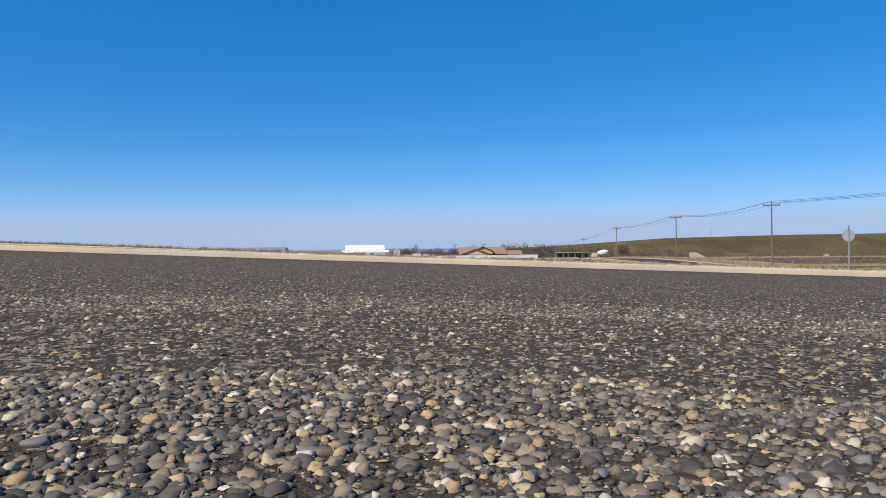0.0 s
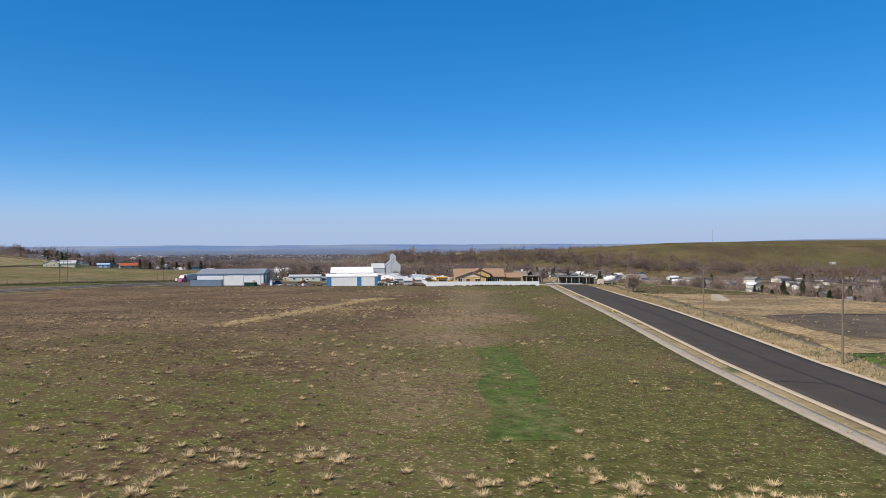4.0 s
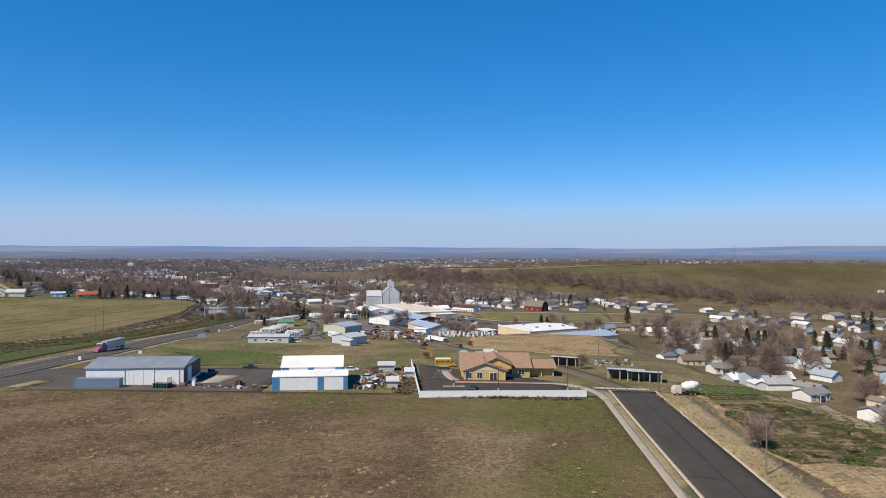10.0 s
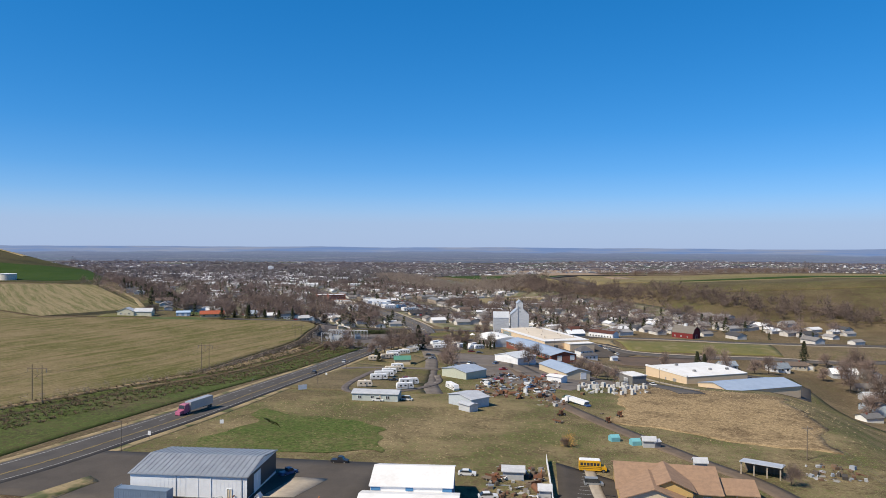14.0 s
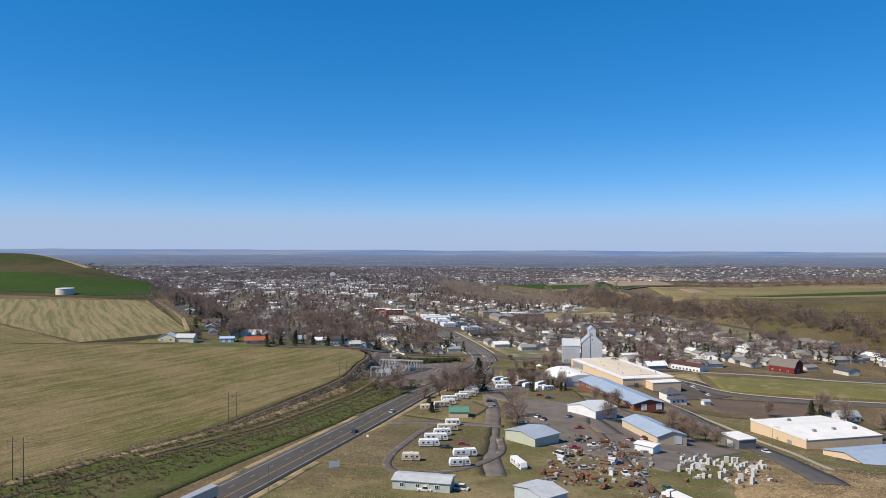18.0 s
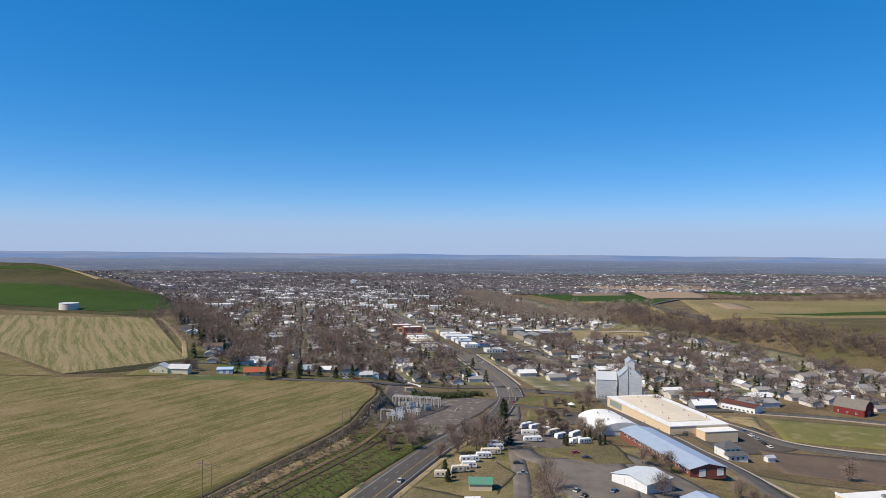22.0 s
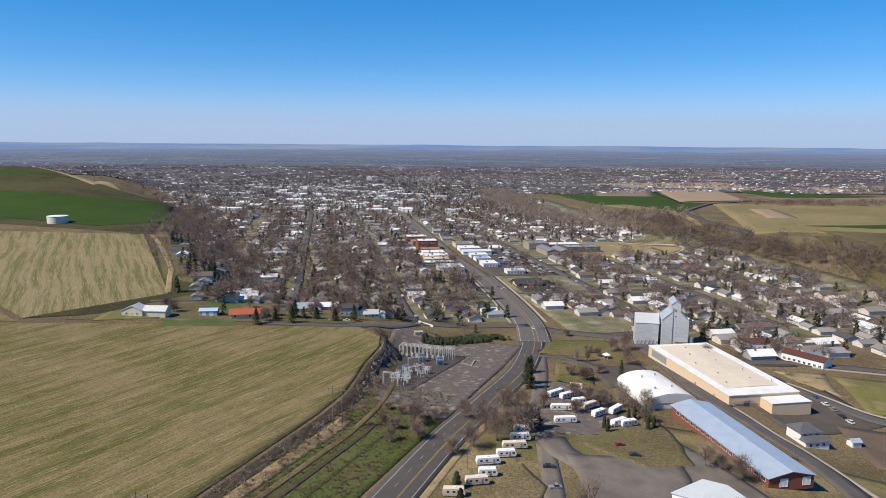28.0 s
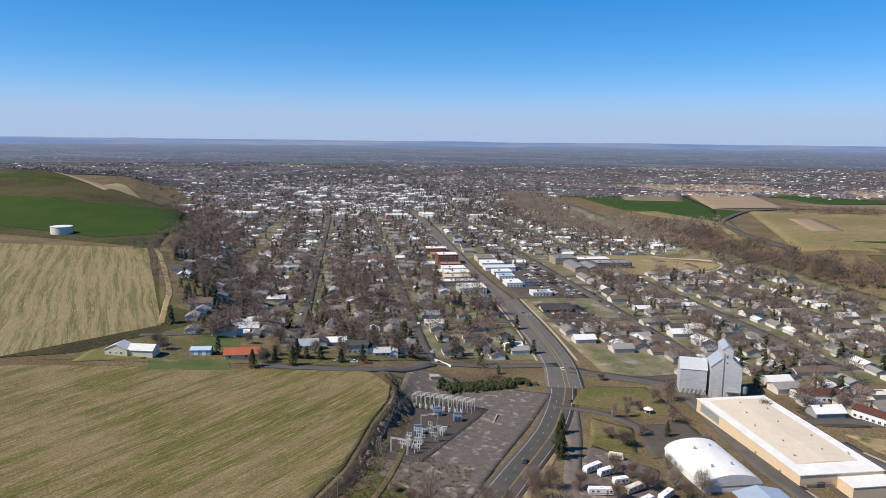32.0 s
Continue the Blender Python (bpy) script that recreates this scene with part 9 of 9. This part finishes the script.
def pebbles(name, xyz, size, material, label, flat=0.62, seed=1, smoothed=False):
    """Small angular stones, each an uneven octahedron."""
    w = np.random.RandomState(seed)
    n = len(xyz)
    base = np.array([(1, 0, 0), (0, 1, 0), (-1, 0, 0), (0, -1, 0), (0, 0, 1)], float)
    base[:4, 2] = -0.1
    v = base[None] * w.uniform(0.6, 1.35, (n, 5, 1)) + w.normal(0, 0.22, (n, 5, 3))
    a = w.uniform(0, 6.28, (n, 1))
    x, y = v[..., 0] * np.cos(a) - v[..., 1] * np.sin(a), v[..., 0] * np.sin(a) + v[..., 1] * np.cos(a)
    v = np.stack([x * w.uniform(0.7, 1.4, (n, 1)), y, v[..., 2] * flat], -1) * np.asarray(size)[:, None, None] + xyz[:, None]
    tri = np.array([(0, 1, 4), (1, 2, 4), (2, 3, 4), (3, 0, 4)])
    f = (tri[None] + 5 * np.arange(n)[:, None, None]).reshape(-1)
    m = bpy.data.meshes.new(name)
    m.vertices.add(5 * n)
    m.vertices.foreach_set("co", v.astype(np.float32).ravel())
    m.loops.add(len(f))
    m.loops.foreach_set("vertex_index", f.astype(np.int32))
    m.polygons.add(len(f) // 3)
    m.polygons.foreach_set("loop_start", np.arange(0, len(f), 3, dtype=np.int32))
    m.update(calc_edges=True)
    m.materials.append(material)
    if smoothed:
        m.shade_smooth()
    return tagged(new(name, m), label, "stones", kind="stuff")


def cobbles(name, xyz, size, material, label, seed=1):
    """Rounded stones half sunk in the ground: two uneven rings and a cap."""
    w = np.random.RandomState(seed)
    n = len(xyz)
    a = np.arange(6) * 1.0472 + w.uniform(0, 6.28, (n, 1))
    wide = w.uniform(0.75, 1.3, (n, 6)) * w.uniform(0.8, 1.2, (n, 1))
    long = w.uniform(0.7, 1.35, (n, 1))
    tall = w.uniform(0.3, 0.8, (n, 1))
    rings = []
    for k, h in ((1.0, -0.15), (0.92, 0.5), (0.5, 0.95)):
        rings.append(np.stack([np.cos(a) * wide * k * long, np.sin(a) * wide * k, h * tall * w.uniform(0.55, 1.35, (n, 6))], -1) + w.normal(0, 0.1, (n, 6, 3)))
    v = np.concatenate(rings, 1) * np.asarray(size)[:, None, None] + xyz[:, None]
    quads = [(r * 6 + i, r * 6 + (i + 1) % 6, r * 6 + 6 + (i + 1) % 6, r * 6 + 6 + i) for r in range(2) for i in range(6)]
    tri = np.array([t for p in quads for t in ((p[0], p[1], p[2]), (p[0], p[2], p[3]))] + [(12, 13, 14), (12, 14, 15), (12, 15, 16), (12, 16, 17)])
    f = (tri[None] + 18 * np.arange(n)[:, None, None]).reshape(-1)
    m = bpy.data.meshes.new(name)
    m.vertices.add(18 * n)
    m.vertices.foreach_set("co", v.astype(np.float32).ravel())
    m.loops.add(len(f))
    m.loops.foreach_set("vertex_index", f.astype(np.int32))
    m.polygons.add(len(f) // 3)
    m.polygons.foreach_set("loop_start", np.arange(0, len(f), 3, dtype=np.int32))
    m.update(calc_edges=True)
    m.materials.append(material)
    return tagged(new(name, m), label, "stones", kind="stuff")


CHIPS = stone_mix("road_chips", [(0.0, (0.05, 0.045, 0.042)), (0.3, (0.11, 0.1, 0.095)), (0.5, (0.19, 0.16, 0.135)), (0.68, (0.3, 0.24, 0.175)), (0.8, (0.2, 0.2, 0.21)), (0.88, (0.5, 0.36, 0.19)), (0.95, (0.55, 0.47, 0.36)), (1.0, (0.75, 0.69, 0.6))])
ROCKS = stone_mix("grey_rocks", [(0.0, (0.2, 0.19, 0.185)), (0.4, (0.36, 0.34, 0.32)), (0.7, (0.52, 0.48, 0.43)), (1.0, (0.78, 0.74, 0.69))])
for n, near, far_off, power in ((9000, 0.18, 1.0, 0.65), (20000, 1.0, 2.2, 0.8)):
    d, a = near + far_off * q.uniform(0, 1, n) ** power, q.uniform(radians(-38), radians(38), n) + radians(3.2)
    xy = np.stack([-d * np.sin(a), d * np.cos(a)], 1)
    size = 0.0016 + 0.0085 * q.uniform(0, 1, n) ** 2.4
    stones = np.column_stack([xy, ground_z(xy[:, 0], xy[:, 1]) + 0.001])
    if near < 0.5:
        cobbles("chip_stones", stones, size, CHIPS, "rounded stone chips bedded in the asphalt", 21)
    else:
        pebbles("chip_stones", stones, size, CHIPS, "stone chips bedded in the asphalt", 0.6, 25)
n = 36000
d, a = 2.4 + 13 * q.uniform(0, 1, n) ** 1.7, q.uniform(radians(-42), radians(42), n) + radians(3.2)
x, y = -d * np.sin(a), d * np.cos(a)
x, y = x[y < 19 - 0.061 * x], y[y < 19 - 0.061 * x]
n = len(x)
pebbles("chip_stones", np.column_stack([x, y, ground_z(x, y) + 0.002]), q.uniform(0.004, 0.0085, n), CHIPS, "pale stone chips showing in the asphalt", 0.4, 22)
for low, high, lift, sd in ((0.5, 2.05, 0.14, 23), (4.2, 5.7, 0.12, 24)):
    n = 12500
    x = q.uniform(-22, 22, n)
    y = 19.7 - 0.061 * x + q.uniform(low, high, n)
    pebbles("gravel_stones", np.column_stack([x, y, ground_z(x, y) + lift]), q.uniform(0.025, 0.055, n), ROCKS, "loose pale gravel stones of the strip", 0.8, sd)
